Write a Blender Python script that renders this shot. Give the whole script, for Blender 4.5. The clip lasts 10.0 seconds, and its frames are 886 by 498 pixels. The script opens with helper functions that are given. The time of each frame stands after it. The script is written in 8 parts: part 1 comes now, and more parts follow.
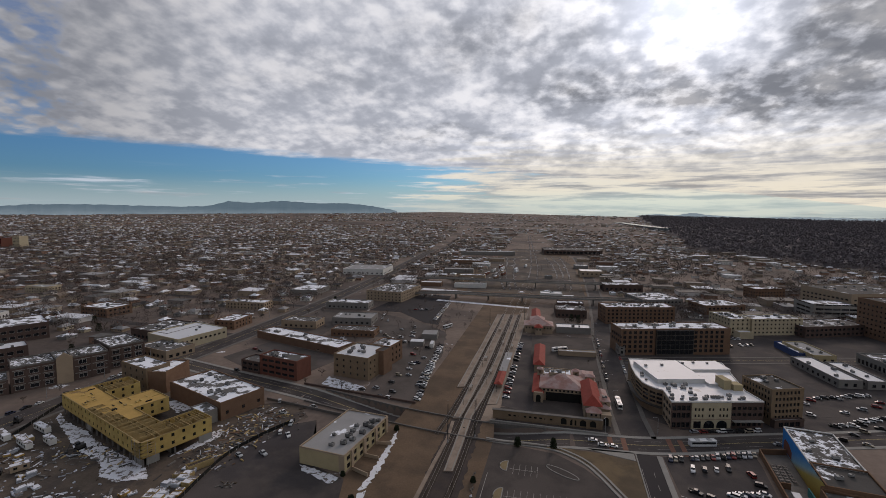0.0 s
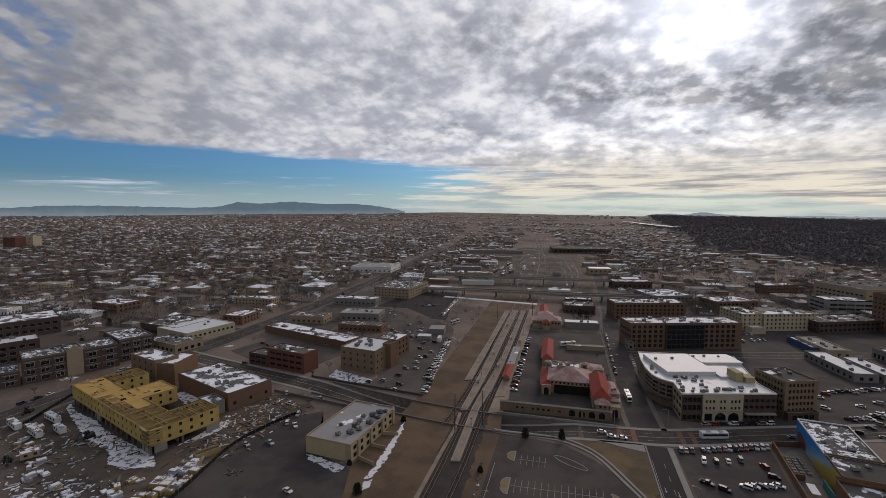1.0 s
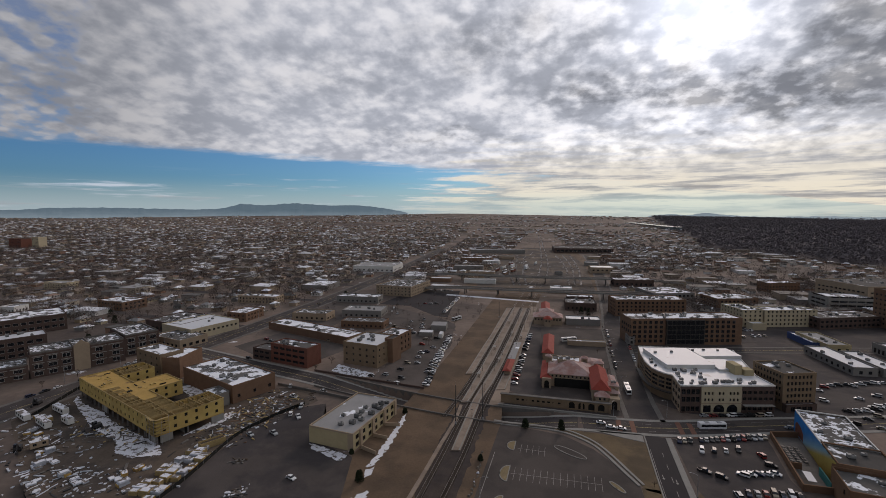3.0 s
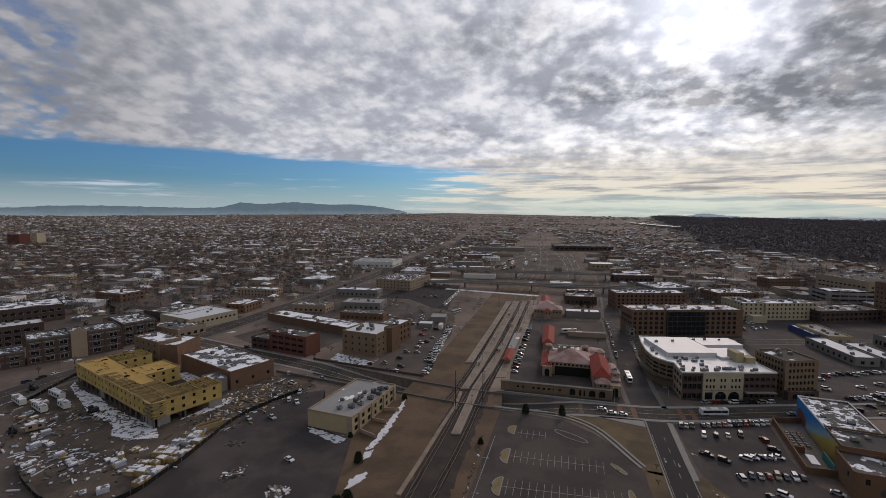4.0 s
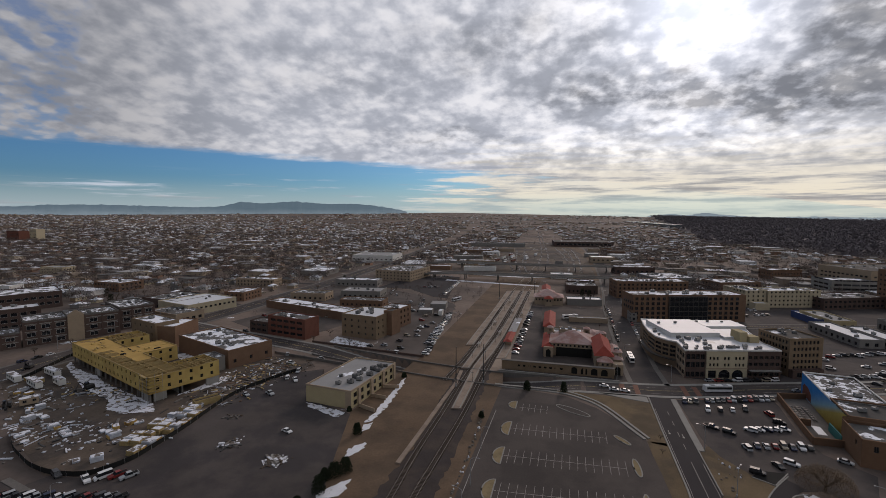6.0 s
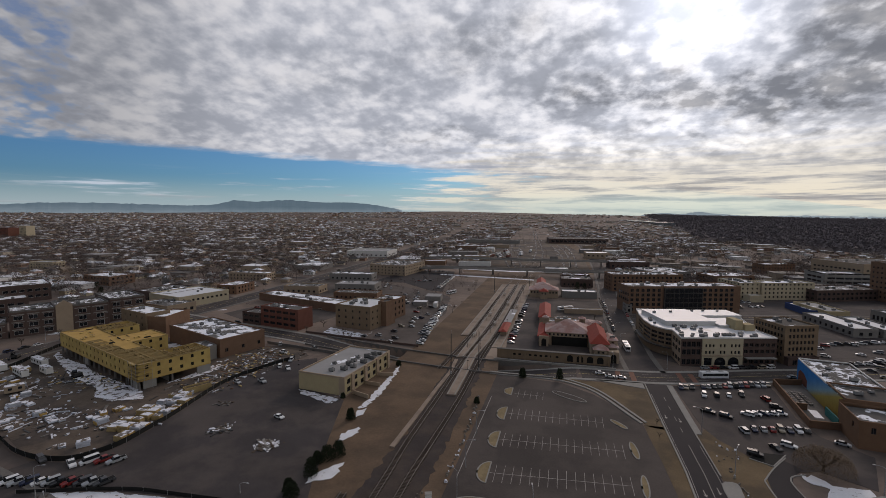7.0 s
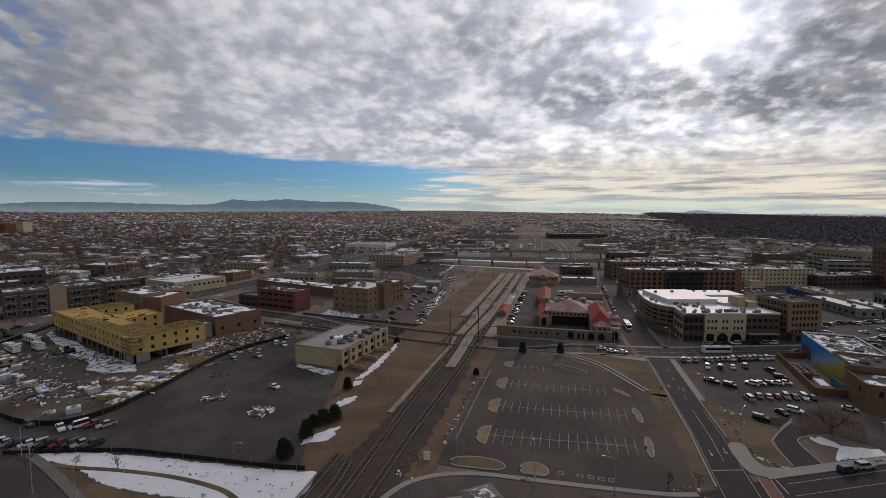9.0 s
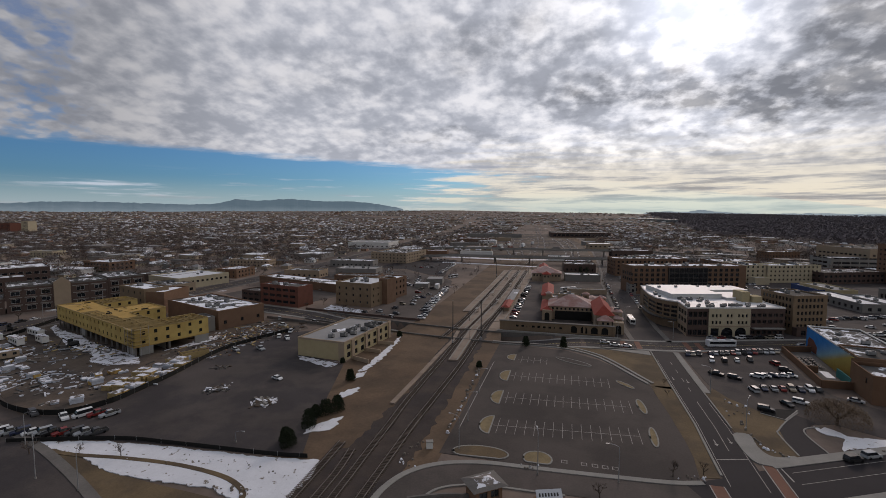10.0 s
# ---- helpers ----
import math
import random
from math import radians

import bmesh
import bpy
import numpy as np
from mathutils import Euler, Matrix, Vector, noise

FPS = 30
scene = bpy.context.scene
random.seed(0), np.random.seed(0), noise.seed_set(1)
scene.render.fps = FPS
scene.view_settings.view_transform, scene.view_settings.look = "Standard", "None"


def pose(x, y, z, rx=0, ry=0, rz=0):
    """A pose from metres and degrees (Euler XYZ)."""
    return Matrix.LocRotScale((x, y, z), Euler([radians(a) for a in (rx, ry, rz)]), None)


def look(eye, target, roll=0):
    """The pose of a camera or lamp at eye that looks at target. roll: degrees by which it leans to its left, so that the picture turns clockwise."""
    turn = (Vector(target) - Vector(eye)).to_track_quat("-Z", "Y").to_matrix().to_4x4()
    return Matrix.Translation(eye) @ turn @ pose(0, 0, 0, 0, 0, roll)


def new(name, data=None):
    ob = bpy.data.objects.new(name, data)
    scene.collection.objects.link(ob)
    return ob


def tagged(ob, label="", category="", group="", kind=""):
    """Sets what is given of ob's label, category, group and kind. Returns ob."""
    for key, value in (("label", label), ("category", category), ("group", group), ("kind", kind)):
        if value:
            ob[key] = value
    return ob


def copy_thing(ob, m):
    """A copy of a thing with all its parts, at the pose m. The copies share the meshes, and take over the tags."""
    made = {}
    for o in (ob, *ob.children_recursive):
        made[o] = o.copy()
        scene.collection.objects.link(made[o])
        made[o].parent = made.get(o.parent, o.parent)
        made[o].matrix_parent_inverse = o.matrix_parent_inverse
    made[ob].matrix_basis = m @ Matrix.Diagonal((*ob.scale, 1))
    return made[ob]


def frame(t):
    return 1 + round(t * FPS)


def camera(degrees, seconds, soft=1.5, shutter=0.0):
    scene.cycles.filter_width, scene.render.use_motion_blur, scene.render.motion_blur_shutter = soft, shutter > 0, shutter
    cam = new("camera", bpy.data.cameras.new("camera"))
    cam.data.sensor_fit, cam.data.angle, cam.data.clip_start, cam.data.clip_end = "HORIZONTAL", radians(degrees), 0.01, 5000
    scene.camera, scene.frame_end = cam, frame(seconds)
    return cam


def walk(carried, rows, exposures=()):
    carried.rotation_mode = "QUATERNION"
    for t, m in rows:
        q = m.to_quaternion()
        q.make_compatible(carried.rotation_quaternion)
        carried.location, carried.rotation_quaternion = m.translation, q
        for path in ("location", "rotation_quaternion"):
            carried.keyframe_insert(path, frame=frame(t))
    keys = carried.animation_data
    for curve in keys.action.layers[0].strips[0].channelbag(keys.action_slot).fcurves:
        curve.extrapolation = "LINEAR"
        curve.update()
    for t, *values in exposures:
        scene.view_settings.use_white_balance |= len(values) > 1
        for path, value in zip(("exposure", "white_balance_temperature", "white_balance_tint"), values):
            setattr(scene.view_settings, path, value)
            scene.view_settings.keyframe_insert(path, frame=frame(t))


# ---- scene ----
cam = camera(88.0, 10.0, soft=0.5)
PATH = [
    (0, (0.0, 0.0, 107.171), (-0.488, 1.932, 107.004), 0.2),
    (0.5, (0.576, 0.698, 104.504), (0.065, 2.625, 104.338), 0.1),
    (1, (0.317, 0.971, 101.938), (-0.204, 2.895, 101.774), 0.0),
    (1.5, (0.745, -0.701, 101.054), (0.222, 1.223, 100.896), -0.0),
    (2, (1.501, -3.324, 101.19), (0.968, -1.402, 101.043), -0.2),
    (2.5, (2.289, -2.719, 100.739), (1.757, -0.798, 100.582), -0.2),
    (4, (1.346, -1.168, 90.747), (0.816, 0.755, 90.591), 0.1),
    (4.5, (1.0, -0.68, 87.494), (0.483, 1.246, 87.342), 0.2),
    (5, (0.665, -0.495, 84.533), (0.143, 1.43, 84.383), 0.2),
    (5.5, (0.857, -0.281, 81.763), (0.319, 1.64, 81.611), 0.1),
    (7, (0.271, 2.214, 72.759), (-0.237, 4.142, 72.603), 0.2),
    (7.5, (-0.124, 2.654, 69.822), (-0.649, 4.578, 69.665), 0.2),
    (8, (0.279, 3.191, 67.034), (-0.242, 5.116, 66.875), 0.2),
    (8.5, (0.227, 3.933, 63.769), (-0.269, 5.864, 63.612), 0.3),
    (9, (-0.105, 4.413, 60.648), (-0.609, 6.342, 60.493), 0.1),
    (9.5, (-0.552, 4.312, 58.558), (-1.082, 6.234, 58.398), 0.1),
    (10, (-0.251, 4.588, 57.684), (-0.766, 6.514, 57.529), 0.1),
]
walk(cam, [(t, look(*row)) for t, *row in PATH], [(0.0, 0.22, 6650, 17), (10.0, 0.22, 6650, 17)])

# ---- light ----
SUN_AZ, SUN_EL = radians(12.5), radians(22)
SUN_DIR = Vector((math.sin(SUN_AZ) * math.cos(SUN_EL), math.cos(SUN_AZ) * math.cos(SUN_EL), math.sin(SUN_EL)))


def node(tree, kind, **values):
    """Add a node; named values set its properties, i0, i1 ... its inputs by number."""
    n = tree.nodes.new(kind)
    for key, value in values.items():
        if key[0] == "i" and key[1:].isdigit():
            slot = n.inputs[int(key[1:])]
            if isinstance(value, bpy.types.NodeSocket):
                tree.links.new(value, slot)
            else:
                slot.default_value = value
        elif key == "operation":
            n.operation = value
        elif key == "use_clamp":
            n.use_clamp = value
        elif key == "interpolation_type":
            n.interpolation_type = value
        elif key == "data_type":
            n.data_type = value
    return n


def calc(tree, op, a, b=0.0, c=0.0, clamp=False):
    return node(tree, "ShaderNodeMath", operation=op, use_clamp=clamp, i0=a, i1=b, i2=c).outputs[0]


def span(tree, x, a, b, lo=0.0, hi=1.0):
    """Map x from a..b to lo..hi, smoothly, clamped."""
    return node(tree, "ShaderNodeMapRange", interpolation_type="SMOOTHSTEP", i0=x, i1=a, i2=b, i3=lo, i4=hi).outputs[0]


def mixed(tree, fac, a, b):
    n = node(tree, "ShaderNodeMix", data_type="RGBA")
    for slot, value in ((0, fac), (6, a), (7, b)):
        if isinstance(value, bpy.types.NodeSocket):
            tree.links.new(value, n.inputs[slot])
        else:
            n.inputs[slot].default_value = value if slot == 0 else (*value, 1)[:4]
    return n.outputs[2]


def cloud_noise(tree, vector, scale, detail=6.0, rough=0.55, off=(0, 0, 0), stretch=(1, 1, 1)):
    m = node(tree, "ShaderNodeMapping", i0=vector, i1=off, i3=stretch)
    return node(tree, "ShaderNodeTexNoise", i0=m.outputs[0], i2=scale, i3=detail, i4=rough).outputs[0]


world = bpy.data.worlds.new("sky")
scene.world = world
world.use_nodes = True
wt = world.node_tree
wt.nodes.clear()
direction = node(wt, "ShaderNodeTexCoord").outputs["Generated"]
axes = node(wt, "ShaderNodeSeparateXYZ", i0=direction).outputs
up = calc(wt, "ADD", calc(wt, "MAXIMUM", axes[2], 0.0), 0.008)
# the cloud deck lies on a plane: a place on it is the direction divided by its height
deck_x, deck_y = calc(wt, "DIVIDE", axes[0], up), calc(wt, "DIVIDE", axes[1], up)
deck = node(wt, "ShaderNodeCombineXYZ", i0=deck_x, i1=deck_y).outputs[0]
soft_deck = node(wt, "ShaderNodeCombineXYZ", i0=calc(wt, "DIVIDE", axes[0], calc(wt, "ADD", up, 0.32)), i1=calc(wt, "DIVIDE", axes[1], calc(wt, "ADD", up, 0.32))).outputs[0]
sky = node(wt, "ShaderNodeTexSky")
sky.sky_type, sky.sun_disc, sky.sun_elevation, sky.sun_rotation = "NISHITA", False, SUN_EL, SUN_AZ
sky.air_density, sky.dust_density, sky.ozone_density = 1.0, 0.6, 2.0
blue = node(wt, "ShaderNodeVectorMath", operation="MULTIPLY", i0=sky.outputs[0], i1=(0.019, 0.038, 0.060)).outputs[0]
billow = cloud_noise(wt, soft_deck, 4.2, 4, 0.5)
ripple = cloud_noise(wt, soft_deck, 17.0, 5, 0.55, (3, 1, 0), (1.0, 0.85, 1))
patches = cloud_noise(wt, soft_deck, 2.5, 4, 0.5, (1.3, 6.1, 0))
toward = node(wt, "ShaderNodeVectorMath", operation="DOT_PRODUCT", i0=node(wt, "ShaderNodeVectorMath", operation="NORMALIZE", i0=direction).outputs[0], i1=SUN_DIR).outputs["Value"]
facing = toward
toward = calc(wt, "MAXIMUM", toward, 0.0)
wide_glow, near_glow = calc(wt, "POWER", toward, 12.0), calc(wt, "POWER", toward, 150.0)
# rounded clumps of high cloud
warp = node(wt, "ShaderNodeTexNoise", i0=soft_deck, i2=9.0, i3=3.0)
bent = node(wt, "ShaderNodeVectorMath", operation="ADD", i0=soft_deck, i1=node(wt, "ShaderNodeVectorMath", operation="SCALE", i0=warp.outputs["Color"], i3=0.09).outputs[0]).outputs[0]
cells = wt.nodes.new("ShaderNodeTexVoronoi")
cells.feature = "SMOOTH_F1"
wt.links.new(bent, cells.inputs["Vector"])
cells.inputs["Scale"].default_value, cells.inputs["Smoothness"].default_value = 15.0, 0.6
clumps = span(wt, cells.outputs["Distance"], 0.65, 0.12)
thick = calc(wt, "MULTIPLY_ADD", clumps, -0.075, calc(wt, "ADD", calc(wt, "MULTIPLY", billow, 0.60), calc(wt, "MULTIPLY", ripple, 0.40)))
thin = span(wt, thick, 0.60, 0.32)
across = calc(wt, "DIVIDE", axes[0], calc(wt, "MAXIMUM", axes[1], 0.05))
drift = calc(wt, "SUBTRACT", cloud_noise(wt, soft_deck, 5.0, 5, 0.6, (7.7, 2.2, 0)), 0.5)
climb = calc(wt, "SUBTRACT", cloud_noise(wt, soft_deck, 6.0, 5, 0.6, (1.7, 9.2, 0)), 0.5)


def bank(where, height, wide, tall, amount):
    """A soft-edged heavy part of the cloud deck, by its bearing (x over y) and its height."""
    a = calc(wt, "DIVIDE", calc(wt, "SUBTRACT", calc(wt, "MULTIPLY_ADD", drift, 0.55, across), where), wide)
    b = calc(wt, "DIVIDE", calc(wt, "SUBTRACT", calc(wt, "MULTIPLY_ADD", climb, 0.16, axes[2]), height), tall)
    return calc(wt, "MULTIPLY", calc(wt, "POWER", 2.718, calc(wt, "MULTIPLY", calc(wt, "ADD", calc(wt, "MULTIPLY", a, a), calc(wt, "MULTIPLY", b, b)), -1.0)), amount)


shade = 0.0
for row in ((-0.21, 0.335, 0.16, 0.040, 0.45), (-0.02, 0.36, 0.08, 0.04, 0.35), (0.10, 0.240, 0.16, 0.035, 0.75), (0.28, 0.215, 0.14, 0.035, 0.85), (0.45, 0.190, 0.14, 0.050, 0.95), (0.54, 0.290, 0.10, 0.080, 0.95), (-0.30, 0.160, 0.16, 0.012, 0.5), (-0.55, 0.27, 0.16, 0.05, 0.25)):
    shade = calc(wt, "ADD", bank(*row), shade)
shade = calc(wt, "MINIMUM", calc(wt, "MULTIPLY", shade, span(wt, calc(wt, "MULTIPLY_ADD", ripple, 0.5, calc(wt, "MULTIPLY", patches, 0.5)), 0.36, 0.56, 0.35, 1.25)), 1.0)
lit = calc(wt, "MULTIPLY_ADD", thin, 0.28, 0.36)
lit = calc(wt, "MULTIPLY", lit, calc(wt, "MULTIPLY_ADD", shade, -0.50, 1.0))
lit = calc(wt, "ADD", lit, bank(0.24, 0.140, 0.34, 0.028, 0.22))
lit = calc(wt, "MULTIPLY", lit, span(wt, across, -1.3, -0.55, 0.60, 1.02))
clear = calc(wt, "MULTIPLY_ADD", shade, -0.85, 1.0)
lit = calc(wt, "ADD", lit, calc(wt, "MULTIPLY", calc(wt, "MULTIPLY", wide_glow, clear), calc(wt, "MULTIPLY_ADD", thin, 0.28, 0.02)))
lit = calc(wt, "ADD", lit, calc(wt, "MULTIPLY", near_glow, 0.50))
lit = calc(wt, "MULTIPLY", lit, span(wt, facing, -0.5, 0.45, 0.68, 1.0))
low = span(wt, axes[2], 0.20, 0.02)
flat_bars = node(wt, "ShaderNodeCombineXYZ", i0=calc(wt, "MULTIPLY", axes[0], 3.2), i1=calc(wt, "MULTIPLY", axes[2], 40.0)).outputs[0]
bars_raw = cloud_noise(wt, flat_bars, 2.2, 7, 0.62, (4, 0, 0))
bearing = calc(wt, "DIVIDE", axes[0], calc(wt, "MAXIMUM", axes[1], 0.01))
bearing = calc(wt, "ADD", bearing, calc(wt, "MULTIPLY", calc(wt, "SUBTRACT", bars_raw, 0.5), 0.9))
bearing = calc(wt, "ADD", bearing, calc(wt, "MULTIPLY", calc(wt, "SUBTRACT", 0.085, axes[2]), 1.6))
side = span(wt, bearing, -0.30, -0.10)
warm = calc(wt, "MULTIPLY", low, side)
bars = span(wt, bars_raw, 0.36, 0.58)
lowest = span(wt, axes[2], 0.13, 0.05)
lit = calc(wt, "ADD", calc(wt, "MULTIPLY", lit, calc(wt, "SUBTRACT", 1.0, lowest)), calc(wt, "MULTIPLY", lowest, calc(wt, "MULTIPLY_ADD", bars, 0.36, 0.31)))
tint = mixed(wt, calc(wt, "MULTIPLY", warm, calc(wt, "MULTIPLY_ADD", bars, 0.6, 0.4)), mixed(wt, thin, (0.86, 0.955, 1.08), (0.925, 0.97, 1.0)), (1.03, 0.985, 0.79))
cloud = node(wt, "ShaderNodeVectorMath", operation="SCALE", i0=tint, i3=lit).outputs[0]
# the deck ends along a ragged line towards the horizon on one side; thin streaks lie beyond it
edge = calc(wt, "ADD", calc(wt, "MULTIPLY", deck_x, -1.07), calc(wt, "MULTIPLY", deck_y, 0.78))
edge = calc(wt, "ADD", edge, calc(wt, "MULTIPLY", calc(wt, "SUBTRACT", cloud_noise(wt, deck, 0.8, 6, 0.62), 0.5), 3.0))
cover = span(wt, edge, 10.7, 9.5)
cover = calc(wt, "MAXIMUM", cover, calc(wt, "MULTIPLY", side, span(wt, axes[2], 0.005, 0.05, 0.35, 0.95)))
spotted = calc(wt, "MULTIPLY_ADD", ripple, 0.6, calc(wt, "MULTIPLY", billow, 0.4))
holes = span(wt, calc(wt, "ADD", calc(wt, "MULTIPLY_ADD", clumps, 0.12, calc(wt, "MULTIPLY", spotted, 0.85)), span(wt, across, -1.45, -1.0, 0.0, 0.35)), 0.36, 0.52, 0.35, 1.0)
cover = calc(wt, "MULTIPLY", cover, holes)
wisps = cloud_noise(wt, node(wt, "ShaderNodeCombineXYZ", i0=calc(wt, "MULTIPLY", axes[0], 3.0), i1=calc(wt, "MULTIPLY", axes[2], 30.0)).outputs[0], 1.9, 5, 0.6, (1.5, 0.4, 0))
wisps = calc(wt, "MULTIPLY", span(wt, wisps, 0.53, 0.68, 0.0, 0.6), span(wt, axes[2], 0.09, 0.05))
cover = calc(wt, "MAXIMUM", cover, wisps)
haze = span(wt, axes[2], 0.075, 0.0, 0.0, 0.75)
air = mixed(wt, haze, blue, (0.34, 0.43, 0.46))
colour = mixed(wt, cover, air, cloud)
below = span(wt, axes[2], -0.02, -0.10)
colour = mixed(wt, below, colour, (0.05, 0.045, 0.04))
background = node(wt, "ShaderNodeBackground", i0=colour, i1=1.0)
wt.links.new(background.outputs[0], node(wt, "ShaderNodeOutputWorld").inputs[0])

sun = new("sun", bpy.data.lights.new("sun", "SUN"))
sun.data.energy, sun.data.angle, sun.data.color = 1.0, radians(14), (1.0, 0.85, 0.73)
sun.matrix_world = look((0, 0, 300), Vector((0, 0, 300)) - SUN_DIR)

# ---- materials ----
SNOW = (0.78, 0.80, 0.84)


def surf(name, base, rough=0.85, var=0.25, scale=0.35, fine=6.0, bump=0.3, spots=None, metal=0.0, second=None, random=0.0):
    """A weathered surface. var: how far the colour wavers; spots: (colour, share 0 to 1, noise scale) of patches such as snow or dirt;
    second: (colour, noise scale) of a broad blend; random: how far whole objects differ."""
    mat = bpy.data.materials.new(name)
    mat.use_nodes = True
    t = mat.node_tree
    bsdf = t.nodes["Principled BSDF"]
    place = node(t, "ShaderNodeNewGeometry").outputs["Position"]
    broad = node(t, "ShaderNodeTexNoise", i0=place, i2=scale, i3=5.0, i4=0.6).outputs[0]
    grain = node(t, "ShaderNodeTexNoise", i0=place, i2=fine, i3=4.0, i4=0.65).outputs[0]
    colour = node(t, "ShaderNodeRGB").outputs[0]
    colour.default_value = (*base, 1)
    if second:
        blend = node(t, "ShaderNodeTexNoise", i0=place, i2=second[1], i3=6.0, i4=0.6).outputs[0]
        colour = mixed(t, span(t, blend, 0.42, 0.6), colour, second[0])
    shade = calc(t, "ADD", calc(t, "MULTIPLY", calc(t, "SUBTRACT", broad, 0.5), 2.6 * var), calc(t, "MULTIPLY", calc(t, "SUBTRACT", grain, 0.5), 2.0 * var))
    shade = calc(t, "ADD", shade, 1.0)
    if random:
        chance = node(t, "ShaderNodeObjectInfo").outputs["Random"]
        shade = calc(t, "MULTIPLY", shade, calc(t, "MULTIPLY_ADD", chance, 2 * random, 1 - random))
    colour = node(t, "ShaderNodeVectorMath", operation="SCALE", i0=colour, i3=shade).outputs[0]
    if spots:
        patch_noise = node(t, "ShaderNodeTexNoise", i0=place, i2=spots[2], i3=6.0, i4=0.62).outputs[0]
        level = 0.72 - 0.44 * spots[1]
        colour = mixed(t, span(t, patch_noise, level - 0.02, level + 0.03), colour, spots[0])
    t.links.new(colour, bsdf.inputs["Base Color"])
    bsdf.inputs["Roughness"].default_value = rough
    bsdf.inputs["Metallic"].default_value = metal
    bsdf.inputs["Specular IOR Level"].default_value = 0.10 if rough > 0.7 else 0.5
    if bump:
        b = node(t, "ShaderNodeBump")
        b.inputs["Strength"].default_value, b.inputs["Distance"].default_value = bump, 0.06
        t.links.new(grain, b.inputs["Height"])
        t.links.new(b.outputs[0], bsdf.inputs["Normal"])
    return mat


def islands(name, colours, rough=0.9, var=0.2, fine=1.5):
    """A surface whose separate pieces take one of several colours."""
    mat = surf(name, colours[0], rough, var, 0.2, fine, 0.0)
    t = mat.node_tree
    ramp = node(t, "ShaderNodeValToRGB")
    ramp.color_ramp.interpolation = "CONSTANT"
    while len(ramp.color_ramp.elements) < len(colours):
        ramp.color_ramp.elements.new(0.5)
    for n, (e, c) in enumerate(zip(ramp.color_ramp.elements, colours)):
        e.position, e.color = n / len(colours), (*c, 1)
    t.links.new(node(t, "ShaderNodeNewGeometry").outputs["Random Per Island"], ramp.inputs[0])
    scaled = [n for n in t.nodes if n.type == "VECT_MATH"][0]
    t.links.new(ramp.outputs[0], scaled.inputs[0])
    return mat


def glassy(name, base, rough=0.08):
    mat = surf(name, base, rough, 0.4, 0.8, 3.0, 0.0)
    mat.node_tree.nodes["Principled BSDF"].inputs["IOR"].default_value = 1.5
    return mat


ASPHALT = surf("asphalt", (0.050, 0.044, 0.044), 0.9, 0.32, 0.05, 3.0, 0.2, second=((0.074, 0.063, 0.058), 0.045))
ASPHALT_NEW = surf("fresh_asphalt", (0.030, 0.027, 0.029), 0.85, 0.2, 0.08, 3.0, 0.2)
ASPHALT_OLD = surf("worn_asphalt", (0.074, 0.062, 0.056), 0.9, 0.26, 0.04, 2.0, 0.2, second=((0.055, 0.047, 0.043), 0.05))
CONCRETE = surf("concrete", (0.24, 0.23, 0.21), 0.9, 0.18, 0.2, 3.0, 0.2)
CONCRETE_DARK = surf("stained_concrete", (0.13, 0.12, 0.11), 0.9, 0.3, 0.15, 2.0, 0.2)
PAVER = surf("platform_paving", (0.26, 0.205, 0.16), 0.9, 0.18, 0.15, 2.0, 0.1, second=((0.20, 0.155, 0.122), 0.1))
BRICK_PAVE = surf("brick_paving", (0.17, 0.09, 0.065), 0.9, 0.2, 0.3, 4.0, 0.2)
DIRT = surf("bare_dirt", (0.128, 0.087, 0.057), 0.9, 0.32, 0.06, 1.2, 0.5, second=((0.092, 0.065, 0.045), 0.05))
ASPHALT_PALE = surf("sun_bleached_asphalt", (0.098, 0.082, 0.074), 0.92, 0.25, 0.05, 2.0, 0.2, second=((0.074, 0.064, 0.058), 0.04))
DIRT_SITE = surf("rutted_dirt", (0.105, 0.082, 0.064), 0.95, 0.35, 0.12, 1.0, 0.6, second=((0.066, 0.055, 0.048), 0.07), spots=(SNOW, 0.12, 0.12))
DRY_GRASS = surf("dry_grass", (0.135, 0.098, 0.058), 0.95, 0.3, 0.1, 2.5, 0.4, second=((0.095, 0.072, 0.048), 0.08))
SNOW_MAT = surf("old_snow", (0.60, 0.61, 0.64), 0.7, 0.14, 0.2, 2.5, 0.6, spots=((0.15, 0.12, 0.09), 0.20, 0.55))
SNOW_CLEAN = surf("trampled_snow", (0.62, 0.63, 0.67), 0.7, 0.2, 0.3, 2.0, 0.5, spots=((0.12, 0.10, 0.085), 0.42, 0.35))
CITY = surf("town_ground", (0.176, 0.136, 0.112), 0.95, 0.35, 0.02, 0.25, 0.0, second=((0.098, 0.079, 0.069), 0.006), spots=(SNOW, 0.12, 0.05))
WHITE_PAINT = surf("road_paint", (0.30, 0.28, 0.26), 0.8, 0.3, 0.5, 4.0, 0.0)
YELLOW_PAINT = surf("yellow_paint", (0.42, 0.34, 0.15), 0.8, 0.2, 0.5, 4.0, 0.0)
BRICK_RED = surf("red_brick", (0.155, 0.068, 0.050), 0.9, 0.2, 0.3, 5.0, 0.3)
BRICK_BROWN = surf("brown_brick", (0.17, 0.105, 0.07), 0.9, 0.2, 0.3, 5.0, 0.3)
BRICK_DARK = surf("dark_brick", (0.095, 0.066, 0.056), 0.9, 0.25, 0.3, 5.0, 0.3)
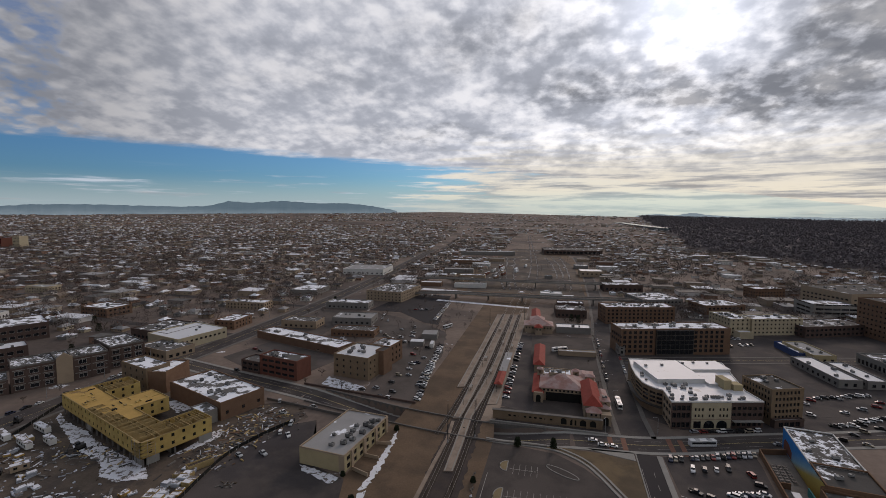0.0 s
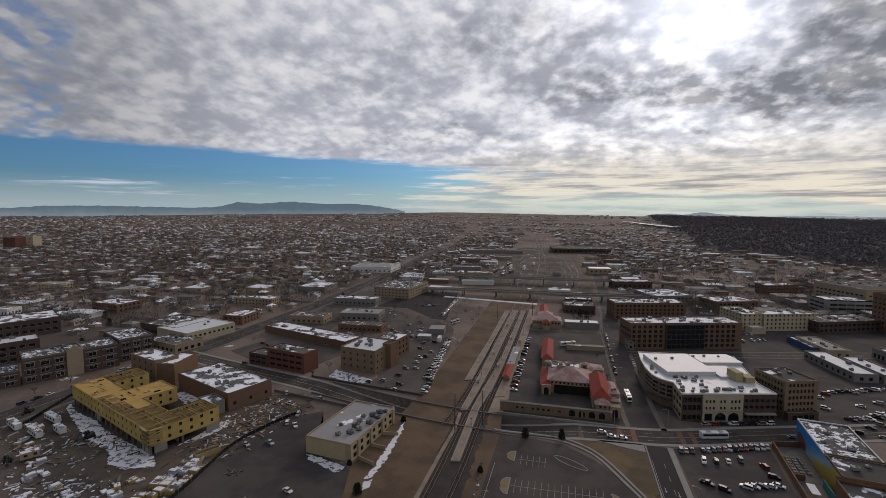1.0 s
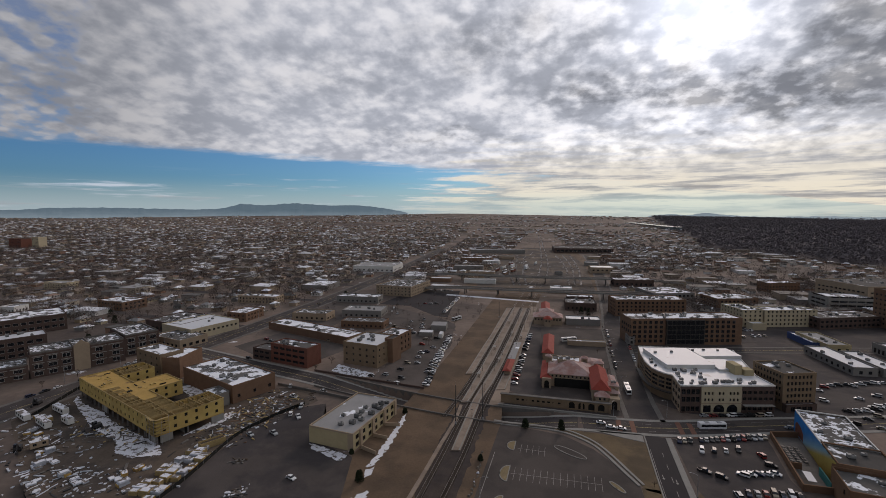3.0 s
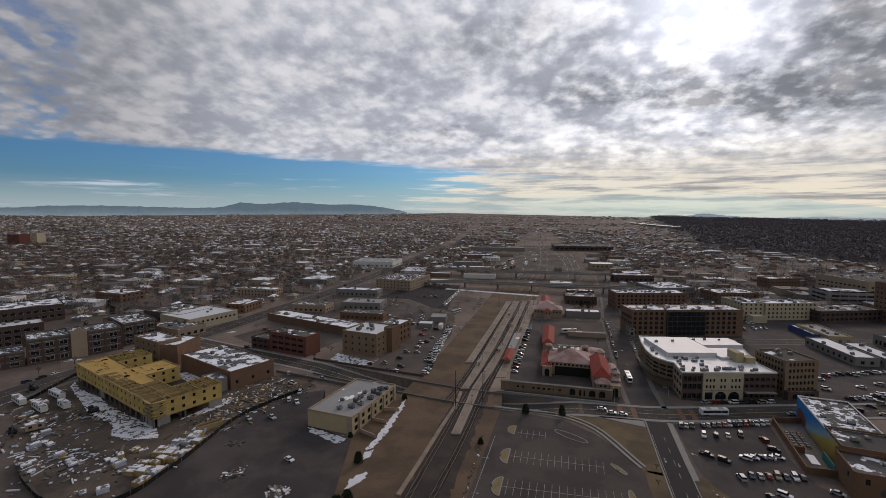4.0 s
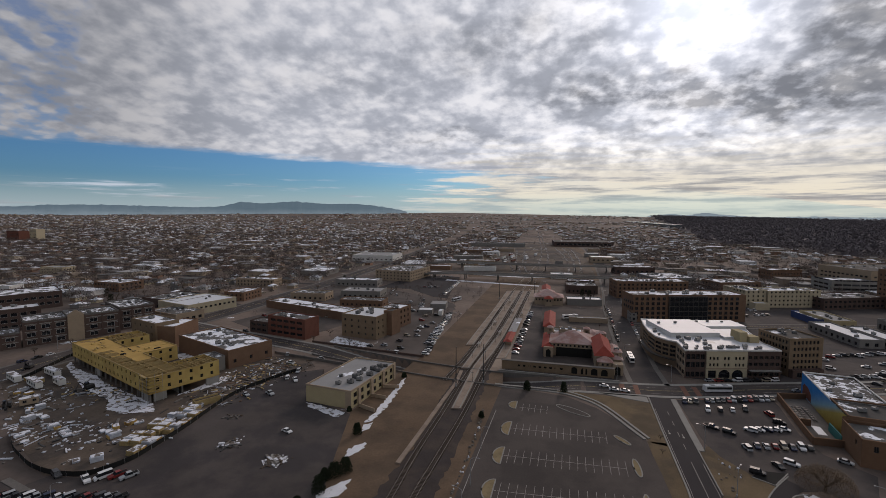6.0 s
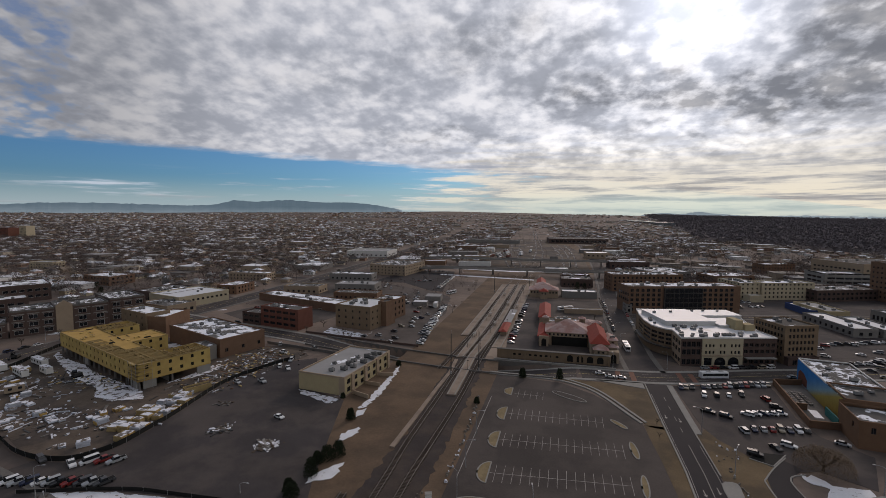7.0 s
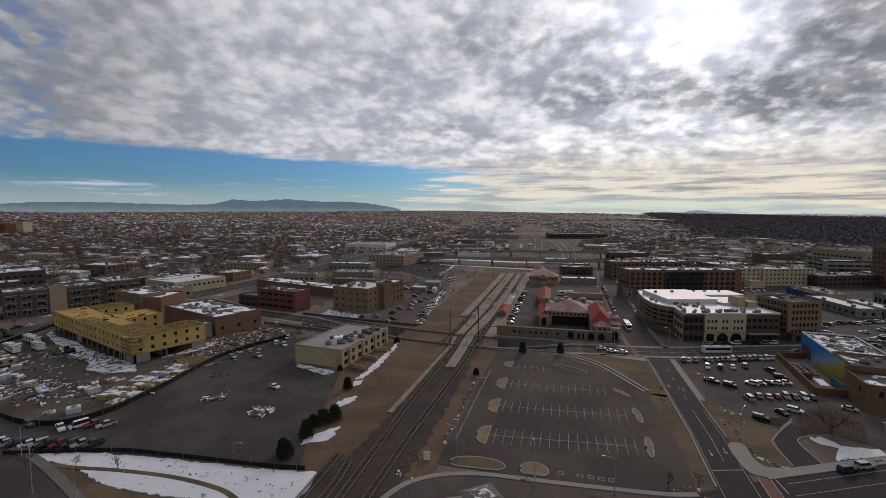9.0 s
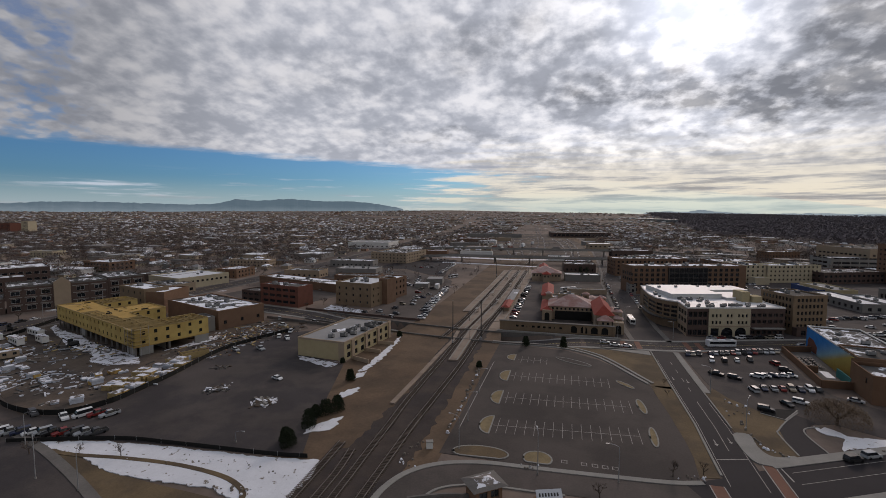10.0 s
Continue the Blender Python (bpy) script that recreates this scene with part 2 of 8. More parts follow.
STUCCO_CREAM = surf("cream_stucco", (0.42, 0.36, 0.25), 0.9, 0.12, 0.25, 3.0, 0.1)
STUCCO_YELLOW = surf("yellow_stucco", (0.37, 0.305, 0.18), 0.9, 0.16, 0.25, 3.0, 0.1)
STUCCO_TAN = surf("tan_stucco", (0.31, 0.24, 0.17), 0.9, 0.14, 0.25, 3.0, 0.1)
STUCCO_GREY = surf("grey_stucco", (0.20, 0.19, 0.175), 0.9, 0.15, 0.25, 3.0, 0.1)
STUCCO_ADOBE = surf("adobe_stucco", (0.17, 0.10, 0.062), 0.9, 0.18, 0.25, 3.0, 0.1)
STUCCO_WHITE = surf("white_stucco", (0.58, 0.57, 0.54), 0.9, 0.1, 0.25, 3.0, 0.1)
BLUE_WALL = surf("blue_wall", (0.05, 0.075, 0.17), 0.9, 0.14, 0.25, 3.0, 0.1)
TEAL_WALL = surf("teal_wall", (0.05, 0.17, 0.16), 0.9, 0.2, 0.25, 3.0, 0.1)
MEMBRANE = surf("white_membrane", (0.54, 0.55, 0.57), 0.6, 0.05, 0.15, 2.0, 0.1, spots=((0.40, 0.39, 0.38), 0.16, 0.12))
ROOF_SNOW = surf("snowy_roof", (0.12, 0.115, 0.11), 0.9, 0.2, 0.2, 2.0, 0.3, spots=(SNOW, 0.55, 0.13))
ROOF_PATCHY = surf("patchy_snow_roof", (0.10, 0.095, 0.09), 0.9, 0.25, 0.2, 2.0, 0.3, spots=(SNOW, 0.36, 0.18))
ROOF_SPECKLED = surf("speckled_snow_roof", (0.10, 0.095, 0.09), 0.9, 0.25, 0.2, 2.0, 0.3, spots=(SNOW, 0.44, 0.4))
BRICK_TAN_DULL = surf("dull_tan_brick", (0.20, 0.145, 0.095), 0.9, 0.2, 0.3, 5.0, 0.3)
ROOF_GREY = surf("grey_roof", (0.27, 0.265, 0.26), 0.9, 0.16, 0.12, 2.0, 0.2, spots=(SNOW, 0.25, 0.1))
ROOF_DARK = surf("dark_roof", (0.07, 0.066, 0.062), 0.9, 0.25, 0.2, 2.0, 0.3, spots=(SNOW, 0.22, 0.15))
TILE_RED = surf("red_clay_tile", (0.25, 0.052, 0.038), 0.8, 0.25, 0.4, 5.0, 0.4)
TILE_SNOW = surf("frosted_clay_tile", (0.37, 0.27, 0.25), 0.8, 0.22, 0.4, 5.0, 0.4, second=((0.30, 0.17, 0.145), 0.15))
OSB = surf("strand_board", (0.46, 0.335, 0.118), 0.85, 0.16, 0.3, 6.0, 0.1, second=((0.40, 0.28, 0.10), 0.12))
LUMBER = surf("raw_lumber", (0.33, 0.245, 0.115), 0.85, 0.3, 0.5, 4.0, 0.2)
OSB_DECK = surf("strand_board_deck", (0.40, 0.26, 0.085), 0.9, 0.2, 0.25, 3.0, 0.1, spots=((0.20, 0.13, 0.06), 0.22, 0.12))
TARP = surf("wrapped_lumber", (0.40, 0.42, 0.46), 0.6, 0.2, 0.6, 3.0, 0.3, random=0.35)
METAL = surf("galvanised_metal", (0.30, 0.305, 0.31), 0.5, 0.2, 0.5, 4.0, 0.0, metal=0.4)
STEEL = surf("rail_steel", (0.20, 0.17, 0.15), 0.35, 0.2, 0.5, 4.0, 0.0, metal=0.8)
DARK_METAL = surf("dark_metal", (0.035, 0.034, 0.034), 0.6, 0.2, 0.5, 4.0, 0.0, metal=0.3)
TIE = surf("weathered_sleeper", (0.10, 0.08, 0.065), 0.95, 0.3, 0.6, 5.0, 0.3, random=0.25)
BALLAST = surf("track_ballast", (0.046, 0.038, 0.036), 0.9, 0.35, 0.2, 5.0, 0.8, second=((0.060, 0.047, 0.040), 0.06))
GLASS = glassy("dark_window_glass", (0.012, 0.014, 0.017))
FRAME_WHITE = surf("painted_frame", (0.46, 0.45, 0.42), 0.6, 0.1, 0.5, 4.0, 0.0)
FRAME_DARK = surf("dark_frame", (0.05, 0.045, 0.04), 0.5, 0.1, 0.5, 4.0, 0.0)
BARK = surf("bark", (0.075, 0.058, 0.045), 0.95, 0.3, 0.8, 6.0, 0.4)
TWIG = surf("bare_twigs", (0.120, 0.092, 0.076), 0.95, 0.25, 0.3, 3.0, 0.0)
NEEDLES = surf("dark_needles", (0.020, 0.026, 0.014), 0.9, 0.35, 0.8, 4.0, 0.0)
STONE = surf("boulder", (0.15, 0.13, 0.11), 0.95, 0.25, 0.6, 4.0, 0.4)
UNIT_GREY = surf("weathered_unit_grey", (0.17, 0.17, 0.165), 0.7, 0.25, 0.5, 4.0, 0.0, random=0.4)
RUBBER = surf("tyre_rubber", (0.012, 0.012, 0.012), 0.85, 0.1, 1.0, 4.0, 0.0)
# near-black for fence cloth and dark fittings, also painted shade inside openings
CLOTH_AND_SHADE = surf("dark_cloth_and_shade", (0.018, 0.018, 0.017), 0.9, 0.2, 0.4, 3.0, 0.2)


# ---- mesh tools ----
class Shape:
    """Collects faces, with a material slot for each."""

    def __init__(self):
        self.v, self.f, self.s = [], [], []

    def face(self, points, slot=0):
        n = len(self.v)
        self.v += [tuple(p) for p in points]
        self.f.append(tuple(range(n, n + len(points))))
        self.s.append(slot)

    def box(self, x0, y0, z0, x1, y1, z1, slot=0, bottom=False):
        n = len(self.v)
        self.v += [(x0, y0, z0), (x1, y0, z0), (x1, y1, z0), (x0, y1, z0), (x0, y0, z1), (x1, y0, z1), (x1, y1, z1), (x0, y1, z1)]
        faces = [(4, 5, 6, 7), (0, 1, 5, 4), (1, 2, 6, 5), (2, 3, 7, 6), (3, 0, 4, 7)] + ([(3, 2, 1, 0)] if bottom else [])
        self.f += [tuple(n + i for i in q) for q in faces]
        self.s += [slot] * len(faces)

    def prism(self, outline, z0, z1, slot=0, top=None):
        """An upright prism over an outline that runs anticlockwise."""
        n, k = len(self.v), len(outline)
        self.v += [(x, y, z0) for x, y in outline] + [(x, y, z1) for x, y in outline]
        self.f.append(tuple(range(n + k, n + 2 * k)))
        self.s.append(slot if top is None else top)
        for i in range(k):
            j = (i + 1) % k
            self.f.append((n + i, n + j, n + k + j, n + k + i))
            self.s.append(slot)

    def tube(self, a, b, r0, r1, sides=6, slot=0, cap=False):
        a, b = Vector(a), Vector(b)
        way = (b - a).normalized()
        side = way.orthogonal().normalized()
        other = way.cross(side)
        n = len(self.v)
        for c, r in ((a, r0), (b, r1)):
            for i in range(sides):
                w = math.tau * i / sides
                self.v.append(tuple(c + side * (r * math.cos(w)) + other * (r * math.sin(w))))
        for i in range(sides):
            j = (i + 1) % sides
            self.f.append((n + i, n + j, n + sides + j, n + sides + i))
            self.s.append(slot)
        if cap:
            self.f.append(tuple(n + sides + i for i in range(sides)))
            self.s.append(slot)

    def hip(self, x0, y0, x1, y1, z0, rise, over=0.6, slot=0, gable=False):
        """A hipped or gabled roof over a rectangle, the ridge along its longer side."""
        x0, y0, x1, y1 = x0 - over, y0 - over, x1 + over, y1 + over
        w, d = x1 - x0, y1 - y0
        cut = 0.0 if gable else min(w, d) / 2
        if w >= d:
            a, b = (x0 + cut, (y0 + y1) / 2, z0 + rise), (x1 - cut, (y0 + y1) / 2, z0 + rise)
            self.face([(x0, y0, z0), (x1, y0, z0), b, a], slot)
            self.face([(x1, y1, z0), (x0, y1, z0), a, b], slot)
            self.face([(x1, y0, z0), (x1, y1, z0), b], slot)
            self.face([(x0, y1, z0), (x0, y0, z0), a], slot)
        else:
            a, b = ((x0 + x1) / 2, y0 + cut, z0 + rise), ((x0 + x1) / 2, y1 - cut, z0 + rise)
            self.face([(x1, y0, z0), (x1, y1, z0), b, a], slot)
            self.face([(x0, y1, z0), (x0, y0, z0), a, b], slot)
            self.face([(x0, y0, z0), (x1, y0, z0), a], slot)
            self.face([(x1, y1, z0), (x0, y1, z0), b], slot)
        self.face([(x0, y1, z0), (x1, y1, z0), (x1, y0, z0), (x0, y0, z0)], slot)

    def mesh(self, name, mats):
        me = bpy.data.meshes.new(name)
        me.from_pydata(self.v, [], self.f)
        for m in mats:
            me.materials.append(m)
        if any(self.s):
            me.polygons.foreach_set("material_index", self.s)
        me.update()
        return me


def part(name, shape, mats, parent=None, label="", at=None):
    """Links a shape (or a ready mesh) as one mesh object under a thing or a part."""
    mats = mats if isinstance(mats, (list, tuple)) else [mats]
    ob = new(name, shape.mesh(name, mats) if isinstance(shape, Shape) else shape)
    ob.parent = parent
    if at is not None:
        ob.matrix_basis = at
    return tagged(ob, label)


def thing(name, m, label, category, group="", kind=""):
    ob = new(name)
    ob.matrix_basis = m
    ob.empty_display_size = 0.5
    return tagged(ob, label, category, group, kind)


def setting(name, shape, mats, label="", category=""):
    return tagged(part(name, shape, mats), label, category, "", "structure")


def slab(name, outline, z, mat, label, category="ground", depth=0.25):
    area = sum(a[0] * b[1] - b[0] * a[1] for a, b in zip(outline, outline[1:] + outline[:1]))
    s = Shape()
    s.prism(outline if area > 0 else outline[::-1], z - depth, z)
    return setting(name, s, mat, label, category)


def ragged(outline, step=1.3, amount=0.9, seed=0.0):
    """An outline with an uneven, melted edge."""
    out = []
    for a, b in zip(outline, outline[1:] + outline[:1]):
        n = max(1, int(math.dist(a, b) / step))
        for k in range(n):
            x, y = a[0] + (b[0] - a[0]) * k / n, a[1] + (b[1] - a[1]) * k / n
            out.append((x + amount * noise.noise(Vector((x * 0.7, y * 0.7, seed))) * 1.6, y + amount * noise.noise(Vector((x * 0.7, y * 0.7, seed + 9))) * 1.6))
    return out


def smooth(points, steps=4, closed=False):
    """A rounded line through points."""
    out, n = [], len(points)
    for i in range(n if closed else n - 1):
        p = [points[(i + k) % n] if closed else points[min(max(i + k, 0), n - 1)] for k in (-1, 0, 1, 2)]
        for j in range(steps):
            u = j / steps
            out.append(tuple(0.5 * (2 * p[1][c] + (p[2][c] - p[0][c]) * u + (2 * p[0][c] - 5 * p[1][c] + 4 * p[2][c] - p[3][c]) * u * u + (3 * p[1][c] - p[0][c] - 3 * p[2][c] + p[3][c]) * u**3) for c in range(2)))
    return out if closed else out + [points[-1]]


def beside(points, off):
    """A line moved sideways: to its left for a positive distance."""
    out = []
    for i, (x, y) in enumerate(points):
        a, b = points[max(i - 1, 0)], points[min(i + 1, len(points) - 1)]
        dx, dy = b[0] - a[0], b[1] - a[1]
        n = math.hypot(dx, dy) or 1
        out.append((x - dy / n * off, y + dx / n * off))
    return out


def ribbon(shape, points, width, z, slot=0, height=None):
    """A strip along a line; z a number or a function of x, y. With a height it is a solid wall or kerb."""
    left, right = beside(points, width / 2), beside(points, -width / 2)
    at = z if callable(z) else (lambda x, y: z)
    zs = [at(*p) for p in points]
    for i in range(len(points) - 1):
        a, b, c, d = right[i], right[i + 1], left[i + 1], left[i]
        za, zb = zs[i], zs[i + 1]
        shape.face([(*a, za), (*b, zb), (*c, zb), (*d, za)], slot)
        if height:
            shape.face([(*a, za - height), (*b, zb - height), (*b, zb), (*a, za)], slot)
            shape.face([(*c, zb - height), (*d, za - height), (*d, za), (*c, zb)], slot)
            if i == 0:
                shape.face([(*d, za - height), (*a, za - height), (*a, za), (*d, za)], slot)
            if i == len(points) - 2:
                shape.face([(*b, zb - height), (*c, zb - height), (*c, zb), (*b, zb)], slot)


def line(points):
    """Points every few metres along a line."""
    out = []
    for a, b in zip(points, points[1:]):
        n = max(1, int(math.dist(a, b) / 4))
        out += [(a[0] + (b[0] - a[0]) * k / n, a[1] + (b[1] - a[1]) * k / n) for k in range(n)]
    return out + [points[-1]]


def facade(shape, p, q, z0, z1, openings=(), deep=0.3, arched=()):
    """An upright wall from p to q (its outer side to the right of that way), with openings (u0, u1, z0, z1) cut through it."""
    length = math.dist(p, q)
    ux, uy = (q[0] - p[0]) / length, (q[1] - p[1]) / length
    us = sorted({0.0, length, *(round(o[k], 3) for o in openings for k in (0, 1))})
    zs = sorted({z0, z1, *(round(o[k], 3) for o in openings for k in (2, 3))})
    spot = lambda u, z, n=0.0: (p[0] + ux * u - uy * n, p[1] + uy * u + ux * n, z)
    for i in range(len(zs) - 1):
        zm = (zs[i] + zs[i + 1]) / 2
        row = [o for o in openings if o[2] < zm < o[3]]
        cuts = sorted({0.0, length, *(round(o[k], 3) for o in row for k in (0, 1))})
        for a, b in zip(cuts, cuts[1:]):
            if not any(o[0] - 0.01 < (a + b) / 2 < o[1] + 0.01 for o in row):
                shape.face([spot(a, zs[i]), spot(b, zs[i]), spot(b, zs[i + 1]), spot(a, zs[i + 1])])
    for n, (a, b, c, d) in enumerate(openings):
        for e, f in (((a, c), (b, c)), ((b, c), (b, d)), ((b, d), (a, d)), ((a, d), (a, c))):
            shape.face([spot(*e), spot(*f), spot(*f, deep), spot(*e, deep)])
        if n in arched:
            r, mid = (b - a) / 2, (a + b) / 2
            for k in range(8):
                w0, w1 = math.pi * k / 8, math.pi * (k + 1) / 8
                e, f = (mid - r * math.cos(w0), d - r + r * math.sin(w0)), (mid - r * math.cos(w1), d - r + r * math.sin(w1))
                shape.face([spot(*e, 0.01), spot(*f, 0.01), spot(f[0], d, 0.01), spot(e[0], d, 0.01)])


WINDOWS = {}


def window_mesh(w, h, sash, bars):
    key = (round(w, 2), round(h, 2), sash.name, bars)
    if key not in WINDOWS:
        s = Shape()
        t = 0.09
        s.face([(0, 0, 0), (w, 0, 0), (w, 0, h), (0, 0, h)], 1)
        for x0, x1, z0, z1 in [(0, w, 0, t), (0, w, h - t, h), (0, t, t, h - t), (w - t, w, t, h - t)] + [(w * k / bars - 0.04, w * k / bars + 0.04, t, h - t) for k in range(1, bars)]:
            s.box(x0, -0.08, z0, x1, -0.01, z1)
        WINDOWS[key] = s.mesh("window", [sash, GLASS])
    return WINDOWS[key]


def grid(length, floors, first, storey, w, h, pitch, margin=1.2, skip=()):
    """Openings in even rows: as many as fit a wall of that length."""
    n = max(1, int((length - 2 * margin + pitch - w) / pitch))
    start = (length - ((n - 1) * pitch + w)) / 2
    return [(start + k * pitch, start + k * pitch + w, first + f * storey, first + f * storey + h) for f in range(floors) for k in range(n) if (k, f) not in skip]


def glaze(parent, p, q, openings, sash=None, bars=2, deep=0.28, name="window"):
    """A window in each opening."""
    length = math.dist(p, q)
    ux, uy = (q[0] - p[0]) / length, (q[1] - p[1]) / length
    turn = math.degrees(math.atan2(uy, ux))
    for a, b, c, d in openings:
        part(name, window_mesh(b - a, d - c, sash or FRAME_DARK, bars), [], parent, at=pose(p[0] + ux * a - uy * deep, p[1] + uy * a + ux * deep, c, 0, 0, turn))


def parapet(parent, outline, z, rise, mat, thick=0.35):
    s = Shape()
    loop = outline + outline[:1]
    for a, b in zip(loop, loop[1:]):
        n = math.dist(a, b)
        ux, uy = (b[0] - a[0]) / n, (b[1] - a[1]) / n
        a2, b2 = (a[0] - ux * 0.02, a[1] - uy * 0.02), (b[0] + ux * 0.02, b[1] + uy * 0.02)
        out, inn = -0.06, thick
        s.prism([(a2[0] + uy * -out * 1, a2[1] - ux * -out), (b2[0] + uy * -out, b2[1] - ux * -out), (b2[0] - uy * inn, b2[1] + ux * inn), (a2[0] - uy * inn, a2[1] + ux * inn)], z - 0.1, z + rise)
    return part("parapet", s, mat, parent)


UNITS = []
FOOTPRINTS = []


def rooftop_units(spots):
    """Air handlers on a roof: places (x, y, z, turn, size)."""
    for x, y, z, turn, size in spots:
        if not UNITS:
            unit = thing("rooftop_unit", pose(x, y, z, 0, 0, turn), "grey metal air handling unit on a flat roof", "rooftop unit", "rooftop units")
            s = Shape()
            s.box(-1.15, -0.75, 0, 1.15, 0.75, 0.35, bottom=False)
            part("curb", s, DARK_METAL, unit)
            s = Shape()
            s.box(-1.2, -0.8, 0.35, 1.2, 0.8, 1.55)
            s.box(-0.5, -0.95, 0.5, 0.9, -0.8, 1.2)
            part("cabinet", s, UNIT_GREY, unit)
            s = Shape()
            s.tube((0.5, 0, 1.55), (0.5, 0, 1.75), 0.55, 0.5, 10, 0, True)
            part("fan", s, DARK_METAL, unit)
            UNITS.append(unit)
        else:
            unit = copy_thing(UNITS[0], pose(x, y, z, 0, 0, turn))
        unit.scale = (size, size, size)


def building(name, label, x, y, turn, w, d, h, wall, roof, windows=None, sides="fr", sash=None, bars=2, rim=0.7, units=0, category="building", trim=None, seed=1, group=""):
    """A flat-roofed building on a rectangle, its front-left corner at x, y. windows: (floors, first sill, storey, width, height, pitch)."""
    b = thing(name, pose(x, y, 0, 0, 0, turn), label, category, group)
    FOOTPRINTS.append((*(pose(x, y, 0, 0, 0, turn) @ Vector((w / 2, d / 2, 0))).xy, math.hypot(w, d) / 2))
    corners = [(0, 0), (w, 0), (w, d), (0, d)]
    s = Shape()
    todo = []
    for k, side in enumerate("frbl"):
        p, q = corners[k], corners[(k + 1) % 4]
        o = grid(math.dist(p, q), *windows) if windows and side in sides else []
        facade(s, p, q, -0.3, h, o)
        todo.append((p, q, o))
    part("wall", s, wall, b)
    for p, q, o in todo:
        glaze(b, p, q, o, sash, bars)
    s = Shape()
    s.prism([(0.3, 0.3), (w - 0.3, 0.3), (w - 0.3, d - 0.3), (0.3, d - 0.3)], h - 0.35, h)
    part("roof", s, roof, b)
    if rim:
        parapet(b, corners, h, rim, trim or wall)
    dice = random.Random(seed)
    at = pose(x, y, h, 0, 0, turn)
    rooftop_units([(*(at @ Vector((dice.uniform(0.15, 0.85) * w, dice.uniform(0.15, 0.85) * d, 0))), turn + dice.choice((0, 90)), dice.uniform(0.7, 1.2)) for _ in range(units)])
    return b

# ---- ground ----
CENTRAL = smooth([(190, 267), (143, 251), (92, 235), (50, 221), (22, 217), (-31, 214), (-76, 219), (-107, 226), (-150, 236), (-200, 247), (-262, 262)], 6)
BRIDGE = (-78.0, -33.0)


def dip(x):
    """How far the underpass road lies below the town at that x."""
    u = (x + 50) / (58 if x > -50 else 92)
    return -5.2 * max(0.0, 1 - u * u) ** 1.5 if abs(u) < 1 else 0.0


def central_off(x, y):
    best = 1e9
    for (ax, ay), (bx, by) in zip(CENTRAL, CENTRAL[1:]):
        if min(ax, bx) - 3 <= x <= max(ax, bx) + 3:
            u = min(1, max(0, ((x - ax) * (bx - ax) + (y - ay) * (by - ay)) / ((bx - ax) ** 2 + (by - ay) ** 2)))
            best = min(best, math.hypot(x - ax - u * (bx - ax), y - ay - u * (by - ay)))
    return best


def plain_height(x, y):
    """The height of the plain, which climbs gently towards the mesas far off."""
    far = math.hypot(x, y)
    if far < 1300:
        return 0.0
    u = min(1.0, (far - 1300) / 3500)
    valley = 1 - 0.5 * min(1.0, max(0.0, (x - 200) / 1500))
    rise = 22 * math.exp(-(((math.degrees(math.atan2(x, y)) + 20) / 15) ** 2))
    return (64 + rise) * u**1.2 * valley + 16 * min(1.0, u * 2) * noise.noise(Vector((x / 800, y / 800, 0.3)))


def build_ground():
    xs = list(range(-4800, -400, 150)) + [-400, -300, -220] + [-150 + 1.5 * k for k in range(115)] + [30, 60, 120, 200, 300, 400] + list(range(500, 4801, 150))
    ys = [-900, -400, 0, 100, 190] + [196 + k for k in range(64)] + [270, 320, 400, 500, 600, 750, 900, 1050, 1200] + list(range(1300, 4900, 130))
    s = Shape()
    for y in ys:
        for x in xs:
            z = plain_height(x, y)
            if -150 < x < 20 and 195 < y < 262 and central_off(x, y) < 8.2:
                z = dip(x) - 0.12 if dip(x) < -0.05 else -0.0
            s.v.append((x, y, z))
    n = len(xs)
    s.f = [(j * n + i, j * n + i + 1, (j + 1) * n + i + 1, (j + 1) * n + i) for j in range(len(ys) - 1) for i in range(n - 1)]
    s.s = [0] * len(s.f)
    setting("ground", s, CITY, "brown winter ground of a flat river town", "ground")


build_ground()

# the underpass street
s = Shape()
ribbon(s, CENTRAL, 15.4, lambda x, y: dip(x) + 0.06)
setting("road_central", s, ASPHALT, "grey asphalt street dipping under the railway", "road")
s = Shape()
for side in (7.2, -7.2):
    ribbon(s, beside(CENTRAL, side), 2.2, lambda x, y: dip(x) + 0.2, 0, 0.25)
setting("pavement_central", s, CONCRETE, "concrete footways along the underpass street", "pavement")
s = Shape()
for k in range(0, len(CENTRAL) - 1, 1):
    seg = CENTRAL[k : k + 2]
    if k % 2 == 0:
        ribbon(s, beside(seg, 3.4), 0.14, lambda x, y: dip(x) + 0.075)
        ribbon(s, beside(seg, -3.4), 0.14, lambda x, y: dip(x) + 0.075)
for o in (0.15, -0.15):
    ribbon(s, beside(CENTRAL, o), 0.12, lambda x, y: dip(x) + 0.075, 1)
setting("lane_markings_central", s, [WHITE_PAINT, YELLOW_PAINT], "faded lane lines on the underpass street", "road marking")
deep = [p for p in CENTRAL if dip(p[0]) < -0.3]
for name, side in (("retaining_wall", 8.9), ("retaining_wall", -8.9)):
    run = [p for p in beside(deep, side)]
    s = Shape()
    ribbon(s, run, 0.7, 0.75, 0, 6.6)
    setting(name, s, CONCRETE_DARK, "stained concrete retaining wall beside the underpass", "wall")
# the deck that carries the tracks over it
s = Shape()
s.prism([(BRIDGE[0], 203.5), (BRIDGE[1], 203.5), (BRIDGE[1], 226), (BRIDGE[0], 229.5)], -1.3, 0.07)
setting("railway_bridge", s, [DIRT], "earth-covered railway bridge deck over the street", "bridge")

